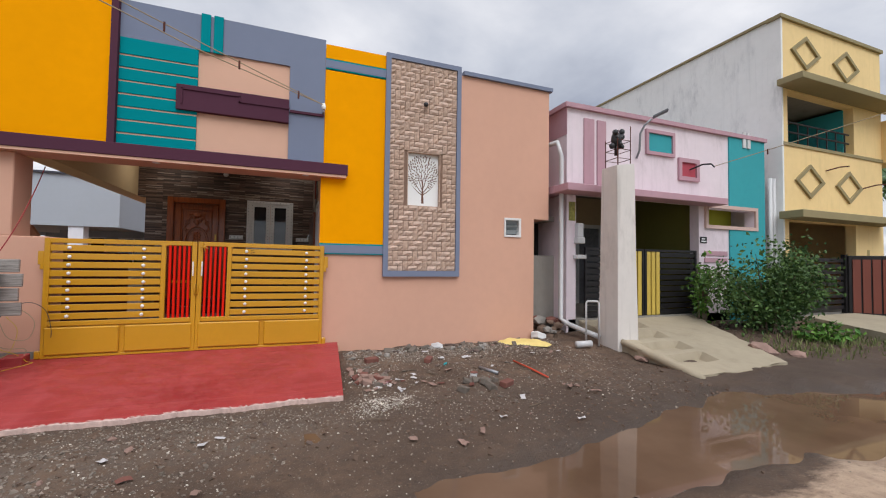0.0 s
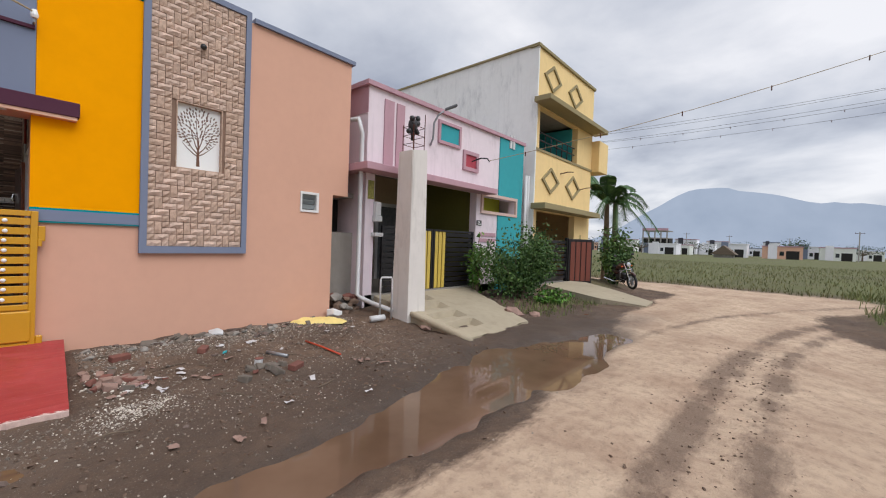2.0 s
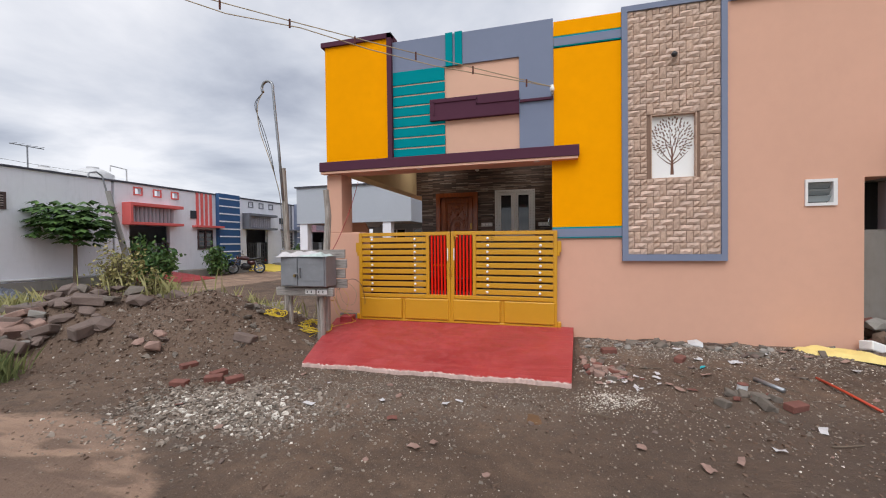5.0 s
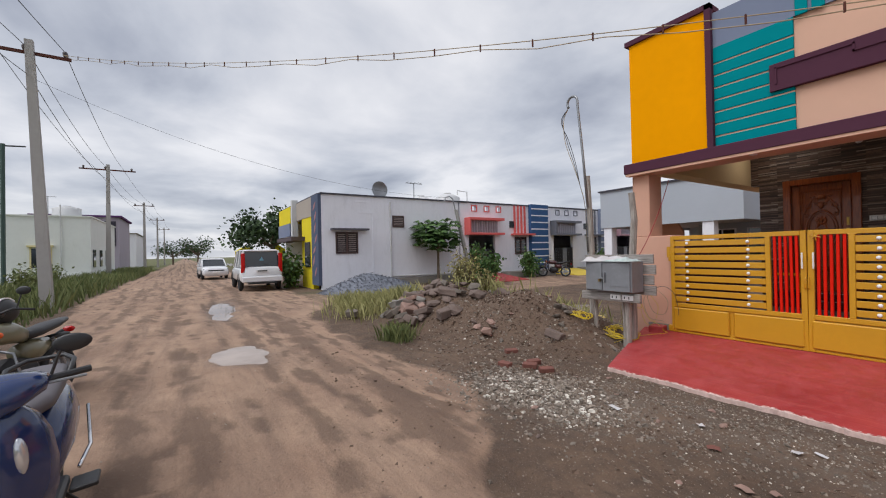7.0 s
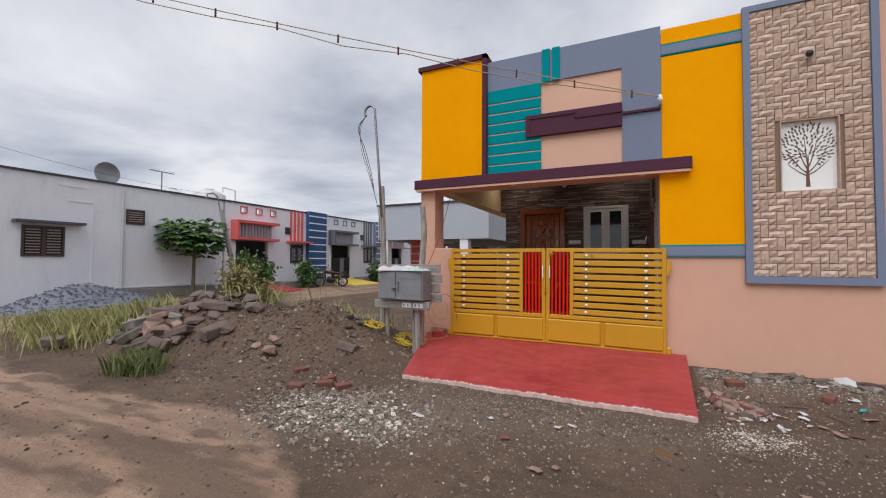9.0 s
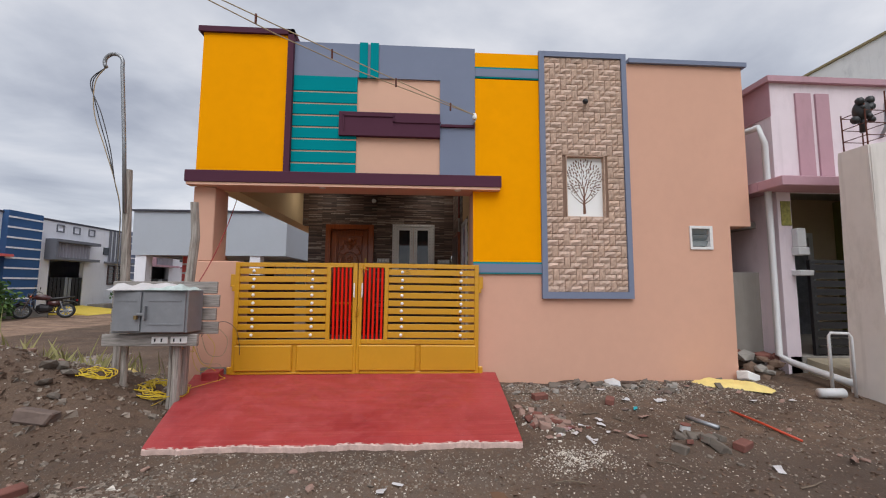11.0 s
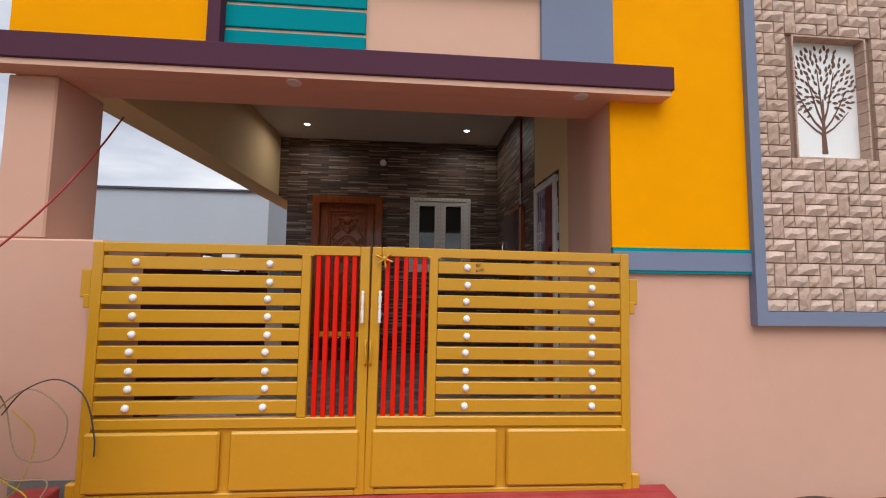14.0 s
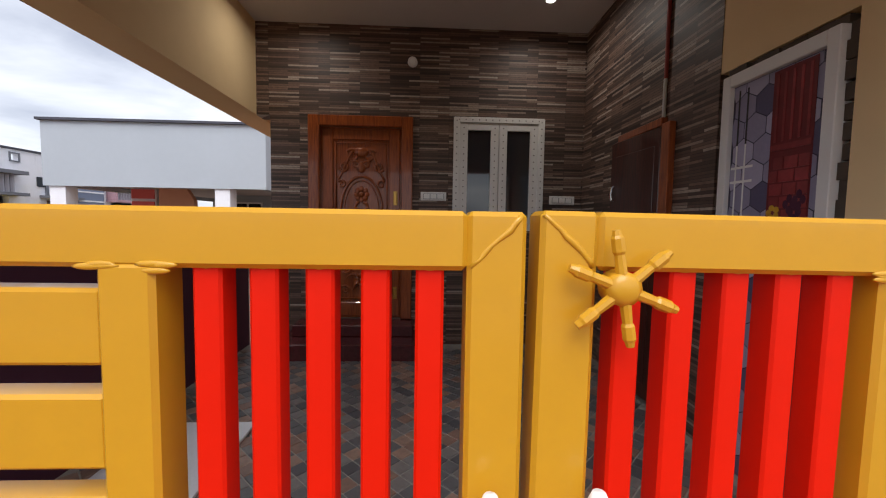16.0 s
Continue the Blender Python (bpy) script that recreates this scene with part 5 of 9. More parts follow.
pd = part("door", B((7.15, 7.25, 9.52, 9.6, 0.42, 2.6), (7.95, 8.05, 9.52, 9.6, 0.42, 2.6), (7.25, 7.95, 9.52, 9.6, 2.5, 2.6)), PVC, pink, "grey patterned inner door")
part("leaf", B((7.25, 7.95, 9.56, 9.59, 0.42, 2.5)), surf("grey_door_print", lin(110, 112, 116), 0.5, 0.35, 9), pd)
shrine = part("wall_niche", B((5.02, 5.2, NY - 0.12, NY, 1.9, 2.02), (5.04, 5.18, NY - 0.1, NY, 2.02, 2.3), (5.0, 5.22, NY - 0.14, NY, 1.6, 1.68), bev=0.01), PVC, pink, "small white stepped wall niche")
part("poster", B((4.9, 5.05, NY - 0.012, NY, 2.35, 2.72)), surf("green_gold_poster", lin(150, 146, 70), 0.6, 0.4, 20), pink, "faded green and gold printed card")
# downpipes
part("downpipe", tube(bmesh.new(), [(4.5, 8.2, 3.9), (4.62, 6.98, 3.85), (4.72, 7.0, 3.6), (4.72, 7.0, 0.45), (4.76, 6.85, 0.37), (4.82, 6.5, 0.30), (4.88, 6.15, 0.24)], 0.045, 10), PVC, pink, "grey-white plastic downpipe", True)
part("downpipe", tube(bmesh.new(), [(10.95, 6.95, 3.7), (10.95, 6.95, 0.3)], 0.05, 8), PVC, pink, "", True)
part("downpipe", tube(bmesh.new(), [(11.1, 6.95, 3.7), (11.1, 6.95, 0.3)], 0.05, 8), PVC, pink, "", True)
pf = thing("pipe_stub", "thin white plastic pipe loop standing in the soil", "pipe")
part("pipe", tube(bmesh.new(), [(4.64, 6.2, 0.1), (4.64, 6.2, 0.82), (4.66, 6.19, 0.86), (4.80, 6.1, 0.86), (4.82, 6.09, 0.82), (4.82, 6.09, 0.1)], 0.018, 8), PVC, pf, "", True)
single("pipe_offcut", tube(bmesh.new(), [(4.35, 6.1, 0.15), (4.62, 6.05, 0.16)], 0.055, 12), PVC, "short white drain pipe lying on soil", "pipe", smooth=True)
# aerial and wall light
ant = thing("tv_aerial", "thin rooftop television aerial", "aerial", "rooftop aerials")
part("mast", tube(bmesh.new(), [(8.3, 12, 3.5), (8.3, 12, 6.0)], 0.02, 6), STEEL, ant)
part("boom", tube(bmesh.new(), [(7.8, 12, 5.85), (8.7, 12, 6.05)], 0.015, 6), STEEL, ant)
for k in range(6):
    part("element", tube(bmesh.new(), [(7.9 + k * 0.14, 11.75, 5.88 + k * 0.03), (7.9 + k * 0.14, 12.25, 5.88 + k * 0.03)], 0.008, 5), STEEL, ant)
sl = thing("street_lamp", "grey LED street lamp on a bent wall bracket", "street lamp")
part("bracket", tube(bmesh.new(), [(6.62, NY - 0.02, 3.75), (6.62, NY - 0.1, 3.9), (6.62, NY - 0.12, 4.25), (6.66, NY - 0.2, 4.42), (6.74, NY - 0.3, 4.52)], 0.022, 8), STEEL, sl, "", True)
part("lamp_head", box(bmesh.new(), -0.13, 0.17, -0.055, 0.055, -0.025, 0.025, 0.012, m=pose(6.84, NY - 0.40, 4.60, 0, -24, -42)), surf("grey_lamp_head", lin(90, 92, 96), 0.5), sl)
wt = thing("wire_hook", "dark service wire hook on the neighbour's wall", "hook")
part("hook", tube(bmesh.new(), [(8.2, NY - 0.02, 3.66), (8.3, NY - 0.25, 3.74), (8.5, NY - 0.3, 3.76), (8.6, NY - 0.3, 3.7)], 0.018, 6), IRON, wt)

# its gate
def slat_gate(name, label, x0, x1, z0, z1, y, yellow):
    g = thing(name, label, "gate")
    mid = (x0 + x1) / 2
    for a, b, right in ((x0, mid - 0.01, True), (mid + 0.01, x1, False)):
        lf = part("gate_leaf", B((a, a + 0.05, y, y + 0.05, z0, z1), (b - 0.05, b, y, y + 0.05, z0, z1), (a + 0.05, b - 0.05, y, y + 0.05, z1 - 0.05, z1), (a + 0.05, b - 0.05, y, y + 0.05, z0, z0 + 0.05)), IRON, g)
        yw = 0.40
        ya, yb = (b - 0.05 - yw, b - 0.05) if right else (a + 0.05, a + 0.05 + yw)
        sa, sb = (a + 0.05, ya) if right else (yb, b - 0.05)
        for k in range(3):
            w = yw / 3
            part("yellow_bar", B((ya + k * w + 0.02, ya + (k + 1) * w - 0.015, y + 0.01, y + 0.04, z0 + 0.05, z1 - 0.05)), yellow, lf)
        n = 11
        for k in range(n):
            z = z0 + 0.05 + (z1 - z0 - 0.1) * (k + 0.5) / n
            part("slat", B((sa, sb, y + 0.012, y + 0.035, z - 0.047, z + 0.047)), IRON, lf)
    return g


slat_gate("gate", "black slatted steel gate with yellow vertical bars", 5.35, 8.49, 0.38, 1.84, 7.05, surf("old_yellow_enamel", lin(206, 178, 84), 0.5))

# unfinished pillar with bare reinforcement
pil = thing("pillar", "bare whitewashed concrete pillar with rusty rods on top", "pillar")
bm = bmesh.new()
prof = [(-0.1, 0.235), (0.25, 0.225), (1.5, 0.205), (3.1, 0.195), (3.2, 0.19)]
rows = []
for z, h in prof:
    c = (5.2, 6.05)
    rows.append([bm.verts.new((c[0] + sx * h, c[1] + sy * h, z + (0.06 if (z > 3.15 and sx > 0) else 0))) for sx, sy in ((-1, -1), (1, -1), (1, 1), (-1, 1))])
for a, b in zip(rows, rows[1:]):
    for k in range(4):
        bm.faces.new((a[k], a[(k + 1) % 4], b[(k + 1) % 4], b[k]))
bm.faces.new(rows[-1])
bmesh.ops.bevel(bm, geom=[e for e in bm.edges if abs(e.verts[0].co.z - e.verts[1].co.z) > 0.05], offset=0.015, segments=2, affect="EDGES")
part("shaft", bm, PILLAR, pil, "stained whitewashed shaft")
for dx, dy, h in ((-0.14, -0.14, 0.55), (0.14, -0.14, 0.72), (0.14, 0.14, 0.75), (-0.14, 0.14, 0.5)):
    part("rod", tube(bmesh.new(), [(5.2 + dx, 6.05 + dy, 3.1), (5.2 + dx * 1.05, 6.05 + dy, 3.2 + h)], 0.009, 6), RUST, pil)
for z in (3.34, 3.5, 3.66):
    part("stirrup", tube(bmesh.new(), [(5.2 + sx * 0.145, 6.05 + sy * 0.145, z) for sx, sy in ((-1, -1), (1, -1), (1, 1), (-1, 1), (-1, -1))], 0.006, 5), RUST, pil)
orn = bmesh.new()
ro = random.Random(4)
ball(orn, (5.1, 5.98, 3.68), 0.12, 10, 8, (0.85, 0.7, 1.1))
for k in range(14):
    a = ro.uniform(0, 6.28)
    ball(orn, (5.1 + 0.1 * math.cos(a), 5.97 + 0.05 * math.sin(a), 3.68 + ro.uniform(-0.16, 0.2)), ro.uniform(0.03, 0.055), 6, 5)
tube(orn, [(5.1, 5.98, 3.4), (5.1, 5.98, 3.6)], 0.035, 8)
single("ornament", orn, BLACKPL, "black knobbly ward-off ornament tied to rusty rods", "ornament", smooth=True)

# cement ramp with cut steps
ramp2 = thing("ramp", "cracked cement ramp with cut steps before the pink house", "ramp")
bm = bmesh.new()
A, Bq, C, D = Vector((5.15, 7.05, 0.40)), Vector((8.3, 7.05, 0.40)), Vector((6.95, 4.45, 0.05)), Vector((4.95, 4.35, 0.03))
n, m2 = 72, 26
rows = []
rw = random.Random(6)
NOTCHES = ((0.12, 0.25), (0.32, 0.46), (0.53, 0.67), (0.73, 0.86))
for j in range(n + 1):
    f = j / n
    row = []
    for i in range(m2 + 1):
        u = i / m2
        p = A.lerp(D, f).lerp(Bq.lerp(C, f), u)
        z = p.z + 0.012 * noise.noise(p * 2.2) + 0.005 * noise.noise(p * 9)
        for f0, f1 in NOTCHES:
            if f0 <= f <= f1 and 0.10 < u < 0.40:
                z = A.lerp(D, f1).z - 0.06
        row.append(bm.verts.new((p.x + (0.05 * noise.noise(Vector((f * 9, 0, 4))) if i in (0, m2) else 0), p.y + (0.05 * math.sin(u * 9) + 0.02 * math.sin(u * 31) if j == n else 0), z)))
    rows.append(row)
for j in range(n):
    for i in range(m2):
        bm.faces.new((rows[j][i], rows[j + 1][i], rows[j + 1][i + 1], rows[j][i + 1]))
bmesh.ops.extrude_face_region(bm, geom=bm.faces[:])
for r in rows:
    for v in r:
        v.co.z = -0.35
bmesh.ops.recalc_face_normals(bm, faces=bm.faces)
part("slab", bm, RAMPCON, ramp2, "worn cement slab with three recessed steps")
part("kerb", tube(bmesh.new(), [A.lerp(D, f) + Vector((0.02, 0, -0.03)) for f in np.linspace(0.45, 1, 8)], [0.05, 0.06, 0.055, 0.06, 0.065, 0.06, 0.06, 0.05], 8), RAMPCON, ramp2, "rounded yellowed edge", True)

# wall and roof that close the narrow gap
gap = thing("alley_wall", "stained low cement wall closing the alley", "wall")
part("wall", B((4.18, 4.85, 7.40, 7.52, -0.2, 1.66)), CEMENT, gap)
# added black sheet at the alley's end, its deep shade as colour
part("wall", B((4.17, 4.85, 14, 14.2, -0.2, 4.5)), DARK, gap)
part("slab", B((4.17, 4.85, 7.40, 8.0, 2.36, 2.46)), CEMENT, gap)
# another added black sheet: shade over the low wall, no real shutter
part("shutter", B((4.17, 4.85, 7.95, 8.0, -0.2, 2.36)), DARK, gap, "black sheet painted as the shade above the alley wall")
dv = thing("debris_block", "broken cement blocks heaped in the alley mouth", "rubble")
rdb = random.Random(77)
for k in range(22):
    b = bmesh.new(); lump(b, (4.35 + rdb.uniform(-0.15, 0.5), 7.15 + rdb.uniform(-0.3, 0.3), 0.10 + rdb.uniform(0, 0.32)), rdb.uniform(0.06, 0.15), rdb)
    part("block", b, rdb.choice((SOIL, REDBRICK, CEMENT, SOIL)), dv)

# ---------------- cream two-storey house ----------------
CY = 6.8
cream = thing("house", "two-storey cream-yellow house with olive trim and white side wall", "house")
bm = wall_cells(bmesh.new(), [11.22, 11.42, 14.35, 15.75], [-0.3, 2.66, 4.6, 5.95, 7.75], CY, CY + 0.22,
                lambda x, z: 11.42 < x < 14.35 and (z < 2.66 or 4.6 < z < 5.95))
part("wall", bm, CREAM, cream, "cream street wall")
part("wall", B((11.16, 11.22, CY - 0.02, 16, -0.3, 7.8), (11.22, 11.4, CY + 0.22, 16, -0.3, 7.75)), OLDWHITE, cream, "weathered white side wall")
part("wall", B((15.55, 15.75, CY + 0.22, 16, -0.3, 7.75), (11.4, 15.55, 15.8, 16, -0.3, 7.75)), CREAM, cream)
part("roof", B((11.4, 15.55, CY + 0.22, 15.8, 6.9, 7.05)), CEMENT, cream)
part("floor_slab", B((11.4, 15.55, CY + 0.22, 15.8, 4.45, 4.6), (11.4, 15.55, CY + 0.22, 15.8, 6.05, 6.2)), CEMENT, cream)
part("coping", B((11.1, 15.8, CY - 0.06, CY + 0.28, 7.75, 7.84), (11.1, 11.45, CY + 0.28, 16, 7.78, 7.84)), OLIVE, cream)
part("canopy", B((11.0, 15.95, CY - 0.55, CY, 5.98, 6.14), bev=0.01), OLIVE, cream, "olive-edged concrete sunshade")
part("canopy", B((11.02, 15.6, CY - 0.5, CY, 2.68, 2.86), bev=0.01), OLIVE, cream, "olive-edged concrete sunshade")
part("band", B((11.2, 15.75, CY - 0.03, CY, 4.54, 4.62)), OLIVE, cream)
part("balcony_wing", B((15.75, 16.7, CY - 0.3, CY + 3, 4.55, 5.75)), CREAM, cream)
for dx, dz in ((12.17, 7.03), (13.98, 7.0), (12.27, 3.7), (14.03, 3.68)):
    bm = bmesh.new()
    R, r = 0.50, 0.38
    pts = [(0.62, 0), (0, 0.44), (-0.62, 0), (0, -0.44)]
    for k in range(4):
        a, b = Vector(pts[k]), Vector(pts[(k + 1) % 4])
        ai, bi = a * r / R, b * r / R
        prism(bm, [(dx + a.x, dz + a.y), (dx + b.x, dz + b.y), (dx + bi.x, dz + bi.y), (dx + ai.x, dz + ai.y)], "y", CY - 0.05, CY)
    part("diamond", bm, OLIVE, cream, "raised olive diamond moulding")
part("wall", B((14.3, 14.36, CY + 0.22, CY + 2.2, 4.6, 5.95), (11.4, 14.3, CY + 3.4, CY + 3.5, 4.6, 6.05)), TEAL2, cream, "teal balcony wall")
for z in (4.95, 5.2):
    part("balcony_rail", tube(bmesh.new(), [(11.45, CY + 0.1, z), (14.3, CY + 0.1, z)], 0.025, 6), IRON, cream)
part("stair_rail", tube(bmesh.new(), [(12.2, CY + 2.4, 5.9), (14.2, CY + 1.8, 5.0)], 0.03, 6), IRON, cream)
for k in range(7):
    part("baluster", tube(bmesh.new(), [(11.6 + k * 0.42, CY + 0.1, 4.6), (11.6 + k * 0.42, CY + 0.1, 5.2)], 0.018, 6), IRON, cream)
part("wall", B((11.4, 15.5, CY + 2.6, CY + 2.7, 0.2, 4.45)), plaster("brick_red_paint", lin(120, 52, 44), 0.1), cream, "dark red rear porch wall")
part("floor", B((11.3, 15.7, CY, CY + 2.6, -0.3, 0.33)), CEMENT, cream)
part("wall", B((14.9, 15.0, CY - 0.01, CY, 1.2, 2.0)), plaster("grey_patch", lin(190, 170, 120), 0.2), cream)
for dx, dz in ((13.0, 4.05), (14.75, 3.72)):
    h = part("wire_hook", tube(bmesh.new(), [(dx, CY, dz), (dx + 0.2, CY - 0.2, dz + 0.08), (dx + 0.4, CY - 0.3, dz + 0.10)], 0.017, 6), RUST, cream)
cg = thing("gate", "black slatted gate with one brown timber leaf standing open", "gate")
for k in range(9):
    z = 0.45 + k * 0.155
    part("slat", B((11.9, 13.6, CY - 0.06, CY - 0.03, z - 0.05, z + 0.05)), IRON, cg)
part("post", B((13.6, 13.7, CY - 0.1, CY, 0.3, 1.85)), IRON, cg)
ol = part("gate_leaf", box(bmesh.new(), 0, 0.9, -0.03, 0.03, 0.0, 1.6, 0.01, m=pose(13.7, CY - 0.1, 0.22, 0, 0, -42)), IRON, cg, "open leaf")
for k in range(4):
    part("brown_board", box(bmesh.new(), 0.08 + k * 0.2, 0.24 + k * 0.2, -0.05, -0.03, 0.1, 1.5, m=pose(13.7, CY - 0.1, 0.22, 0, 0, -42)), surf("brown_board_paint", lin(120, 62, 48), 0.6), ol)
bm = bmesh.new()
prism(bm, [(11.6, 6.6), (14.4, 6.6), (13.6, 5.0), (12.6, 3.6), (11.5, 3.5), (11.2, 4.6)], "z", -0.2, 0.0)
for v in bm.verts:
    if v.co.z > -0.1:
        v.co.z = 0.03 + 0.28 * max(0.0, (v.co.y - 3.5) / 3.1)
single("ramp", bm, RAMPCON, "old cracked cement apron before the cream house", "ramp")


# ---------------- white houses along the side lane ----------------
LX = -17.5
WINB = surf("brown_shutter", lin(78, 58, 56), 0.6, 0.15)


def shutter_window(parent, x, y0, y1, z0, z1, slats=9):
    """A window in a wall that faces +x."""
    w = part("window", B((x - 0.02, x + 0.05, y0, y0 + 0.06, z0, z1), (x - 0.02, x + 0.05, y1 - 0.06, y1, z0, z1), (x - 0.02, x + 0.05, y0 + 0.06, y1 - 0.06, z0, z0 + 0.06), (x - 0.02, x + 0.05, y0 + 0.06, y1 - 0.06, z1 - 0.06, z1)), WINB, parent, "brown framed shutter window")
    part("pane", B((x - 0.01, x + 0.012, y0 + 0.06, y1 - 0.06, z0 + 0.06, z1 - 0.06)), GLASS, w)
    if y1 - y0 > 0.8:
        part("mullion", B((x, x + 0.05, (y0 + y1) / 2 - 0.05, (y0 + y1) / 2 + 0.05, z0 + 0.06, z1 - 0.06)), WINB, w)
    for k in range(slats):
        z = z0 + 0.08 + (z1 - z0 - 0.16) * (k + 0.5) / slats
        for a, b in (((y0 + 0.1, (y0 + y1) / 2 - 0.08), ((y0 + y1) / 2 + 0.08, y1 - 0.1)) if y1 - y0 > 0.8 else ((y0 + 0.06, y1 - 0.06),)):
            part("slat", B((x + 0.012, x + 0.035, a, b, z - 0.02, z + 0.02)), SLATG, w)
    return w


SLATG = surf("grey_brown_slat", lin(142, 130, 128), 0.6)
l1 = thing("house", "white single-storey corner house with yellow and slate front", "house", "houses on the side lane")
part("wall", B((LX - 0.22, LX, 5.65, 13.15, -0.2, 4.3)), WHITE, l1, "plain white side wall")
part("wall", B((-25.2, -25.0, 5.65, 13.15, -0.2, 4.3), (-25, LX - 0.22, 12.9, 13.1, -0.2, 4.3)), WHITE, l1)
part("roof", B((-25, LX - 0.22, 5.87, 12.9, 3.5, 3.65)), CEMENT, l1)
part("coping", B((LX - 0.28, LX + 0.06, 5.6, 13.2, 4.3, 4.37), (-25.2, LX - 0.28, 5.55, 5.9, 4.3, 4.37)), surf("dark_roof_edge", lin(70, 70, 80), 0.8), l1)
part("corner_panel", B((-18.6, LX - 0.0, 5.5, 5.65, 0.2, 4.3)), plaster("slate_leaf_panel", lin(86, 96, 118), 0.08), l1, "slate corner panel with pink leaves")
rl = random.Random(12)
for k in range(7):
    b = bmesh.new()
    a = rl.uniform(0.6, 1.2)
    cx2, cz2 = -18.05 + rl.uniform(-0.25, 0.3), 0.8 + k * 0.5
    u, v = Vector((math.cos(a), math.sin(a))), Vector((-math.sin(a), math.cos(a)))
    o = Vector((cx2, cz2))
    prism(b, [tuple(o - u * 0.3), tuple(o + v * 0.09), tuple(o + u * 0.3), tuple(o - v * 0.09)], "y", 5.485, 5.5)
    part("painted_leaf", b, surf("pink_leaf_paint", lin(176, 130, 132), 0.8) if k == 0 else bpy.data.materials["pink_leaf_paint"], l1)
part("wall", B((-20.6, -18.6, 5.55, 5.8, -0.2, 3.4)), LEMON, l1, "lemon front wall")
part("wall", B((-22.0, -18.6, 5.52, 5.8, 3.4, 4.3)), plaster("taupe_band", lin(170, 160, 150), 0.05), l1)
part("wall", B((-25.0, -22.0, 5.3, 5.8, 3.3, 4.2)), LEMON, l1)
part("wall", B((-25.0, -20.6, 7.4, 7.6, -0.2, 3.4)), LEMON, l1)
part("pilaster", B((-21.9, -21.6, 5.3, 5.6, 2.4, 4.5)), PVC, l1)
part("canopy", B((-23.6, -20.0, 4.9, 5.6, 2.3, 2.5)), surf("dark_canopy", lin(84, 72, 76), 0.8), l1)
part("window", B((-19.9, -19.0, 5.5, 5.56, 1.0, 2.2)), GLASS, l1)
part("fascia", B((-25.0, -22.0, 5.25, 5.32, 2.6, 3.3)), GREY, l1)
shutter_window(l1, LX, 6.28, 7.34, 1.6, 2.6)
shutter_window(l1, LX, 9.15, 9.78, 2.86, 3.44, 5)
part("ledge", B((LX, LX + 0.35, 6.05, 7.8, 2.68, 2.76)), surf("dark_ledge", lin(88, 84, 92), 0.8), l1)
part("moulding", B((LX, LX + 0.02, 7.4, 8.15, 3.5, 3.56), (LX, LX + 0.02, 8.09, 8.15, 0.6, 3.5)), WHITE, l1)
part("moulding", B((LX, LX + 0.02, 7.2, 8.0, 4.0, 4.05)), WHITE, l1)
part("pipe", tube(bmesh.new(), [(LX + 0.05, 9.02, 4.1), (LX + 0.05, 9.02, 0.45), (LX + 0.05, 12.6, 0.4)], 0.045, 8), PVC, l1)
part("plinth", B((LX, LX + 0.12, 9.1, 13.3, -0.2, 0.35)), CEMENT, l1)
dish = thing("satellite_dish", "grey satellite dish on the flat roof", "dish")
bm = bmesh.new()
cs = []
for k in range(5):
    rr2, dz = 0.42 * k / 4, 0.09 * (k / 4) ** 2
    cs.append([bm.verts.new((-18.0 + dz, 8.7 + rr2 * math.cos(a), 4.75 + rr2 * math.sin(a))) for a in np.linspace(0, 2 * math.pi, 17)[:-1]] if k else [bm.verts.new((-18.0, 8.7, 4.75))])
for k in range(16):
    bm.faces.new((cs[0][0], cs[1][k], cs[1][(k + 1) % 16]))
    for j in range(1, 4):
        bm.faces.new((cs[j][k], cs[j + 1][k], cs[j + 1][(k + 1) % 16], cs[j][(k + 1) % 16]))
part("reflector", bm, STEEL, dish, "", True)
part("stand", tube(bmesh.new(), [(-18.1, 8.7, 3.6), (-18.05, 8.7, 4.75)], 0.03, 6), STEEL, dish)


def aerial(x, y, z, h):
    a = thing("tv_aerial", "thin rooftop television aerial", "aerial", "rooftop aerials")
    part("mast", tube(bmesh.new(), [(x, y, z), (x, y, z + h)], 0.025, 6), STEEL, a)
    part("boom", tube(bmesh.new(), [(x, y - 0.5, z + h), (x, y + 0.5, z + h)], 0.02, 6), STEEL, a)
    for k in range(5):
        part("element", tube(bmesh.new(), [(x - 0.2, y - 0.4 + k * 0.2, z + h + 0.03), (x + 0.2, y - 0.4 + k * 0.2, z + h + 0.03)], 0.01, 5), STEEL, a)


def tank(x, y, z, r, h):
    t = thing("water_tank", "round white plastic rooftop water tank", "water tank", "rooftop tanks")
    part("drum", tube(bmesh.new(), [(x, y, z), (x, y, z + h * 0.05), (x, y, z + h * 0.45), (x, y, z + h * 0.5), (x, y, z + h * 0.85), (x, y, z + h)], [r, r, r, r * 0.96, r, r * 0.55], 20), PVC, t, "", True)
    part("lid", tube(bmesh.new(), [(x, y, z + h), (x, y, z + h * 1.08)], r * 0.3, 14), PVC, t)


aerial(-18.4, 10.9, 3.6, 1.7)
tank(-19.2, 13.6, 3.6, 0.75, 1.35); tank(-19.8, 12.2, 3.6, 0.6, 1.2)
fr = thing("tank_pipe", "thin pipe frame beside the rooftop tank", "pipe")
part("pipe", tube(bmesh.new(), [(-18.6, 14.6, 3.6), (-18.6, 14.6, 5.1), (-18.6, 13.9, 5.15), (-18.6, 13.9, 4.9)], 0.03, 6), PVC, fr)


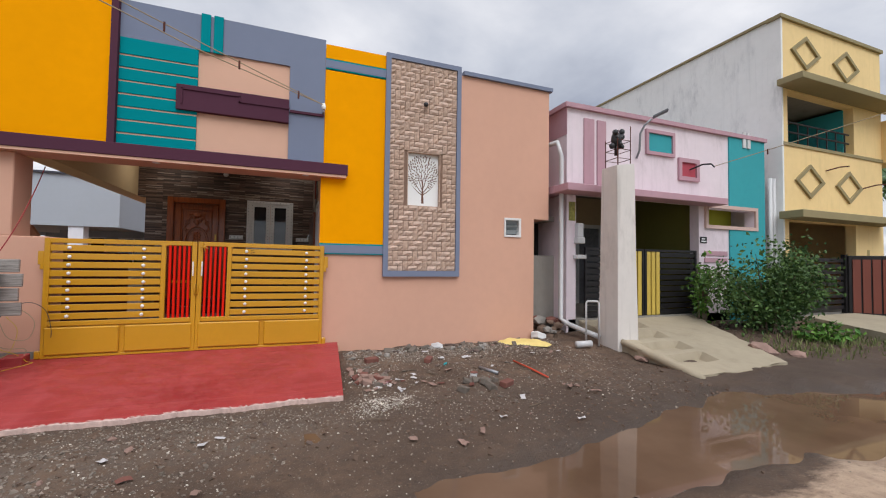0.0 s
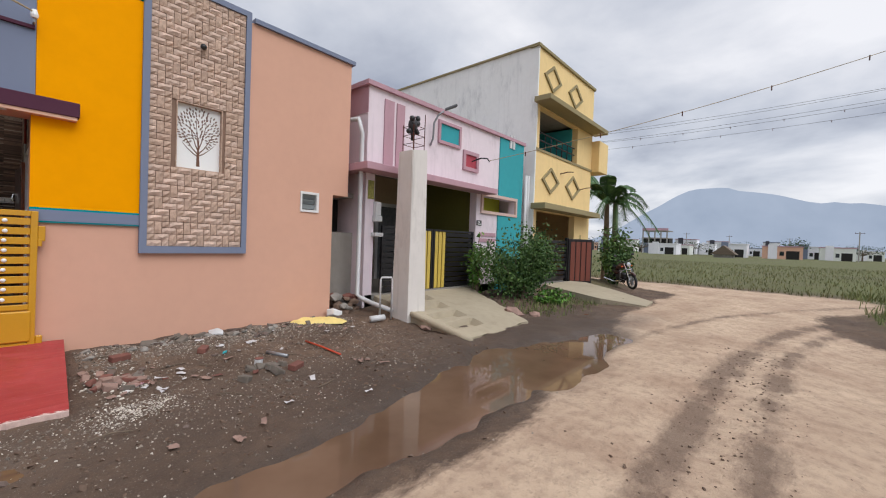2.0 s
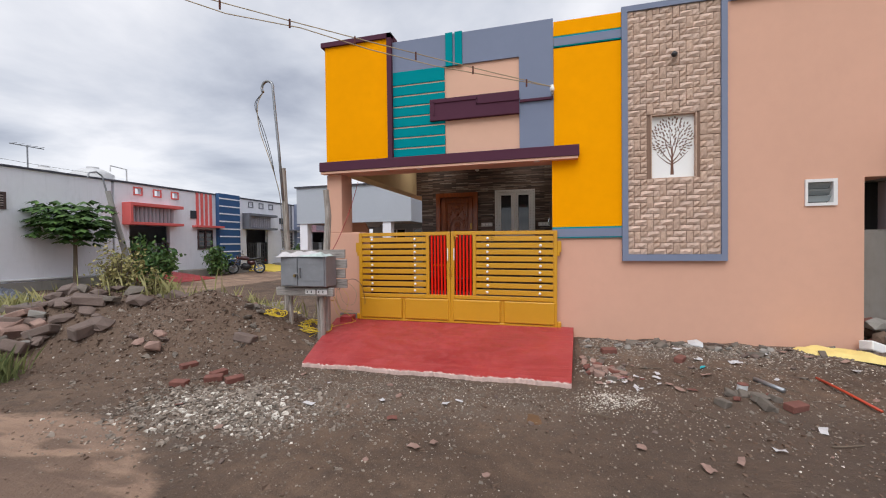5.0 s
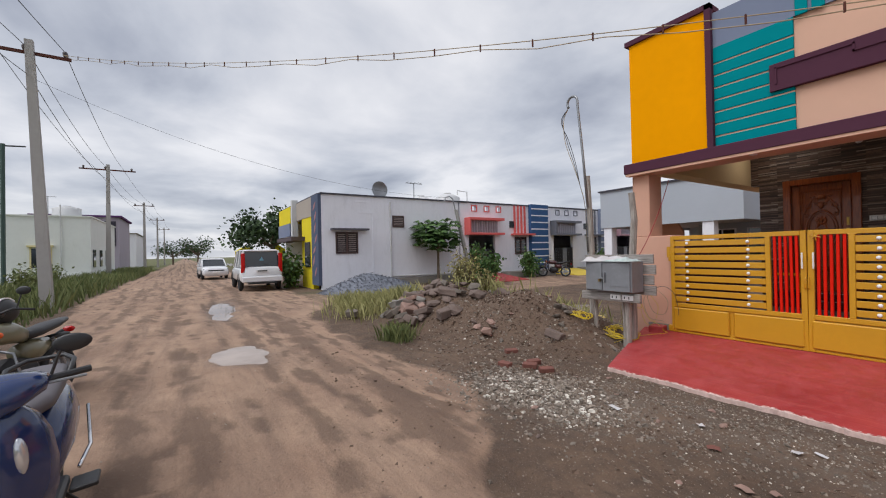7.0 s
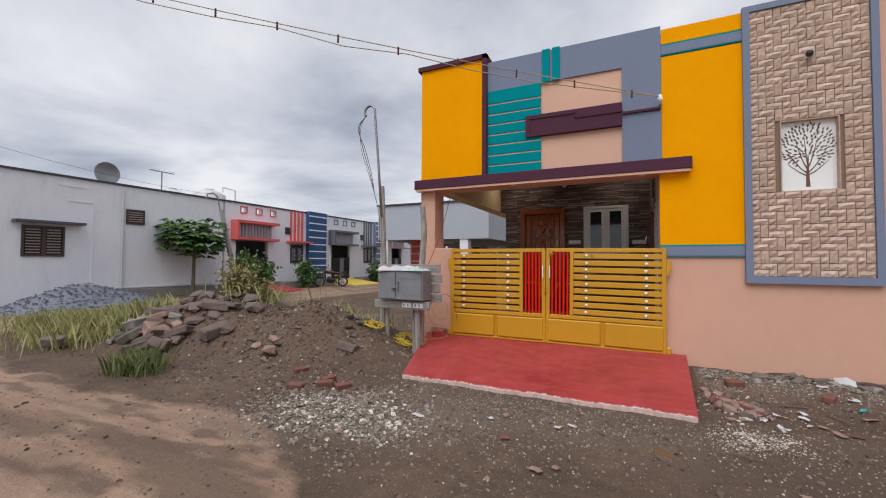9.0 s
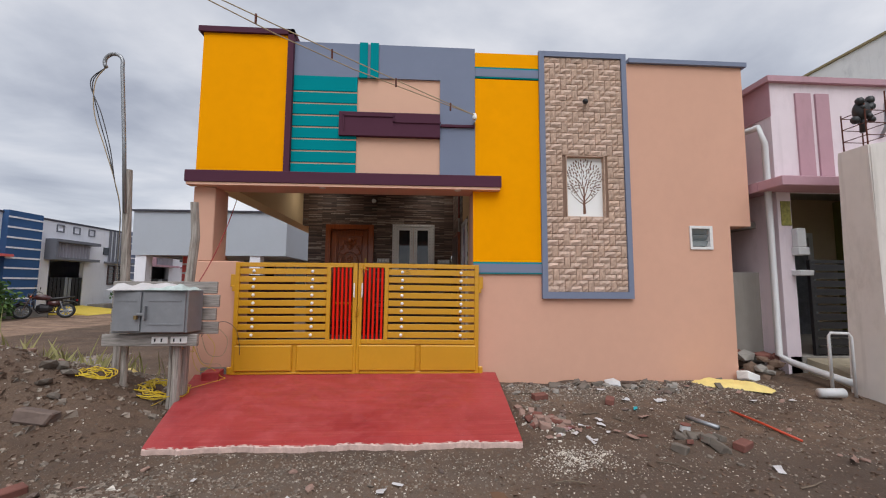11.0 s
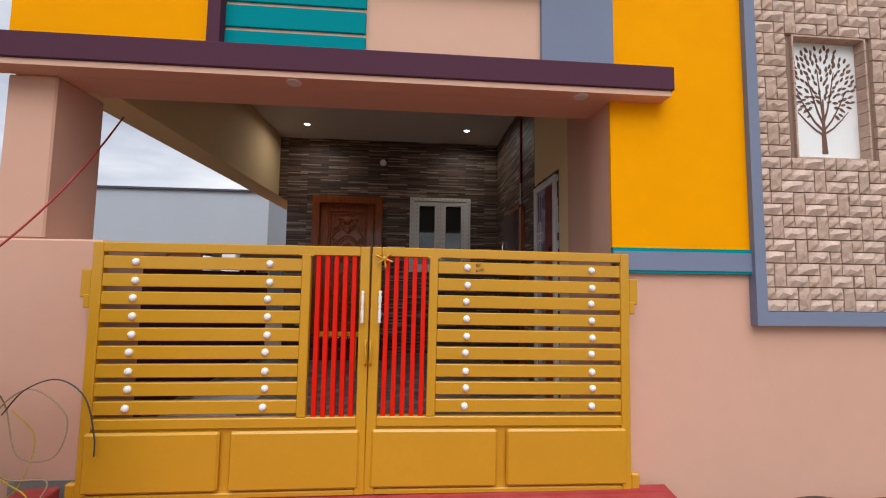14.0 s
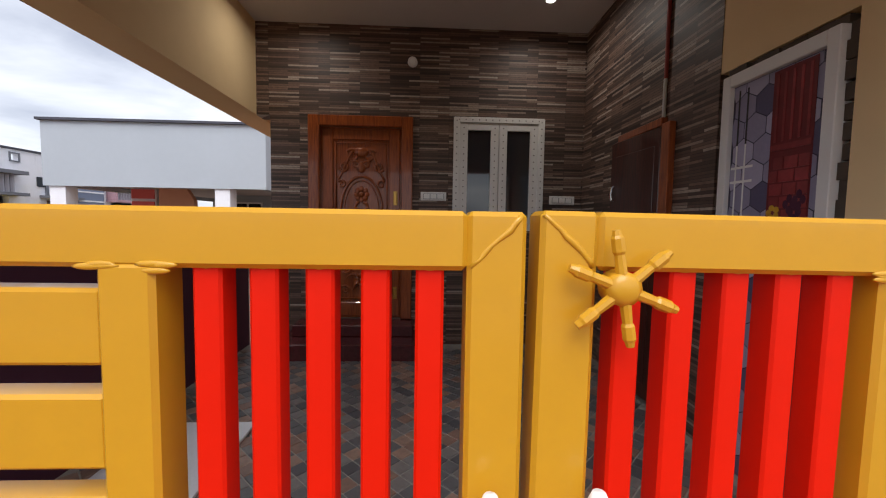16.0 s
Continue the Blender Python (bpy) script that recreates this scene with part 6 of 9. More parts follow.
def lane_house(y0, acc, band, label, rampm, ramplabel):
    """A white row house that faces the lane: canopy with ribbed sheet, three square holes, striped bay, banded pier."""
    h = thing("house", label, "house", "houses on the side lane")
    L = 6.75
    bm = bmesh.new()
    for a in (box,):
        a(bm, LX - 0.2, LX, y0, y0 + 0.6, -0.2, 4.3)
    for q in ((y0 + 0.6, y0 + 2.5, 2.5, 3.88), (y0 + 2.5, y0 + L, -0.2, 3.88), (y0 + 0.6, y0 + L, 4.14, 4.3)):
        box(bm, LX - 0.2, LX, q[0], q[1], q[2], q[3])
    ys = [y0 + 0.6, y0 + 0.85, y0 + 1.15, y0 + 1.75, y0 + 2.05, y0 + 2.65, y0 + 2.95, y0 + L]
    for a, b in zip(ys[0::2], ys[1::2]):
        box(bm, LX - 0.2, LX, a, b, 3.88, 4.14)
    part("wall", bm, WHITE, h, "white lane-side wall")
    part("wall", B((LX - 7, LX - 0.2, y0, y0 + 0.15, -0.2, 4.3), (LX - 7, LX - 0.2, y0 + L - 0.15, y0 + L, -0.2, 4.3), (LX - 3.2, LX - 3, y0 + 0.15, y0 + L - 0.15, -0.2, 3.4)), WHITE, h)
    part("roof", B((LX - 7, LX - 0.2, y0 + 0.15, y0 + L - 0.15, 3.4, 3.55)), CEMENT, h)
    part("coping", B((LX - 0.25, LX + 0.05, y0 - 0.02, y0 + L + 0.02, 4.3, 4.38)), bpy.data.materials["dark_roof_edge"], h)
    for a in (y0 + 0.85, y0 + 1.75, y0 + 2.65):
        part("hole_frame", B((LX, LX + 0.04, a - 0.05, a, 3.83, 4.19), (LX, LX + 0.04, a + 0.3, a + 0.35, 3.83, 4.19), (LX, LX + 0.04, a, a + 0.3, 3.83, 3.88), (LX, LX + 0.04, a, a + 0.3, 4.14, 4.19)), acc, h)
    part("canopy", B((LX, LX + 0.5, y0 + 0.3, y0 + 2.85, 2.5, 2.62), (LX, LX + 0.5, y0 + 0.3, y0 + 2.85, 3.32, 3.46), (LX, LX + 0.5, y0 + 0.3, y0 + 0.42, 2.62, 3.32), bev=0.01), acc, h, "projecting canopy frame")
    for k in range(12):
        part("sheet_rib", tube(bmesh.new(), [(LX + 0.12, y0 + 0.5 + k * 0.185, 2.62), (LX + 0.12, y0 + 0.5 + k * 0.185, 3.32)], 0.075, 6), SHEET, h)
    # gate in the opening
    for k in range(9):
        part("gate_bar", B((LX + 0.0, LX + 0.04, y0 + 0.65 + k * 0.2, y0 + 0.80 + k * 0.2, 0.3, 1.7)), IRON if k not in (4, 5) else STEEL, h)
    part("window", B((LX, LX + 0.04, y0 + 3.65, y0 + 4.1, 2.95, 3.35)), GLASS, h)
    part("ledge", B((LX, LX + 0.4, y0 + 3.75, y0 + 5.45, 2.5, 2.6)), acc, h)
    shutter_window(h, LX, y0 + 4.05, y0 + 5.0, 1.35, 2.4, 4)
    for k in range(4):
        part("stripe", B((LX, LX + 0.06, y0 + 4.0 + k * 0.28, y0 + 4.12 + k * 0.28, 2.6, 4.3)), acc, h)
    part("pier", B((LX, LX + 0.25, y0 + 5.25, y0 + L, 0.4, 4.42)), band, h, "banded pier")
    for k in range(9):
        part("pier_band", B((LX + 0.25, LX + 0.27, y0 + 5.25, y0 + L, 0.75 + k * 0.42, 0.82 + k * 0.42)), WHITE, h)
    part("plinth", B((LX, LX + 0.8, y0 + 2.9, y0 + L, -0.2, 0.35)), CEMENT, h)
    bm = bmesh.new()
    prism(bm, [(LX, y0 + 0.5), (LX, y0 + 2.6), (LX + 2.3, y0 + 2.9), (LX + 2.3, y0 + 0.1)], "z", -0.4, 0.0)
    for v in bm.verts:
        if v.co.z > -0.2:
            v.co.z = 0.32 if v.co.x < LX + 0.1 else 0.0
    single("ramp", bm, rampm, ramplabel, "ramp", "ramps on the side lane")
    return h


SHEET = surf("ribbed_sheet", lin(176, 172, 180), 0.5, 0.1)
lane_house(13.25, CORAL, NAVY, "white row house with coral canopy and blue banded pier", REDOX, "faded red cement ramp by the lane")
lane_house(20.15, surf("grey_trim", lin(112, 114, 122), 0.8), GREY, "white row house with grey canopy and striped bay", surf("yellow_ramp_paint", lin(214, 186, 74), 0.8, 0.1), "yellow cement ramp by the lane")
lane_house(27.05, ROSE, NAVY, "white row house with rose trim farther along the lane", CEMENT, "grey cement ramp by the lane")

# grey house behind, seen through the porch
grey = thing("house", "pale grey house with an open carport on white columns", "house")
part("parapet", B((-12.3, -6.1, 18.4, 18.65, 2.6, 4.42), (-12.3, -12.05, 18.65, 30, 2.6, 4.42), (-6.35, -6.1, 18.65, 30, 2.6, 4.42)), PALEGREY, grey, "pale grey parapet")
part("coping", B((-12.38, -6.02, 18.32, 18.7, 4.42, 4.49), (-12.38, -12.0, 18.7, 30, 4.42, 4.49), (-6.4, -6.02, 18.7, 30, 4.42, 4.49)), bpy.data.materials["dark_roof_edge"], grey)
part("slab", B((-12.05, -6.35, 18.65, 30, 2.75, 2.9)), CEIL, grey)
for x, y in ((-11.95, 18.5), (-7.37, 18.5), (-11.95, 24)):
    part("column", B((x - 0.215, x + 0.215, y - 0.05, y + 0.35, -0.2, 2.6)), WHITE, grey)
part("wall", B((-10.2, -6.1, 24, 24.2, -0.2, 2.75), (-12.1, -10.2, 27, 27.2, -0.2, 2.75), (-6.3, -6.1, 22.5, 24, -0.2, 2.75)), PALEGREY, grey)
for x in (-9.6, -7.9):
    w = part("window", B((x, x + 1.1, 23.95, 24.0, 1.1, 2.4)), GLASS, grey)
    part("window_frame", B((x - 0.06, x, 23.92, 24.0, 1.04, 2.46), (x + 1.1, x + 1.16, 23.92, 24.0, 1.04, 2.46), (x, x + 1.1, 23.92, 24.0, 2.4, 2.46), (x + 0.52, x + 0.58, 23.92, 23.95, 1.1, 2.4)), WHITE, w)
for k in range(6):
    part("stripe_panel", B((-11.7, -10.95, 20.94, 21.0, 0.3 + 0.42 * k, 0.62 + 0.42 * k)), CORAL, grey, "coral banded pier")
part("pier", B((-11.75, -10.9, 21.0, 21.3, -0.2, 2.75)), WHITE, grey)
part("stair_wall", prism(bmesh.new(), [(-10.75, -0.2), (-9.55, -0.2), (-9.55, 2.35), (-9.8, 2.75), (-10.75, 2.75)], "y", 20.9, 21.1), plaster("apricot_paint", lin(214, 158, 130), 0.05), grey, "apricot stair wall with a cut corner")

# ---------------- houses across the road ----------------
mint = thing("house", "pale mint flat-roofed house across the road", "house")
part("wall", B((-53, -40.5, -15, -5.6, -0.2, 4.9)), MINT, mint)
part("coping", B((-53.1, -40.4, -15.1, -5.5, 4.9, 5.0)), MINT, mint)
part("window", B((-40.5, -40.44, -8.9, -7.9, 1.1, 2.5)), GLASS, mint)
part("window_frame", B((-40.5, -40.42, -9.0, -8.9, 1.0, 2.6), (-40.5, -40.42, -7.9, -7.8, 1.0, 2.6), (-40.5, -40.2, -9.1, -7.7, 2.6, 2.75)), plaster("cream_trim", lin(222, 210, 160), 0.05), mint)
part("window", B((-40.5, -40.44, -12.0, -11.3, 3.2, 3.9)), WINB, mint)
for k in range(3):
    part("window", B((-42.2 - k * 3, -41.2 - k * 3, -5.6, -5.54, 1.0, 2.4)), GLASS, mint)
part("ladder", tube(bmesh.new(), [(-40.4, -7.3, 0.3), (-40.4, -7.3, 5.8)], 0.04, 6), PVC, mint)
part("plinth", B((-53, -40.3, -15, -5.4, -0.2, 0.5)), WHITE, mint)
tank(-43, -7.4, 4.9, 0.9, 1.0)
aerial(-41.5, -8.2, 4.9, 1.6)
shed = thing("roof_shelter", "dark sheet-metal rooftop shelter on posts", "shelter")
part("sheet", box(bmesh.new(), -3, 3, -2.2, 2.2, -0.05, 0.05, m=pose(-45, -14.2, 8.0, 30, 0, 0)), surf("dark_sheet", lin(74, 72, 80), 0.6), shed)
part("post", tube(bmesh.new(), [(-43, -12.5, 4.9), (-43, -12.5, 7.0)], 0.06, 6), IRON, shed)
part("post", B((-46, -43.5, -16.2, -15.2, 0, 9.0)), bpy.data.materials["dark_sheet"], shed)
purp = thing("house", "two-storey grey and purple house across the road", "house")
part("wall", B((-74, -63, -14, -6.3, -0.2, 6.8)), plaster("lilac_grey", lin(176, 168, 180), 0.04), purp)
part("panel", B((-63, -62.9, -10.5, -6.6, 3.2, 6.3)), surf("dark_cladding", lin(58, 54, 66), 0.6), purp)
part("roof", B((-74.3, -62.6, -14.3, -6.0, 6.8, 7.0)), PURPLE, purp)
for k in range(3):
    part("stripe", B((-63, -62.85, -10.2 + k * 1.3, -9.7 + k * 1.3, 0.1, 2.6)), PURPLE, purp)
far = thing("house", "distant white flat-roofed house across the road", "house")
part("wall", B((-108, -92, -16, -7, -0.2, 6.2)), WHITE, far)
part("roof", B((-108.2, -91.8, -16.2, -6.8, 6.2, 6.4)), CEMENT, far)
for x, y, s in ((-86, 10.5, 3.4), (-82, 15.5, 3.0)):
    hut = thing("hut", "small yellow hut with a pitched roof", "hut", "yellow huts")
    part("wall", B((x - s / 2, x + s / 2, y - s / 2, y + s / 2, -0.2, 2.6)), LEMON, hut)
    part("roof", prism(bmesh.new(), [(y - s / 2 - 0.2, 2.55), (y + s / 2 + 0.2, 2.55), (y, 3.7)], "x", x - s / 2 - 0.2, x + s / 2 + 0.2), LEMON, hut)

# ---------------- poles and wires ----------------
def power_pole(x, y, h, lean=0.0, arm=1.1):
    p = thing("power_pole", "grey concrete power pole with steel cross arm", "power pole", "power poles")
    base = Vector((x, y, gz(x, y) - 0.2)); top = Vector((x + lean, y + lean * 0.7, h))
    bm = bmesh.new()
    rows = []
    for f, (a, b) in ((0, (0.17, 0.13)), (1, (0.11, 0.085))):
        o = base.lerp(top, f)
        rows.append([bm.verts.new(o + Vector((sx * b, sy * a, 0))) for sx, sy in ((-1, -1), (1, -1), (1, 1), (-1, 1))])
    for k in range(4):
        bm.faces.new((rows[0][k], rows[0][(k + 1) % 4], rows[1][(k + 1) % 4], rows[1][k]))
    bm.faces.new(rows[1])
    part("shaft", bm, CONCRETE, p)
    z = h - 0.45
    a = part("cross_arm", B((top.x - 0.04, top.x + 0.04, top.y - arm, top.y + arm, z - 0.05, z + 0.05)), RUST, p)
    for k, dy in enumerate((-0.85, -0.1, 0.85)):
        part("insulator", tube(bmesh.new(), [(top.x, top.y + dy * arm, z + 0.05), (top.x, top.y + dy * arm, z + 0.14), (top.x, top.y + dy * arm, z + 0.22), (top.x, top.y + dy * arm, z + 0.27)], [0.04, 0.075, 0.08, 0.04], 10), surf("brown_insulator", lin(92, 84, 86), 0.4) if "brown_insulator" not in bpy.data.materials else bpy.data.materials["brown_insulator"], a)
    return top, z


poles = [(-18.27, -3.39, 9.3, -0.78), (-42.05, -4.75, 9.4, 0.1), (-64.8, -3.9, 9.0, 0), (-88, -3.6, 9.0, 0), (-116, -3.6, 9.0, 0), (15.5, -6.6, 9.0, 0.0), (26.0, -7.5, 9.6, 0.0), (23.5, 13.0, 8.6, 0.0)]
tops = [power_pole(x, y, h, ln, 1.8 if -50 < x < -40 else 1.1) for x, y, h, ln in poles]


def wire(name, label, a, b, sag, r, material, spreaders=0, extra=0):
    w = thing(name, label, "wire", "overhead wires")
    pts = wire_pts(a, b, sag)
    part("strand", tube(bmesh.new(), pts, r, 5), material, w)
    for k in range(extra):
        off = Vector((0, 0, -0.10 * (k + 1)))
        p2 = [p + off * (0.25 + 1.0 * abs(math.sin(i * 1.9 + k))) * (0 if i in (0, len(pts) - 1) else 1) for i, p in enumerate(pts)]
        part("strand", tube(bmesh.new(), p2, r, 5), material, w)
    for k in range(spreaders):
        f = (k + 0.5) / spreaders * (len(pts) - 1)
        i = int(f)
        p = pts[i].lerp(pts[i + 1], f - i)
        part("spacer", tube(bmesh.new(), [p + Vector((0, 0, 0.02)), p - Vector((0, 0, 0.09))], 0.013, 6), RUST, w)
    return w


chain = [tops[5], tops[0], tops[1], tops[2], tops[3], tops[4]]
for (ta, za), (tb, zb) in zip(chain, chain[1:]):
    for dy in (-0.93, -0.11, 0.93):
        wire("power_line", "bare overhead power line between poles", (ta.x, ta.y + dy, za + 0.25), (tb.x, tb.y + dy, zb + 0.25), 0.45, 0.012, WIREM)
    wire("power_line", "lower overhead power line between poles", (ta.x, ta.y, za - 0.8), (tb.x, tb.y, zb - 0.8), 0.6, 0.012, WIREM)
wire("service_wire", "twisted pale service wire running to the new house", (tops[0][0].x + 0.1, tops[0][0].y + 0.9, tops[0][1] + 0.1), (0.26, FY - 0.14, 3.9), 0.5, 0.007, WIREL, 26, 1)
wire("service_wire", "service wire running to the pink house", (15.5, -6.0, 8.2), (8.6, NY - 0.32, 3.72), 0.35, 0.008, WIREL, 8)
wire("service_wire", "service wire running to the corner house", (tops[0][0].x, tops[0][0].y, 8.0), (-16.2, 11.9, 4.3), 0.9, 0.005, WIREM)
for k in range(5):
    ya = -0.93 + 0.4 * k
    wire("power_line", "overhead power lines crossing above the field", (tops[6][0].x, tops[6][0].y + ya, tops[6][1] + 0.2 - 0.55 * (k % 3)), (tops[7][0].x, tops[7][0].y + ya, tops[7][1] + 0.2 - 0.5 * (k % 3)), 0.25 + 0.15 * (k % 2), 0.007, WIREM, 10 if k in (1, 2) else 0)
lp = thing("lamp_pole", "dark green slim lamp post across the road", "lamp post")
part("mast", tube(bmesh.new(), [(-27.2, -6.8, 0), (-27.3, -6.8, 7.3)], 0.09, 8), surf("green_post", lin(62, 84, 78), 0.6), lp)
part("arm", tube(bmesh.new(), [(-27.3, -6.8, 7.2), (-27.3, -6.0, 7.25)], 0.04, 6), IRON, lp)
sp = thing("wooden_pole", "leaning weathered pole with a hooked pipe at the lane", "pole")
part("mast", tube(bmesh.new(), [(-15.9, 12.8, 0), (-16.2, 12.1, 3.7)], [0.11, 0.09], 8), CONCRETE, sp)
part("hook", tube(bmesh.new(), [(-16.2, 12.1, 3.5), (-16.25, 11.95, 4.25), (-16.25, 11.75, 4.38), (-16.25, 11.5, 4.3), (-16.25, 11.45, 4.1)], 0.03, 6), STEEL, sp)


# ---------------- meter box on posts ----------------
mb = thing("meter_box", "grey tin meter box on weathered planks and posts", "meter box")
body = part("box", B((-3.80, -3.02, 5.92, 6.22, 0.91, 1.37), bev=0.008), TINBOX, mb, "grey tin cabinet")
part("door", B((-3.78, -3.50, 5.90, 5.92, 0.93, 1.35), bev=0.004), TINBOX, body)
part("door", B((-3.48, -3.04, 5.90, 5.92, 0.92, 1.35), bev=0.004), TINBOX, body)
part("rim_bar", B((-3.74, -3.54, 5.894, 5.90, 1.25, 1.262), (-3.42, -3.08, 5.894, 5.90, 1.0, 1.012), (-3.42, -3.08, 5.894, 5.90, 1.25, 1.262)), TINBOX, body)
part("hasp", B((-3.52, -3.44, 5.87, 5.90, 1.10, 1.125), (-3.45, -3.43, 5.86, 5.9, 1.05, 1.2), bev=0.003), STEEL, body)
part("padlock", tube(bmesh.new(), [(-3.53, 5.88, 1.06), (-3.53, 5.88, 1.10)], 0.02, 8), surf("old_brass", lin(150, 130, 90), 0.4, metal=0.8), body)
for k in range(4):
    part("plank", B((-4.06, -2.86 - 0.03 * (k % 2), 6.26, 6.29, 0.86 + k * 0.155, 1.0 + k * 0.155), bev=0.006), GREYWOOD, mb, "weathered plank")
part("plank", B((-3.95, -2.95, 6.0, 6.05, 0.76, 0.89), bev=0.006), GREYWOOD, mb, "weathered plank")
for x0 in (-3.42, -3.22):
    sk = part("socket_plate", B((x0, x0 + 0.17, 5.985, 6.0, 0.79, 0.865), bev=0.004), UPVC, mb, "white socket plate")
    for k in range(2):
        part("socket", B((x0 + 0.03 + k * 0.07, x0 + 0.045 + k * 0.07, 5.981, 5.986, 0.81, 0.845)), BLACKPL, sk)
for x, y, z1, r in ((-3.80, 6.15, 0.88, 0.034), (-3.22, 6.12, 0.88, 0.046), (-3.31, 6.16, 0.86, 0.022)):
    part("post", tube(bmesh.new(), [(x, y, -0.2), (x + 0.01, y, 0.4), (x, y, z1)], [r * 1.1, r, r], 8), GREYPOST, mb, "rough timber leg")
part("post", tube(bmesh.new(), [(-3.27, 6.34, -0.2), (-3.26, 6.34, 1.4), (-3.22, 6.35, 2.0), (-3.25, 6.34, 2.42)], [0.06, 0.055, 0.05, 0.045], 8), GREYPOST, mb, "crooked timber post")
tp = thing("wooden_post", "tall timber post with a hooked steel pipe carrying wires", "post")
part("post", tube(bmesh.new(), [(-4.12, 6.5, -0.2), (-4.1, 6.5, 1.5), (-4.16, 6.5, 2.85)], [0.06, 0.05, 0.045], 8), GREYPOST, tp)
part("pipe", tube(bmesh.new(), [(-4.13, 6.45, 2.3), (-4.20, 6.45, 3.2), (-4.29, 6.45, 4.15)] + [(-4.40 + 0.11 * math.cos(radians(a)), 6.45, 4.22 + 0.11 * math.sin(radians(a))) for a in range(0, 221, 20)], 0.022, 8), STEEL, tp, "hooked steel pipe", True)
for k in range(3):
    pts = curve_pts([(-4.48, 6.45, 4.16), (-4.60 - 0.03 * k, 6.45, 3.95), (-4.58 + 0.04 * k, 6.45, 3.55), (-4.42 + 0.03 * k, 6.45, 3.1), (-4.27, 6.44, 2.7), (-4.16, 6.42, 2.3), (-4.14, 6.42, 1.6), (-4.1, 6.40, 1.42)])
    part("cable", tube(bmesh.new(), pts, 0.006, 5), WIREM if k else WIREL, tp)


def sheet_heap(name, label, x0, y0, z0, L, W, H, material, seed, turn=0.0):
    """A slumped sack: a wrinkled low mound."""
    bm = bmesh.new()
    n = 14
    rows = []
    r = random.Random(seed)
    ph = [r.uniform(0, 6) for _ in range(6)]
    for i in range(n + 1):
        row = []
        for j in range(n + 1):
            u, v = i / n * 2 - 1, j / n * 2 - 1
            e = max(0.0, 1 - u ** 4) * max(0.0, 1 - v ** 4)
            w = 1 + 0.10 * math.sin(3 * v + ph[0]) + 0.08 * math.sin(5 * u + ph[1])
            z = H * e * (0.6 + 0.25 * math.sin(4 * u + ph[2]) * math.cos(3 * v + ph[3]) + 0.18 * math.sin(9 * u + 4 * v + ph[4]))
            x, y = u * L / 2 * w, v * W / 2 * w
            row.append(bm.verts.new((x * math.cos(turn) - y * math.sin(turn) + x0, x * math.sin(turn) + y * math.cos(turn) + y0, z0 + z)))
        rows.append(row)
    for i in range(n):
        for j in range(n):
            bm.faces.new((rows[i][j], rows[i + 1][j], rows[i + 1][j + 1], rows[i][j + 1]))
    return single(name, bm, material, label, "sack", smooth=True)


sheet_heap("sack", "crumpled pale sack lying on the meter box", -3.52, 6.06, 1.368, 0.74, 0.40, 0.10, SACK, 1, 0.1)
sheet_heap("sack", "pale sack with green print draped on the meter box", -3.22, 6.0, 1.370, 0.46, 0.26, 0.07, surf("green_print_sack", lin(182, 194, 190), 0.85, 0.25, 9, 60, 0.3), 2, -0.1)
sheet_heap("sack", "flattened yellow cement sack on rubble", 3.65, 6.66, gz(3.65, 6.66) - 0.01, 0.86, 0.42, 0.10, SACKY, 3, -0.5)
sheet_heap("sack", "yellow sack lying behind the meter box", -4.6, 7.0, gz(-4.6, 7.0) - 0.02, 0.7, 0.4, 0.2, SACKY, 5, 0.4)

# loose wires
def coil(name, label, cx, cy, cz, r, turns, material, seed, flat=0.5):
    rr = random.Random(seed)
    pts = []
    for i in range(turns * 14):
        a = i * 2 * math.pi / 14
        q = r * (0.55 + 0.5 * rr.random() * 0.5 + 0.35 * math.sin(i * 0.37))
        pts.append((cx + q * math.cos(a), cy + q * math.sin(a) * 0.8, cz + 0.05 + flat * r * abs(math.sin(i * 0.23)) * rr.uniform(0.5, 1)))
    return single(name, tube(bmesh.new(), pts, 0.006, 5), material, label, "wire", smooth=True)


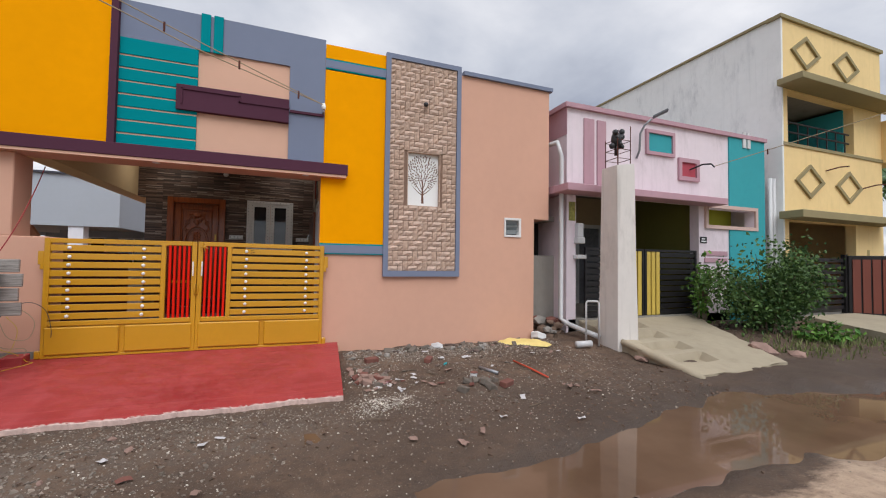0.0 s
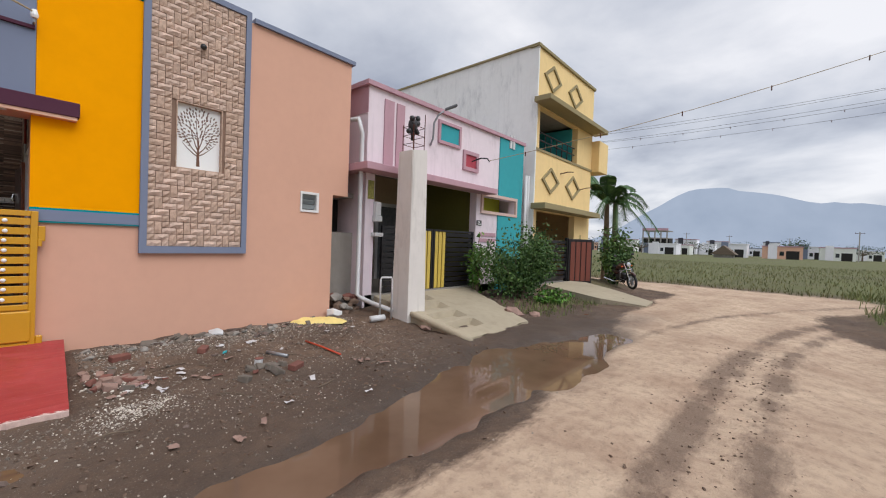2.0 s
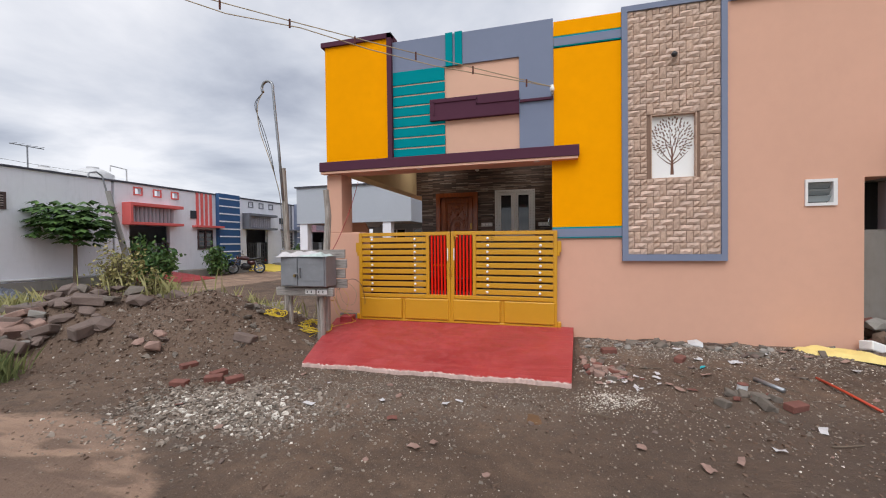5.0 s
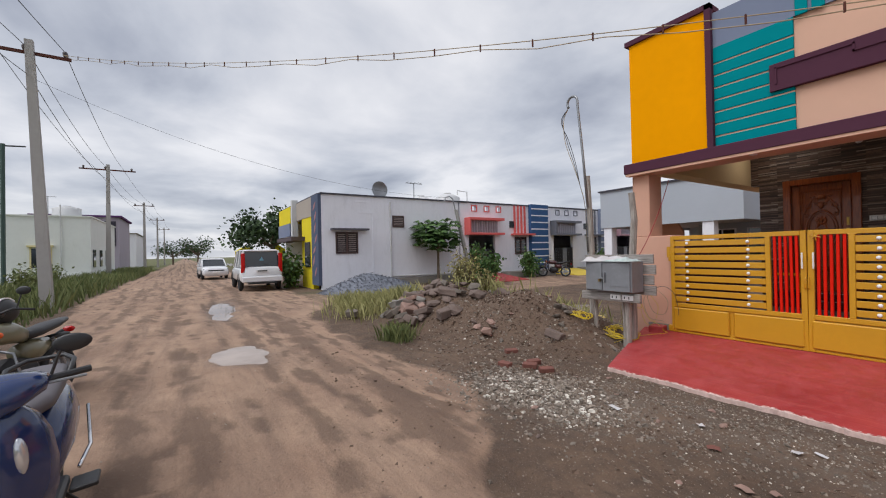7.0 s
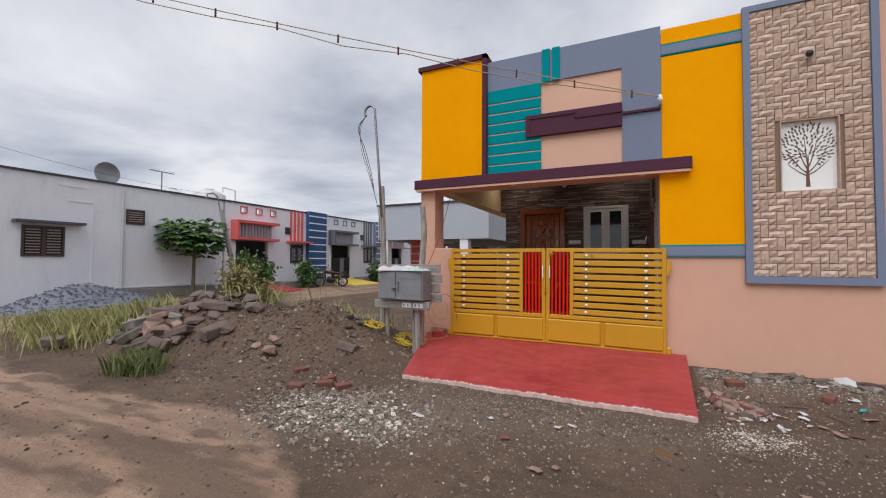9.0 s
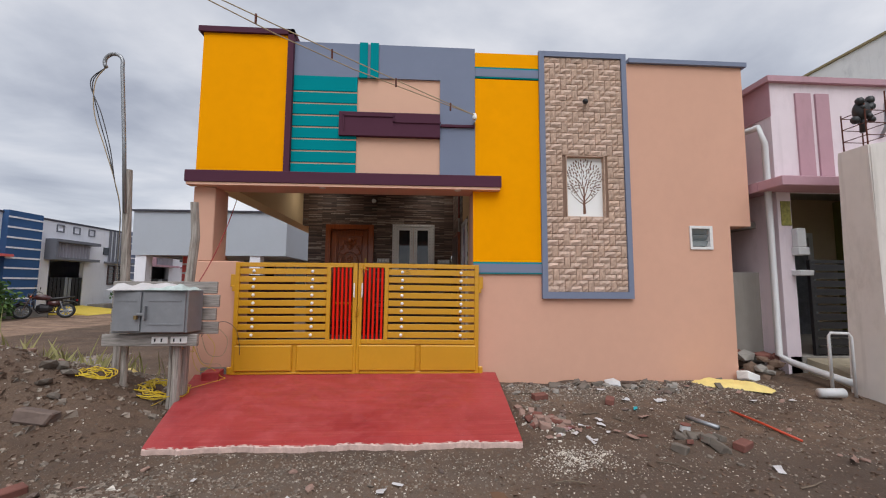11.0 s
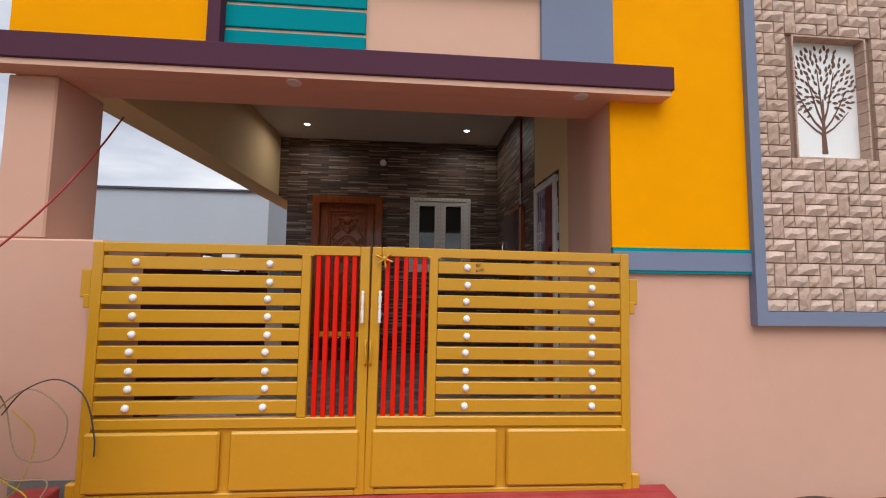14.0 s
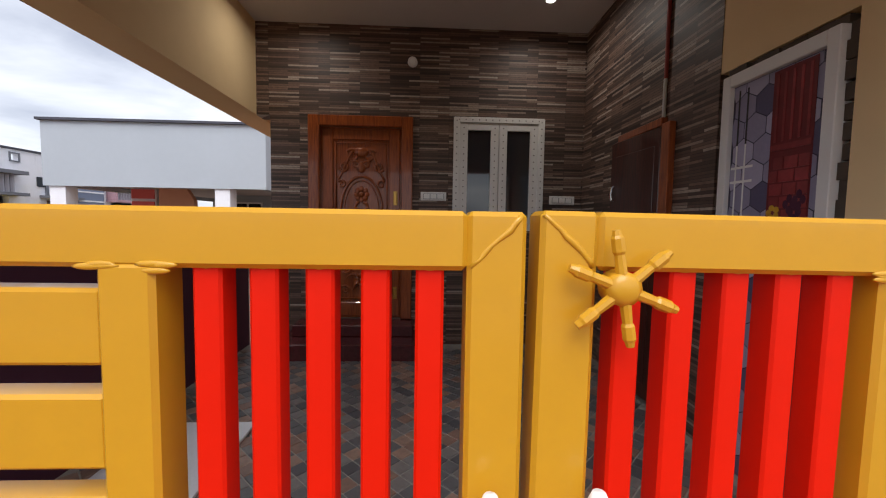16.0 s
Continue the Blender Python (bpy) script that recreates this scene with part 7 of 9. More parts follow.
coil("wire_coil", "tangled yellow electric wire on the ground", -3.5, 6.35, gz(-3.5, 6.35), 0.3, 9, WIREY, 3)
coil("wire_coil", "tangled yellow wire by the timber leg", -3.95, 6.0, gz(-3.95, 6.0), 0.2, 5, WIREY, 4)
for col, lb, r, run in (
        (WIREL, "loose brown-yellow wire loops against the gate pier", 0.004, [(-3.25, 6.2, 0.75), (-3.2, 6.6, 0.95), (-3.42, 6.98, 0.80), (-3.3, 6.95, 0.52), (-3.12, 6.97, 0.50), (-3.08, 6.98, 0.72), (-3.28, 6.96, 0.88), (-3.45, 6.95, 0.70), (-3.35, 6.92, 0.42), (-3.14, 6.95, 0.38), (-3.12, 6.9, 0.30)]),
        (WIREY, "loose yellow wire looping down to the ramp", 0.004, [(-3.24, 6.2, 0.72), (-3.3, 6.6, 0.6), (-3.46, 6.9, 0.62), (-3.38, 6.95, 0.40), (-3.2, 6.9, 0.33), (-3.05, 6.8, 0.26), (-2.96, 6.72, 0.25), (-3.1, 6.62, 0.22), (-3.3, 6.4, 0.18), (-3.45, 6.1, 0.10)]),
        (WIREY, "thin yellow wire hanging in an open loop", 0.003, [(-3.3, 6.3, 0.8), (-3.36, 6.7, 0.75), (-3.5, 6.95, 0.50), (-3.42, 6.96, 0.30), (-3.28, 6.94, 0.34), (-3.22, 6.96, 0.60), (-3.3, 6.9, 0.78)]),
        (WIREM, "thin dark wire curving across the gate foot", 0.004, [(-3.40, 6.95, 0.74), (-3.28, 6.94, 0.88), (-3.10, 6.93, 0.94), (-2.95, 6.93, 0.84), (-2.90, 6.95, 0.62), (-2.90, 6.96, 0.5)])):
    single("loose_wire", tube(bmesh.new(), curve_pts(run), r, 5), col, lb, "wire", smooth=True)
single("loose_wire", tube(bmesh.new(), wire_pts((-3.15, 6.3, 1.42), (-3.3, 7.55, 2.72), 0.12, 14), 0.006, 5), WIRER, "red twin wire drooping from the porch beam", "wire", smooth=True)
single("loose_wire", tube(bmesh.new(), wire_pts((-2.15, 7.42, 3.84), (RX - 0.01, 9.56, 3.82), 0.42, 18), 0.006, 5), WIRER, "red wire sagging under the porch ceiling", "wire", smooth=True)
single("brick", box(bmesh.new(), -0.1, 0.1, -0.12, 0.12, 0, 0.12, 0.008, m=pose(-3.2, 6.9, 0.19, 0, 0, 10)), REDOX, "red painted brick block at the gate foot", "brick", "loose bricks")
single("slab", B((-3.25, -2.62, 7.4, 9.3, FLOOR, FLOOR + 0.02), bev=0.004), surf("white_marble", lin(206, 206, 210), 0.25, 0.06), "white stone slab lying on the porch floor", "slab")

# ---------------- rubble, bricks and litter ----------------
rb = random.Random(21)


def rock(x, y, r, material, label, group, sink=0.3, extra=0.0):
    bm = bmesh.new()
    lump(bm, (0, 0, 0), r, rb, 0.5)
    return single("rock", bm, material, label, "rock", group, m=pose(x, y, gz(x, y) + r * 0.22 + extra, rb.uniform(-30, 30), rb.uniform(-30, 30), 0))


def block_rock(x, y, l, w, h, material, label, group, extra=0.0):
    """A broken block: a skewed, chipped slab with soft edges."""
    bm = bmesh.new()
    box(bm, -l / 2, l / 2, -w / 2, w / 2, -h / 2, h / 2)
    for v in bm.verts:
        v.co.x *= rb.uniform(0.65, 1.1); v.co.y *= rb.uniform(0.65, 1.1); v.co.z *= rb.uniform(0.7, 1.1)
    bmesh.ops.bevel(bm, geom=bm.edges[:], offset=min(l, w, h) * 0.12, segments=1, affect="EDGES", profile=0.5)
    for v in bm.verts:
        v.co += Vector((rb.uniform(-1, 1), rb.uniform(-1, 1), rb.uniform(-1, 1))) * min(l, w, h) * 0.05
    return single("rock", bm, material, label, "rock", group, m=pose(x, y, gz(x, y) + h * 0.28 + extra, rb.uniform(-25, 25), rb.uniform(-25, 25), rb.uniform(0, 360)))


DKROCK = surf("brown_rock", lin(112, 96, 88), 0.9, 0.25, 5, 30, 0.5)
PKROCK = surf("pinkish_rubble", lin(150, 122, 110), 0.9, 0.25, 6, 30, 0.5)
for k in range(60):
    a, q = rb.uniform(0, 6.28), rb.random() ** 0.6
    x, y = -7.5 + 1.7 * q * math.cos(a), 5.1 + 0.85 * q * math.sin(a)
    rock(x, y, rb.uniform(0.06, 0.19), rb.choice((ROCK, DKROCK, DKROCK, DKROCK)), "angular rubble stone on the soil heap", "rubble stones on the heap", extra=rb.uniform(0, 0.05))
for k in range(34):
    x, y = rb.gauss(-7.75, 0.75), rb.gauss(4.75, 0.42)
    l = rb.uniform(0.18, 0.46)
    block_rock(x, y, l, l * rb.uniform(0.55, 0.9), l * rb.uniform(0.3, 0.6), rb.choice((ROCK, DKROCK, CEMENT, DKROCK, PKROCK)), "broken grey-brown masonry block on the rubble heap", "rubble blocks on the heap", extra=rb.uniform(0, 0.12))
for x, y, l, mt in ((-5.9, 6.05, 0.42, DKROCK), (-5.2, 6.3, 0.5, PKROCK), (-6.5, 5.7, 0.36, ROCK), (-3.95, 5.35, 0.3, DKROCK), (-4.9, 4.75, 0.32, PKROCK)):
    block_rock(x, y, l, l * 0.6, l * 0.4, mt, "broken slab lying on the soil heap", "slabs on the heap")
for k in range(38):      # shattered tile and brick beside the red ramp
    x, y = rb.gauss(0.85, 0.16), rb.gauss(5.62, 0.17)
    l = rb.uniform(0.05, 0.15)
    block_rock(max(x, 0.6), y, l, l * 0.6, l * rb.uniform(0.2, 0.5), rb.choice((ROCK, PKROCK, REDBRICK, DKROCK, PKROCK)), "shattered tile and brick piece beside the ramp", "broken pieces beside the ramp")
for k in range(36):      # slate and plaster lumps along the wall foot
    x, y = rb.uniform(0.7, 4.1), 6.95 - abs(rb.gauss(0, 0.16))
    l = rb.uniform(0.07, 0.22)
    block_rock(x, y, l, l * 0.6, l * rb.uniform(0.2, 0.45), rb.choice((DKROCK, ROCK, CEMENT, ROCK)), "slaty lump along the wall foot", "lumps along the wall foot")
for k in range(16):
    x, y = rb.gauss(2.05, 0.16), rb.gauss(5.0, 0.12)
    l = rb.uniform(0.06, 0.16)
    block_rock(x, y, l, l * 0.7, l * 0.5, rb.choice((ROCK, DKROCK, ROCK, REDBRICK)), "grey stone in a small pile on the soil", "stones in the small pile")
for k in range(26):
    x, y = rb.uniform(-6.6, -3.9), rb.uniform(4.6, 6.6)
    rock(x, y, rb.uniform(0.04, 0.12), rb.choice((ROCK, DKROCK, PKROCK)), "stone half buried in the soil heap", "stones on the soil heap")
for k in range(22):
    x, y = rb.uniform(0.7, 4.2), 6.85 - abs(rb.gauss(0, 0.35))
    rock(x, y, rb.uniform(0.025, 0.085), rb.choice((ROCK, DKROCK, CEMENT, CEMENT)), "rubble stone along the wall foot", "stones along the wall foot")
for k in range(26):
    x, y = rb.uniform(0.6, 4.4), rb.uniform(3.9, 6.2)
    rock(x, y, rb.uniform(0.015, 0.05), rb.choice((ROCK, PKROCK, CHIPS, DKROCK)), "small stone on dark soil", "small stones on the soil")
for k in range(22):
    x, y = rb.uniform(-3.8, 0.4), rb.uniform(2.8, 4.8)
    rock(x, y, rb.uniform(0.015, 0.045), rb.choice((ROCK, PKROCK, DKROCK, CHIPS)), "small stone on dark soil", "small stones on the soil")
rock(2.15, 6.86, 0.13, PVC, "white rounded cement lump by the wall", "white lumps")
block_rock(4.22, 6.98, 0.34, 0.24, 0.14, OLDWHITE, "white cement block at the wall corner", "white lumps")
rock(7.35, 5.05, 0.26, PKROCK, "brown boulder beside the cement ramp", "boulders")
rock(7.75, 4.75, 0.14, PKROCK, "brown boulder beside the cement ramp", "boulders")
rock(5.0, 5.35, 0.12, PKROCK, "pale stone beside the cement ramp", "boulders")


def brick_at(x, y, turn, tilt=0.0, s=1.0):
    single("brick", box(bmesh.new(), -0.11 * s, 0.11 * s, -0.055 * s, 0.055 * s, 0, 0.075 * s, 0.006, m=None), REDBRICK, "loose red clay brick on the soil", "brick", "loose bricks", m=pose(x, y, gz(x, y) - 0.005, tilt, 0, turn))


for x, y, t in ((-3.5, 4.33, 35), (-3.3, 4.42, 60), (-3.75, 4.12, 10), (-4.15, 4.6, 70), (-3.6, 4.5, 80), (2.3, 4.85, 30), (1.75, 6.15, 60), (0.95, 6.3, 15), (-8.1, 4.6, 40)):
    brick_at(x, y, t, 6, 0.85)
can = thing("tin_can", "dented white paint tin on a brick stub", "tin")
part("body", tube(bmesh.new(), [(2.04, 5.23, gz(2.04, 5.23) + 0.01), (2.05, 5.23, gz(2.04, 5.23) + 0.07)], 0.045, 14), PVC, can)
part("rim", tube(bmesh.new(), [(2.05, 5.23, gz(2.04, 5.23) + 0.07), (2.05, 5.23, gz(2.04, 5.23) + 0.078)], 0.048, 14), REDBRICK, can)
single("pipe_offcut", tube(bmesh.new(), [(2.30, 5.58, gz(2.30, 5.58) + 0.02), (2.42, 5.28, gz(2.42, 5.28) + 0.025)], 0.024, 10), STEEL, "grey pipe offcut lying on soil", "pipe", smooth=True)
single("rod", tube(bmesh.new(), [(2.95, 5.78, gz(2.95, 5.78) + 0.03), (2.98, 5.42, gz(2.98, 5.42) + 0.03), (3.02, 5.02, gz(3.02, 5.02) + 0.02)], 0.013, 8), surf("orange_rod_paint", lin(196, 72, 44), 0.5), "orange plastic rod lying on the soil", "rod", smooth=True)
for k in range(16):
    x, y = rb.uniform(0.7, 4.0), rb.uniform(4.2, 6.6)
    a = rb.uniform(0, 3.1)
    z = gz(x, y) + 0.012
    single("stick", tube(bmesh.new(), [(x, y, z), (x + 0.12 * math.cos(a), y + 0.12 * math.sin(a), z + 0.01), (x + 0.26 * math.cos(a + 0.2), y + 0.26 * math.sin(a + 0.2), z)], 0.006, 5), BARK, "dry twig on the soil", "twig", "dry twigs")
for k in range(46):
    x, y = rb.choice(((rb.uniform(0.8, 1.6), rb.uniform(5.0, 5.7)), (rb.uniform(1.6, 4.0), rb.uniform(5.4, 6.7)), (rb.uniform(-3.5, 3.5), rb.uniform(3.4, 4.6)), (rb.uniform(0.7, 1.5), rb.uniform(4.9, 5.6))))
    bm = bmesh.new()
    w, l = rb.uniform(0.012, 0.035), rb.uniform(0.025, 0.065)
    vs = [bm.verts.new((sx * l, sy * w, 0.012 + 0.02 * rb.random())) for sx, sy in ((-1, -1), (0, -1.2), (1, -0.8), (1, 1), (0, 0.8), (-1, 1))]
    bm.faces.new(vs[0:2] + vs[4:6]); bm.faces.new(vs[1:5])
    single("litter", bm, rb.choice((SACK, SACK, PKROCK, PKROCK, SACK, REDBRICK)), "torn scrap of pale packaging on soil", "litter", "litter scraps", m=pose(x, y, gz(x, y), 0, 0, rb.uniform(0, 360)))

for x, y, l, w, mt, lb in ((0.72, 5.48, 0.10, 0.07, SACK, "crumpled white plastic scrap"), (0.95, 5.40, 0.08, 0.05, ROSE, "pink plastic wrapper scrap"), (0.62, 5.62, 0.07, 0.04, SACKY, "yellow wrapper scrap"), (1.05, 5.36, 0.09, 0.06, PKROCK, "torn cardboard scrap"), (0.70, 5.56, 0.04, 0.03, PURPLE, "purple wrapper scrap"),
                           (2.3, 6.02, 0.14, 0.08, SACK, "white paper scrap"), (1.95, 6.15, 0.09, 0.07, SACK, "white paper scrap"), (1.9, 5.85, 0.10, 0.04, TEAL2, "blue plastic strip"), (1.23, 3.69, 0.09, 0.06, PKROCK, "pale pink broken tile"), (3.0, 4.55, 0.16, 0.05, PKROCK, "dry brown scrap")):
    bm = bmesh.new()
    g = [[bm.verts.new((l * (i / 4 - 0.5) * rb.uniform(0.85, 1.15), w * (j / 3 - 0.5) * rb.uniform(0.8, 1.2), 0.008 + 0.035 * rb.random() * (l / 0.12))) for j in range(4)] for i in range(5)]
    for i in range(4):
        for j in range(3):
            bm.faces.new((g[i][j], g[i + 1][j], g[i + 1][j + 1], g[i][j + 1]))
    single("litter", bm, mt, lb + " lying on the soil", "litter", "litter scraps", m=pose(x, y, gz(x, y), 0, 0, rb.uniform(0, 360)))

# chips and grit as loose stuff
rc = random.Random(31)
pts = []


def scatter(n, fx, fy, s0, s1):
    for _ in range(n):
        x, y = fx(), fy()
        pts.append((x, y, gz(x, y), rc.uniform(s0, s1) * rc.choice((0.6, 0.8, 1, 1.0, 1.4))))


scatter(1900, lambda: rc.gauss(-2.85, 0.5), lambda: rc.gauss(3.75, 0.3), 0.010, 0.034)
scatter(2600, lambda: rc.gauss(-2.4, 0.95), lambda: rc.gauss(3.95, 0.5), 0.006, 0.018)
scatter(1900, lambda: rc.gauss(-0.9, 1.1), lambda: rc.gauss(4.72, 0.26), 0.005, 0.013)
scatter(2600, lambda: rc.uniform(0.5, 4.6), lambda: rc.gauss(5.4, 0.9), 0.004, 0.015)
scatter(3200, lambda: rc.uniform(0.6, 4.2), lambda: 7.0 - abs(rc.gauss(0, 0.45)), 0.005, 0.022)
scatter(1500, lambda: rc.uniform(-4.2, 2.5), lambda: rc.uniform(2.6, 4.8), 0.004, 0.010)
scatter(260, lambda: rc.uniform(-9, 9), lambda: rc.uniform(-1.5, 2.5), 0.004, 0.011)
scatter(700, lambda: rc.gauss(-5.2, 1.3), lambda: rc.gauss(4.9, 0.6), 0.008, 0.026)
scatter(900, lambda: rc.gauss(-4.4, 0.9), lambda: rc.gauss(7.0, 0.9), 0.012, 0.05)


def dry(p):
    return on_grid(PDL, p[0], p[1]) < 0.06 and not (-2.9 < p[0] < 0.45 and p[1] > 5.05)


me = chip_mesh([p for p in pts if dry(p)], rc)
me.materials.append(CHIPS)
tagged(new("stone_chips", me), "loose pale stone chips strewn over dark soil", "gravel", "", "stuff")
# bright lime and plaster crumbs
pts = []
scatter(900, lambda: rc.gauss(0.8, 0.17), lambda: rc.gauss(4.78, 0.11), 0.003, 0.010)
scatter(420, lambda: rc.gauss(-2.8, 0.45), lambda: rc.gauss(3.72, 0.26), 0.010, 0.030)
scatter(1300, lambda: rc.uniform(0.7, 4.3), lambda: 7.0 - abs(rc.gauss(0, 0.5)), 0.003, 0.011)
scatter(420, lambda: rc.gauss(-0.9, 1.1), lambda: rc.gauss(4.7, 0.25), 0.003, 0.010)
scatter(700, lambda: rc.uniform(0.6, 4.4), lambda: rc.uniform(3.9, 6.4), 0.003, 0.009)
scatter(500, lambda: rc.uniform(-4.0, 2.0), lambda: rc.uniform(2.8, 4.7), 0.003, 0.009)
scatter(260, lambda: rc.gauss(-4.8, 1.3), lambda: rc.gauss(5.2, 0.8), 0.005, 0.016)
scatter(160, lambda: rc.gauss(0.82, 0.15), lambda: rc.gauss(5.6, 0.16), 0.008, 0.020)
me = chip_mesh([p for p in pts if dry(p)], rc)
me.materials.append(surf("lime_crumb", lin(226, 218, 206), 0.9, 0.1, 8, 60, 0.2, island=0.25))
tagged(new("lime_crumbs", me), "white lime and plaster crumbs spilt on the soil", "gravel", "", "stuff")
# clods of soil
pts = []
scatter(2600, lambda: rc.uniform(-6.8, 5.0), lambda: rc.gauss(4.6, 1.0), 0.008, 0.026)
scatter(2600, lambda: rc.gauss(-5.6, 1.3), lambda: rc.gauss(5.6, 0.6), 0.008, 0.036)
scatter(700, lambda: rc.uniform(-12, 0), lambda: rc.gauss(2.3, 0.35), 0.004, 0.014)
scatter(320, lambda: rc.uniform(-14, -0.5), lambda: rc.uniform(-1.6, 2.2), 0.003, 0.010)
scatter(420, lambda: rc.uniform(2.5, 8), lambda: rc.gauss(1.0, 0.28), 0.005, 0.018)
me = chip_mesh([p for p in pts if on_grid(PDL, p[0], p[1]) < 0.05 and not (-3.2 < p[0] < 0.5 and p[1] > 4.9)], rc)
me.materials.append(SOIL)
tagged(new("soil_clods", me), "crumbled dark soil clods on the verge", "soil", "", "stuff")
# blue-metal heap
pts = []
bm = bmesh.new()
n = 26
rows = []
for i in range(n + 1):
    row = []
    for j in range(n + 1):
        u, v = (i / n * 2 - 1) * 1.9, (j / n * 2 - 1) * 2.5
        x, y = -15.6 + u, 7.2 + v
        d = math.hypot(u / 1.7, v / 2.3)
        z = gz(x, y) - 0.05 + 0.95 * max(0.0, 1 - d) ** 0.85 * (0.85 + 0.3 * noise.noise(Vector((x, y, 0))))
        row.append(bm.verts.new((x, y, z)))
        for _ in range(5):
            if d < 1.0:
                pts.append((x + rc.uniform(-0.1, 0.1), y + rc.uniform(-0.12, 0.12), z + 0.01, rc.uniform(0.02, 0.045)))
    rows.append(row)
for i in range(n):
    for j in range(n):
        bm.faces.new((rows[i][j], rows[i + 1][j], rows[i + 1][j + 1], rows[i][j + 1]))
heap = thing("gravel_heap", "heap of blue-grey crushed gravel by the lane", "gravel heap")
part("core", bm, BLUEMETAL, heap, "", True)
me = chip_mesh(pts, rc); me.materials.append(BLUEMETAL)
ob = new("gravel", me); ob.parent = heap; tagged(ob, kind="stuff")

# ---------------- plants ----------------
def blades(n, fx, fy, h0, h1, material, name, label, seed, w=0.012):
    r = random.Random(seed)
    vs, fs = [], []
    for _ in range(n):
        x, y = fx(r), fy(r)
        if on_grid(RML, x, y) > 0.5 and r.random() < 0.93:
            continue
        z, h, a = gz(x, y) - 0.01, r.uniform(h0, h1), r.uniform(0, 6.28)
        lx, ly = r.uniform(-0.45, 0.45) * h, r.uniform(-0.45, 0.45) * h
        c, s = math.cos(a) * w * (1 + h), math.sin(a) * w * (1 + h)
        k = len(vs)
        vs += [(x - c, y - s, z), (x + c, y + s, z), (x + lx * 0.4 + c * 0.6, y + ly * 0.4 + s * 0.6, z + h * 0.6), (x + lx, y + ly, z + h)]
        fs += [(k, k + 1, k + 2), (k, k + 2, k + 3)]
    me = bpy.data.meshes.new(name); me.from_pydata(vs, [], fs); me.materials.append(material)
    return tagged(new(name, me), label, "grass", "", "stuff")


blades(26000, lambda r: 20.3 + 45 * r.random() ** 1.5, lambda r: r.uniform(-22, 40), 0.05, 0.24, FIELDM, "grass", "dry green grass covering the open field", 41, 0.014)
blades(2600, lambda r: r.uniform(9.5, 22), lambda r: -0.9 - 3.5 * r.random(), 0.08, 0.35, WEED, "grass", "green grass along the road edge", 42)
blades(9000, lambda r: -3 - 60 * r.random(), lambda r: -2.6 - 3.2 * r.random() ** 0.8, 0.15, 0.75, WEED, "grass", "weedy grass verge across the road", 43, 0.016)
blades(2600, lambda r: r.gauss(-9.3, 0.6), lambda r: r.gauss(4.9, 0.5), 0.15, 0.5, GRASSM, "grass", "tufts of grass beside the soil heap", 44, 0.006)
blades(1500, lambda r: r.gauss(-11.2, 0.9), lambda r: r.gauss(4.9, 0.4), 0.15, 0.5, GRASSM, "grass", "tufts of grass by the lane corner", 45, 0.006)
blades(2000, lambda r: r.gauss(-6.6, 0.8), lambda r: r.gauss(7.1, 0.6), 0.12, 0.5, GRASSM, "grass", "pale grass tufts behind the heap", 46, 0.006)
blades(500, lambda r: r.gauss(-6.2, 0.17), lambda r: r.gauss(3.72, 0.14), 0.1, 0.36, WEED, "grass", "small weed at the rubble edge", 47, 0.007)
blades(900, lambda r: r.uniform(7.8, 12), lambda r: r.gauss(5.2, 0.35), 0.04, 0.16, WEED, "grass", "short grass on the bank by the bush", 48)


def bush(name, label, x, y, rx, ry, h, nleaf, size, material, seed, z0=None, category="bush"):
    r = random.Random(seed)
    b = thing(name, label, category)
    z = gz(x, y) if z0 is None else z0
    tips = []
    for k in range(22):
        a, q = r.uniform(0, 6.28), r.random() ** 0.5
        tip = Vector((x + rx * 0.8 * q * math.cos(a), y + ry * 0.8 * q * math.sin(a), z + h * (1 - 0.45 * q * q) * r.uniform(0.7, 1)))
        tips.append(tip)
        part("stem", tube(bmesh.new(), [(x + 0.1 * math.cos(a), y + 0.1 * math.sin(a), z - 0.05), Vector((x, y, z)).lerp(tip, 0.5) + Vector((0, 0, 0.08)), tip], [0.018, 0.012, 0.004], 5), BARK, b)
    spots = []
    for _ in range(nleaf):
        t = r.choice(tips)
        f = r.uniform(0.25, 1.08)
        s = Vector((x, y, z)).lerp(t, f)
        spots.append(s + Vector((r.gauss(0, rx * 0.16), r.gauss(0, ry * 0.16), r.gauss(0, h * 0.09))))
    spots = [s for s in spots if s.z > z - 0.02]
    f = part("foliage", leaves(bmesh.new(), spots, size, r), material, b)
    tagged(f, kind="stuff")
    return b


bush("bush", "dense dark-green bush growing against the pink house", 9.15, 6.0, 1.7, 0.85, 1.9, 9000, 0.052, LEAF, 51)
bush("bush", "light-green creeper spreading from the bush", 9.9, 5.4, 0.9, 0.5, 0.42, 420, 0.07, VINE, 52)
bush("climber", "leafy vine climbing the black gate post", 8.25, 6.75, 0.3, 0.25, 1.5, 420, 0.075, VINE, 53, category="climber")
bush("bush", "shaggy green hedge beside the cream house", 16.7, 6.0, 0.95, 0.8, 2.4, 2600, 0.09, LEAF, 54)
bush("bush", "thin twiggy weed bush behind the soil heap", -7.1, 5.95, 0.62, 0.5, 1.0, 1500, 0.04, DRYWEED, 55)
bush("bush", "thin twiggy weed bush behind the soil heap", -6.75, 6.35, 0.4, 0.35, 0.75, 800, 0.035, DRYWEED, 56)
bush("bush", "leafy shrub beside the lane", -15.2, 13.0, 1.2, 0.9, 2.0, 900, 0.13, LEAF, 57)
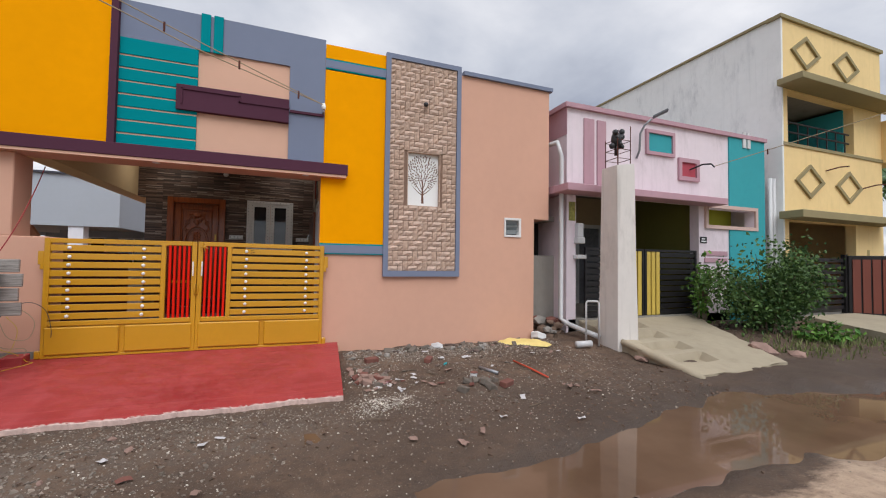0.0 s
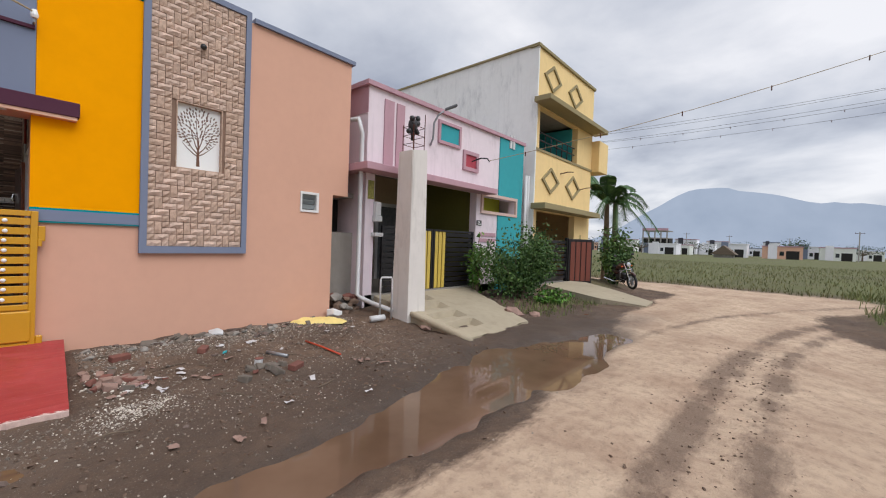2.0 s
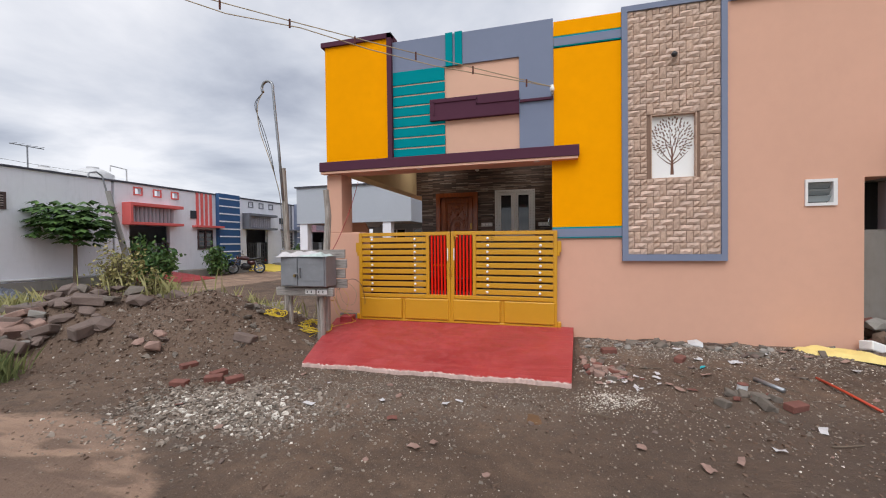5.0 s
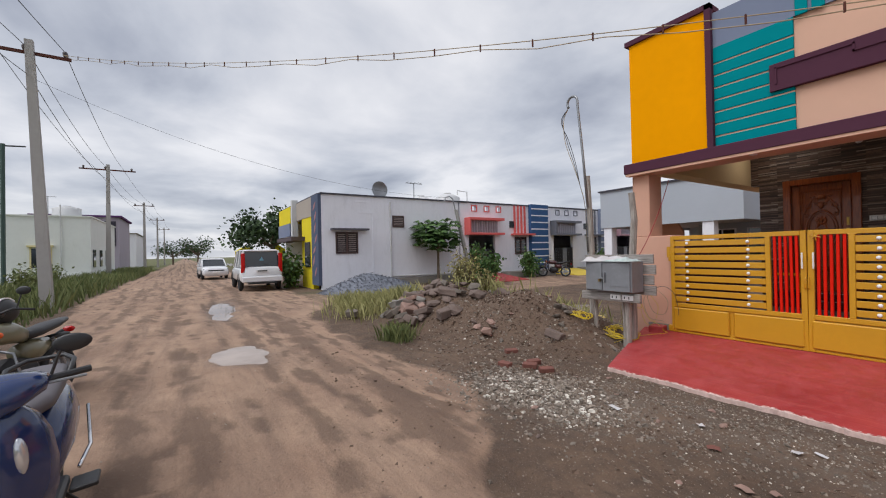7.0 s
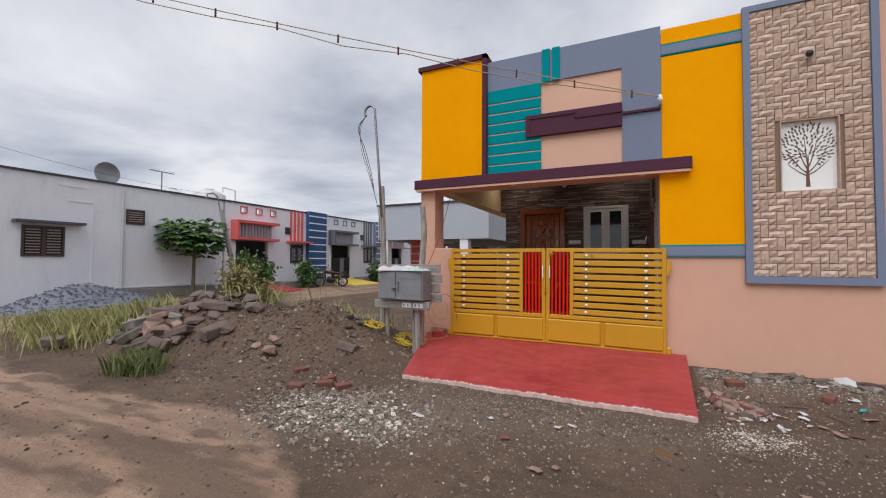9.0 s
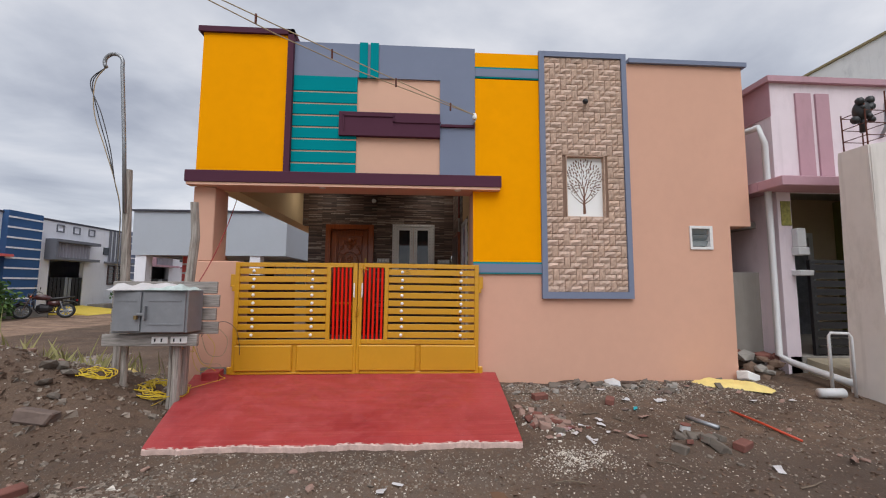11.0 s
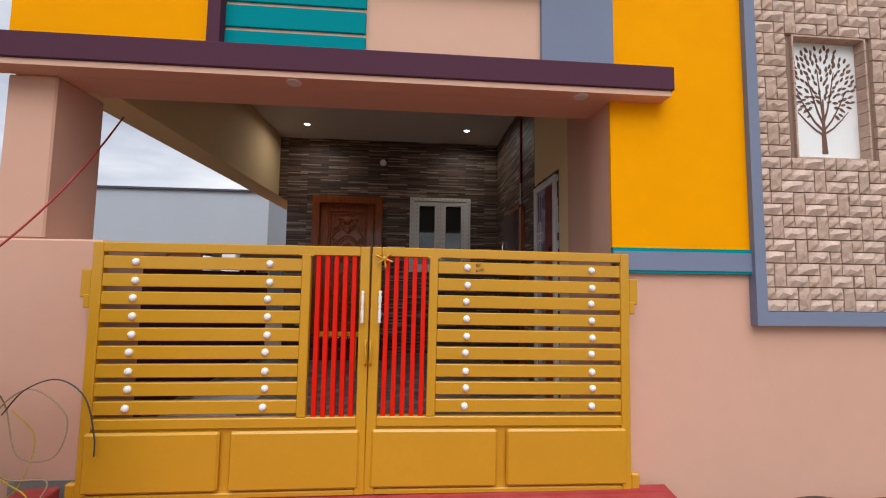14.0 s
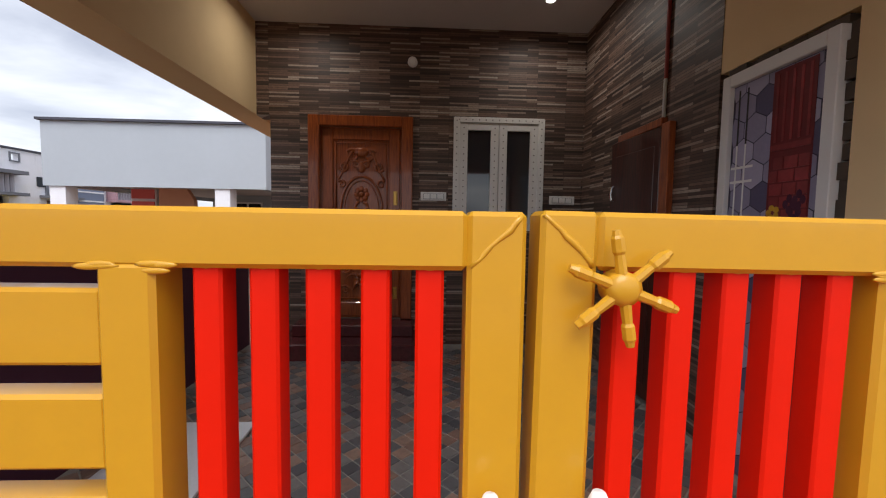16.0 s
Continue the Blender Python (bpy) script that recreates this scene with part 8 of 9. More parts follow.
bush("bush", "rounded garden shrub at the row house", -16.3, 17.3, 0.8, 0.8, 1.6, 900, 0.11, LEAF, 58)
bush("bush", "rounded garden shrub at the row house", -16.5, 24.3, 0.8, 0.8, 1.6, 600, 0.12, LEAF, 59)
bush("bush", "tall shrubs growing by the yellow house front", -20.2, 4.9, 1.3, 0.6, 2.2, 900, 0.12, LEAF, 60)
for k, (x, y) in enumerate(((-13.5, -5.6), (-16, -5.0), (-21, -6.4), (-25, -5.6), (-30, -6.0), (-10.5, -4.6), (-34, -6.6))):
    bush("bush", "weedy roadside bush across the road", x, y, 1.5, 0.9, 1.2 + 0.3 * (k % 3), 650, 0.09, WEED, 61 + k)


def papaya(x, y, h, seed):
    r = random.Random(seed)
    t = thing("tree", "young papaya tree with lobed drooping leaves", "tree")
    z = gz(x, y)
    part("trunk", tube(bmesh.new(), [(x, y, z - 0.05), (x + 0.03, y, z + h * 0.4), (x, y + 0.03, z + h * 0.8)], [0.08, 0.06, 0.05], 8), BARK, t)
    bm = bmesh.new()
    for k in range(230):
        a, el = r.uniform(0, 6.28), r.uniform(-0.3, 0.9)
        L = r.uniform(0.2, 1.1)
        c = Vector((x, y, z + h * r.uniform(0.55, 0.85)))
        tip = c + Vector((math.cos(a) * L, math.sin(a) * L, el * 0.6))
        for j in range(7):
            q = a + (j - 3) * 0.5
            d = Vector((math.cos(q), math.sin(q), -0.35 - 0.1 * abs(j - 3))).normalized()
            s = Vector((-d.y, d.x, 0)).normalized()
            l = r.uniform(0.3, 0.5) * (1 - 0.08 * abs(j - 3))
            v = [bm.verts.new(p) for p in (tip, tip + d * l * 0.55 + s * l * 0.2, tip + d * l, tip + d * l * 0.55 - s * l * 0.2)]
            bm.faces.new((v[0], v[1], v[2])); bm.faces.new((v[0], v[2], v[3]))
    f = part("crown", bm, LEAF, t); tagged(f, kind="stuff")


papaya(-16.6, 11.2, 3.3, 71)


def palm_tree(name, label, x, y, h, n, L0, seed, broad=False):
    r = random.Random(seed)
    t = thing(name, label, "tree")
    z = gz(x, y)
    part("trunk", tube(bmesh.new(), [(x, y, z - 0.1), (x + 0.1, y, z + h * 0.5), (x, y, z + h)], [0.16, 0.13, 0.1], 8), BARK, t)
    for k in range(n):
        a = 2 * math.pi * k / n + r.uniform(-0.3, 0.3)
        up = r.uniform(0.85, 1.6) if broad else r.uniform(-0.1, 1.3)
        d = Vector((math.cos(a), math.sin(a), 0))
        L = L0 * r.uniform(0.65, 1.1)
        spine = [Vector((x, y, z + h)) + d * L * f * (1 - 0.25 * up * f) + Vector((0, 0, L * (up * 1.1 * f - 1.0 * f * f))) for f in np.linspace(0, 1, 12)]
        bm = bmesh.new()
        tube(bm, spine, [0.03] * 6 + [0.018] * 6, 5)
        for i in range(1, 12):
            side = Vector((-d.y, d.x, 0))
            fw = (spine[i] - spine[i - 1]).normalized()
            if broad:
                w = 0.34 * math.sin(math.pi * i / 12.5)
                for sg in (-1, 1):
                    v = [bm.verts.new(p) for p in (spine[i - 1], spine[i], spine[i] + side * sg * w + Vector((0, 0, -0.06)), spine[i - 1] + side * sg * w + Vector((0, 0, -0.06)))]
                    bm.faces.new(v)
            else:
                for j in range(3):
                    o = spine[i - 1].lerp(spine[i], j / 3)
                    w = 0.3 * L * 0.5 * math.sin(math.pi * (i + 1) / 14) + 0.1
                    for sg in (-1, 1):
                        tip = o + side * sg * w * 0.8 + fw * w * 0.5 - Vector((0, 0, w * r.uniform(0.3, 0.8)))
                        v = [bm.verts.new(p) for p in (o - fw * 0.03, o + fw * 0.03, tip)]
                        bm.faces.new(v)
        part("frond", bm, PALM, t)


palm_tree("palm_tree", "shaggy coconut palm behind the cream house", 18.2, 6.6, 3.5, 15, 2.0, 81)
palm_tree("banana_plant", "banana plant with broad upright leaves", 18.0, 6.9, 3.4, 7, 2.4, 82, True)


def big_tree(x, y, h, r0, seed, n=3600):
    r = random.Random(seed)
    t = thing("tree", "broad leafy roadside tree in the distance", "tree", "distant trees")
    z = gz(x, y)
    part("trunk", tube(bmesh.new(), [(x, y, z - 0.2), (x + 0.1, y, z + h * 0.3), (x, y, z + h * 0.55)], [h * 0.04, h * 0.03, h * 0.02], 7), BARK, t)
    spots = []
    hubs = []
    for k in range(16):
        a, q = r.uniform(0, 6.28), r.random() ** 0.5
        hub = Vector((x + r0 * q * math.cos(a), y + r0 * q * math.sin(a), z + h * (0.45 + 0.5 * r.random() * (1 - 0.5 * q))))
        hubs.append(hub)
        part("limb", tube(bmesh.new(), [(x, y, z + h * 0.3), Vector((x, y, z + h * 0.4)).lerp(hub, 0.6), hub], [h * 0.018, h * 0.01, h * 0.004], 5), BARK, t)
    for _ in range(n):
        c = r.choice(hubs)
        spots.append(c + Vector((r.gauss(0, r0 * 0.2), r.gauss(0, r0 * 0.2), r.gauss(0, h * 0.09))))
    f = part("crown", leaves(bmesh.new(), spots, h * 0.055, r, 0.1, 1.2), TREEL, t); tagged(f, kind="stuff")


big_tree(-78, 14, 10.5, 6.0, 91); big_tree(-88, 24, 8.5, 5.0, 92, 1500); big_tree(-60, 17, 7.0, 3.5, 93, 1500); big_tree(-34, 9.6, 4.4, 1.6, 94, 1200)
big_tree(-105, 3, 6.5, 4.0, 95, 900); big_tree(-120, -2, 6.0, 4, 96, 900)
bush("tree", "young leafy tree at the road edge", 16.5, -3.6, 1.1, 1.1, 3.2, 900, 0.13, VINE, 97, category="tree")

# ---------------- distance ----------------
fr = random.Random(55)
for k in range(44):
    a = radians(-32 + k * 1.5 + fr.uniform(-0.6, 0.6))
    d = fr.uniform(160, 290)
    x, y = d * math.cos(a), d * math.sin(a)
    w, h, dp = fr.uniform(6, 11), fr.choice((3.8, 4.2, 4.6, 5.0, 7.0)), 8
    hs = thing("house", "distant pale flat-roofed house beyond the field", "house", "distant houses")
    wm = fr.choice((WHITE, WHITE, WHITE, MINT, WHITE, PEACH_TOP))
    part("wall", B((x, x + dp, y, y + w, -0.2, h)), wm, hs)
    part("roof", B((x - 0.2, x + dp, y - 0.2, y + w + 0.2, h, h + 0.3)), fr.choice((WHITE, GREY, ROSE)), hs)
    # no real porch: a flat black sheet painted as porch shade
    part("porch", B((x - 0.06, x + 0.0, y + 0.8, y + w * 0.4, 0.0, 2.6)), DARK, hs)
    part("pier", B((x - 0.4, x, y + w * 0.62, y + w * 0.85, 0.0, h + 0.8)), fr.choice((GREY, WHITE, bpy.data.materials["dark_roof_edge"])), hs)
    win2 = part("window", B((x - 0.05, x, y + w * 0.45, y + w * 0.56, 1.1, 2.4)), GLASS, hs)
uf = thing("building", "unfinished three-storey concrete frame beyond the field", "building")
UX0, UY0 = 205, 44
for lev in range(3):
    part("slab", B((UX0, UX0 + 10, UY0, UY0 + 11, 3.4 * (lev + 1), 3.4 * (lev + 1) + 0.4)), CEMENT, uf)
for i in range(5):
    for lev in range(3):
        part("column", B((UX0, UX0 + 0.5, UY0 + 0.2 + i * 2.55, UY0 + 0.7 + i * 2.55, 3.4 * lev + (0.4 if lev else -0.2), 3.4 * (lev + 1))), CEMENT, uf)
# black block paints the shade deep inside the open frame
part("wall", B((UX0 + 3, UX0 + 10, UY0, UY0 + 11, 0, 7.0)), DARK, uf)
part("parapet", B((UX0, UX0 + 0.3, UY0, UY0 + 11, 10.6, 11.6)), ROSE, uf)
for x, y in ((190, 34), (215, 22), (240, 2), (170, -14)):
    power_pole(x, y, 9.0)
shk = thing("hut", "small thatched field hut", "hut")
part("roof", prism(bmesh.new(), [(12.0, 0.9), (18, 0.9), (15, 3.4)], "x", 132, 138), BARK, shk)
part("wall", B((132.5, 137.5, 12.8, 17.2, -0.2, 1.2)), CEMENT, shk)
for k in range(10):
    a = radians(-20 + k * 5)
    big_tree(200 * math.cos(a), 200 * math.sin(a), fr.uniform(5, 8), fr.uniform(5, 9), 200 + k, 420)

# hazy hill range, far off; the haze is painted as a glowing colour
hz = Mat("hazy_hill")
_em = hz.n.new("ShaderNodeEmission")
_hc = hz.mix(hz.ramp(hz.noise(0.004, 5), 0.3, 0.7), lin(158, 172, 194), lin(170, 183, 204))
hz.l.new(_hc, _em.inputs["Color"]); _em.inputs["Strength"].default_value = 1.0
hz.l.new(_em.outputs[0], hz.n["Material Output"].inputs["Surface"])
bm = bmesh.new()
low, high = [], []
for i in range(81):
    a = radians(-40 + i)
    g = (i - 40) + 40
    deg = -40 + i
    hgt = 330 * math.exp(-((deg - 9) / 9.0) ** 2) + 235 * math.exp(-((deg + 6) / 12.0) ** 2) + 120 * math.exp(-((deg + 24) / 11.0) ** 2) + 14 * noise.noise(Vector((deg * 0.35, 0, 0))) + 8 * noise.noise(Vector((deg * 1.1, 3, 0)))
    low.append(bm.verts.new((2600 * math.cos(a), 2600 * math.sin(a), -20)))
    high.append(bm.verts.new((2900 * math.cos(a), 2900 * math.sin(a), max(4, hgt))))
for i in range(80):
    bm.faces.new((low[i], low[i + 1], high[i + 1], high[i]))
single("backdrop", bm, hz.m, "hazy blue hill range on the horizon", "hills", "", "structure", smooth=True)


# ---------------- vehicles ----------------
def loft(bm, stations, seg=16, power=2.0):
    """A closed skin through upright rounded sections: (x, z centre, half width, half height)."""
    rows = []
    for x, zc, hw, hh in stations:
        row = []
        for k in range(seg):
            a = 2 * math.pi * k / seg
            c, s = math.cos(a), math.sin(a)
            row.append(bm.verts.new((x, hw * math.copysign(abs(c) ** (2 / power), c), zc + hh * math.copysign(abs(s) ** (2 / power), s))))
        rows.append(row)
    for a, b in zip(rows, rows[1:]):
        for k in range(seg):
            bm.faces.new((a[k], b[k], b[(k + 1) % seg], a[(k + 1) % seg]))
    bm.faces.new(rows[0]); bm.faces.new(rows[-1][::-1])
    return bm


def wheel(parent, x, y, r, w, rim=STEEL, spokes=5):
    """A tyre with its rim; the axle runs along y."""
    bm = bmesh.new()
    n, m = 24, 8
    rows = [[bm.verts.new((x + (r - w * 0.5 + w * 0.5 * math.cos(b)) * math.cos(a), y + w * 0.5 * math.sin(b), r + (r - w * 0.5 + w * 0.5 * math.cos(b)) * math.sin(a))) for b in np.linspace(0, 2 * math.pi, m + 1)[:-1]] for a in np.linspace(0, 2 * math.pi, n + 1)[:-1]]
    for i in range(n):
        for j in range(m):
            bm.faces.new((rows[i][j], rows[(i + 1) % n][j], rows[(i + 1) % n][(j + 1) % m], rows[i][(j + 1) % m]))
    wh = part("wheel", bm, RUBBER, parent, "", True)
    bm = bmesh.new()
    tube(bm, [(x, y - w * 0.3, r), (x, y + w * 0.3, r)], r * 0.18, 10)
    for k in range(spokes):
        a = 2 * math.pi * k / spokes
        tube(bm, [(x, y, r), (x + (r - w) * math.cos(a), y, r + (r - w) * math.sin(a))], r * 0.07, 6)
    pts = [(x + (r - w * 0.95) * math.cos(a), y, r + (r - w * 0.95) * math.sin(a)) for a in np.linspace(0, 2 * math.pi, 25)]
    tube(bm, pts, w * 0.22, 6, False)
    part("rim", bm, rim, wh)
    return wh


def scooter(x, y, turn, group=""):
    s = thing("scooter", "deep blue parked scooter with grey seat", "scooter", group)
    s.matrix_basis = pose(x, y, gz(x, y) - 0.01, 5, 0, turn)
    wheel(s, 0.62, 0, 0.22, 0.1); wheel(s, -0.58, 0, 0.22, 0.1)
    part("rear_body", loft(bmesh.new(), [(-0.95, 0.66, 0.06, 0.05), (-0.85, 0.63, 0.14, 0.12), (-0.6, 0.56, 0.19, 0.19), (-0.3, 0.52, 0.19, 0.21), (-0.12, 0.45, 0.15, 0.18), (-0.05, 0.40, 0.10, 0.14)], 18, 2.6), BLUEPAINT, s, "glossy blue side panels", True)
    part("seat", loft(bmesh.new(), [(-0.88, 0.80, 0.10, 0.03), (-0.75, 0.80, 0.15, 0.06), (-0.45, 0.78, 0.16, 0.065), (-0.2, 0.74, 0.14, 0.06), (-0.02, 0.74, 0.09, 0.04)], 16, 2.8), surf("grey_seat_vinyl", lin(98, 94, 98), 0.55, 0.08), s, "grey vinyl seat", True)
    part("floorboard", B((-0.1, 0.42, -0.17, 0.17, 0.26, 0.32), bev=0.015), BLACKPL, s)
    part("leg_shield", loft(bmesh.new(), [(0.36, 0.55, 0.20, 0.26), (0.42, 0.62, 0.22, 0.32), (0.48, 0.66, 0.19, 0.30), (0.55, 0.64, 0.12, 0.24), (0.60, 0.60, 0.06, 0.16)], 18, 2.4), BLUEPAINT, s, "glossy blue front shield", True)
    for sg in (-1, 1):
        il = bmesh.new()
        ball(il, (0.54, sg * 0.115, 0.70), 0.05, 10, 8, (0.6, 0.55, 1.7))
        part("indicator", il, LENS, s, "clear indicator lens", True)
    part("front_fender", loft(bmesh.new(), [(0.42, 0.36, 0.05, 0.05), (0.55, 0.42, 0.07, 0.06), (0.68, 0.42, 0.07, 0.05), (0.82, 0.34, 0.05, 0.05)], 12), BLUEPAINT, s, "", True)
    part("fork", tube(bmesh.new(), [(0.62, 0.0, 0.22), (0.45, 0, 0.9)], 0.03, 8), BLACKPL, s)
    cowl = part("handlebar_cowl", loft(bmesh.new(), [(0.30, 0.98, 0.10, 0.04), (0.36, 0.99, 0.22, 0.06), (0.44, 0.98, 0.22, 0.075), (0.52, 0.95, 0.15, 0.07), (0.56, 0.93, 0.08, 0.045)], 18, 2.4), BLUEPAINT, s, "blue handlebar cowl", True)
    hl = bmesh.new(); ball(hl, (0.515, 0, 0.94), 0.07, 12, 8, (0.7, 1.9, 0.85))
    part("headlight", hl, LENS, cowl, "clear wide headlight", True)
    for sg in (-1, 1):
        part("grip", tube(bmesh.new(), [(0.36, sg * 0.2, 0.98), (0.30, sg * 0.36, 0.98)], 0.018, 8), BLACKPL, cowl)
        part("lever", tube(bmesh.new(), [(0.40, sg * 0.2, 0.97), (0.37, sg * 0.35, 0.965)], 0.007, 6), STEEL, cowl)
        part("mirror_stalk", tube(bmesh.new(), [(0.36, sg * 0.22, 1.0), (0.36, sg * 0.25, 1.08), (0.36, sg * 0.27, 1.12)], 0.007, 6), BLACKPL, cowl)
        mm = bmesh.new(); ball(mm, (0.36, sg * 0.31, 1.14), 0.06, 12, 8, (0.25, 1.3, 0.75))
        part("mirror", mm, BLACKPL, cowl, "", True)
    part("grab_rail", tube(bmesh.new(), [(-0.55, 0.16, 0.80), (-0.8, 0.17, 0.86), (-0.98, 0.10, 0.87), (-0.98, -0.10, 0.87), (-0.8, -0.17, 0.86), (-0.55, -0.16, 0.80)], 0.016, 8), BLACKPL, s, "", True)
    tl = bmesh.new(); ball(tl, (-0.93, 0, 0.68), 0.05, 10, 6, (0.5, 1.8, 0.8))
    part("tail_light", tl, LAMPRED, s, "", True)
    part("chrome_guard", tube(bmesh.new(), [(-0.9, 0.2, 0.48), (-0.5, 0.23, 0.32), (-0.2, 0.2, 0.3)], 0.012, 6), CHROME, s, "", True)
    part("foot_peg", B((-0.15, 0.02, 0.17, 0.3, 0.24, 0.27), bev=0.008), BLACKPL, s)
    part("engine", loft(bmesh.new(), [(-0.75, 0.24, 0.06, 0.06), (-0.5, 0.26, 0.1, 0.1), (-0.25, 0.28, 0.08, 0.08)], 10), IRON, s)
    part("silencer", tube(bmesh.new(), [(-0.3, -0.14, 0.2), (-0.85, -0.16, 0.26)], [0.04, 0.055], 10), STEEL, s)
    part("stand", tube(bmesh.new(), [(-0.1, 0.1, 0.26), (-0.15, 0.26, 0.01)], 0.012, 6), IRON, s)
    return s


def motorbike(x, y, turn, label, tank_m, helmet=False):
    b = thing("motorcycle", label, "motorcycle", "parked motorcycles")
    b.matrix_basis = pose(x, y, gz(x, y) - 0.01, 7, 0, turn)
    wheel(b, 0.68, 0, 0.3, 0.09, STEEL, 10); wheel(b, -0.62, 0, 0.3, 0.1, STEEL, 10)
    for sg in (-1, 1):
        part("fork", tube(bmesh.new(), [(0.68, sg * 0.07, 0.3), (0.42, sg * 0.09, 0.98)], 0.02, 8), CHROME, b)
        part("shock", tube(bmesh.new(), [(-0.55, sg * 0.11, 0.34), (-0.42, sg * 0.11, 0.68)], 0.025, 8), STEEL, b)
    part("front_fender", loft(bmesh.new(), [(0.40, 0.58, 0.03, 0.03), (0.55, 0.64, 0.06, 0.03), (0.75, 0.63, 0.06, 0.03), (0.92, 0.54, 0.04, 0.03)], 10), tank_m, b, "", True)
    part("tank", loft(bmesh.new(), [(0.38, 0.84, 0.06, 0.07), (0.28, 0.86, 0.14, 0.11), (0.08, 0.85, 0.15, 0.12), (-0.1, 0.80, 0.10, 0.09), (-0.16, 0.78, 0.06, 0.05)], 16, 2.4), tank_m, b, "rounded fuel tank", True)
    part("seat", loft(bmesh.new(), [(-0.08, 0.77, 0.09, 0.05), (-0.3, 0.79, 0.13, 0.055), (-0.6, 0.83, 0.13, 0.05), (-0.82, 0.86, 0.08, 0.03)], 14, 2.8), BLACKPL, b, "black seat", True)
    part("side_cover", loft(bmesh.new(), [(-0.05, 0.6, 0.10, 0.1), (-0.25, 0.6, 0.13, 0.13), (-0.45, 0.63, 0.10, 0.08)], 12), tank_m, b, "", True)
    part("engine", loft(bmesh.new(), [(0.28, 0.42, 0.08, 0.1), (0.15, 0.42, 0.14, 0.18), (-0.1, 0.40, 0.14, 0.14), (-0.22, 0.38, 0.08, 0.08)], 10, 3.0), IRON, b)
    part("frame", tube(bmesh.new(), [(0.42, 0, 0.85), (0.35, 0, 0.4), (0.2, 0, 0.22), (-0.25, 0, 0.24), (-0.3, 0, 0.6), (-0.8, 0, 0.72)], 0.022, 8), IRON, b)
    part("rear_fender", loft(bmesh.new(), [(-0.55, 0.68, 0.07, 0.03), (-0.8, 0.68, 0.08, 0.03), (-0.98, 0.56, 0.07, 0.03)], 10), BLACKPL, b, "", True)
    tl = bmesh.new(); ball(tl, (-0.93, 0, 0.72), 0.05, 8, 6, (0.6, 1.4, 0.8)); part("tail_light", tl, LAMPRED, b)
    hl = part("headlight", tube(bmesh.new(), [(0.40, 0, 0.93), (0.46, 0, 0.93), (0.55, 0, 0.92)], [0.05, 0.085, 0.095], 16), BLACKPL, b, "", True)
    ln = bmesh.new(); ball(ln, (0.55, 0, 0.92), 0.088, 14, 8, (0.3, 1, 1)); part("lens", ln, LENS, hl, "clear round lens", True)
    part("handlebar", tube(bmesh.new(), [(0.22, -0.38, 1.06), (0.32, -0.26, 1.1), (0.40, -0.08, 1.03), (0.40, 0.08, 1.03), (0.32, 0.26, 1.1), (0.22, 0.38, 1.06)], 0.013, 8), BLACKPL, b, "", True)
    for sg in (-1, 1):
        part("mirror_stalk", tube(bmesh.new(), [(0.30, sg * 0.28, 1.1), (0.30, sg * 0.34, 1.24)], 0.006, 6), BLACKPL, b)
        mm = bmesh.new(); ball(mm, (0.30, sg * 0.36, 1.27), 0.055, 10, 6, (0.25, 1.2, 0.8)); part("mirror", mm, BLACKPL, b, "", True)
        im = bmesh.new(); ball(im, (0.44, sg * 0.2, 0.86), 0.03, 8, 6); part("indicator", im, surf("amber_lens", lin(220, 90, 30), 0.25) if "amber_lens" not in bpy.data.materials else bpy.data.materials["amber_lens"], b, "", True)
    pl = part("number_plate", B((0.60, 0.61, -0.12, 0.12, 0.72, 0.79)), BLACKPL, b, "dark number plate")
    for k in range(6):
        part("lettering", B((0.61, 0.613, -0.1 + k * 0.034, -0.08 + k * 0.034, 0.738, 0.773)), STUD, pl)
    part("silencer", tube(bmesh.new(), [(0.2, -0.13, 0.3), (-0.2, -0.15, 0.24), (-0.85, -0.17, 0.32)], [0.025, 0.035, 0.05], 10), CHROME, b, "", True)
    part("leg_guard", tube(bmesh.new(), [(0.36, 0.0, 0.75), (0.40, 0.26, 0.66), (0.38, 0.28, 0.42), (0.34, 0.0, 0.3), (0.38, -0.28, 0.42), (0.40, -0.26, 0.66), (0.36, 0, 0.75)], 0.014, 6), STEEL, b, "", True)
    part("stand", tube(bmesh.new(), [(-0.1, 0.08, 0.25), (-0.14, 0.26, 0.01)], 0.012, 6), IRON, b)
    if helmet:
        o = Matrix.Identity(4)
        h = thing("helmet", "black helmet with white stripes resting on the motorcycle", "helmet")
        h.matrix_basis = b.matrix_basis @ pose(0.1, 0.02, 1.08)
        hm = bmesh.new(); ball(hm, (0, 0, 0), 0.135, 16, 12, (1.15, 0.95, 1.0)); part("shell", hm, BLACKPL, h, "", True)
        vm = bmesh.new(); ball(vm, (0.05, 0, -0.02), 0.12, 14, 8, (1, 0.9, 0.6)); part("visor", vm, GLASS, h, "", True)
        for k in range(3):
            part("stripe", tube(bmesh.new(), [(0.155 * math.cos(a) + 0.0, -0.09 + 0.07 * k, 0.135 * math.sin(a)) for a in np.linspace(0.7, 2.4, 9)], 0.009, 6), STUD, h)
    return b


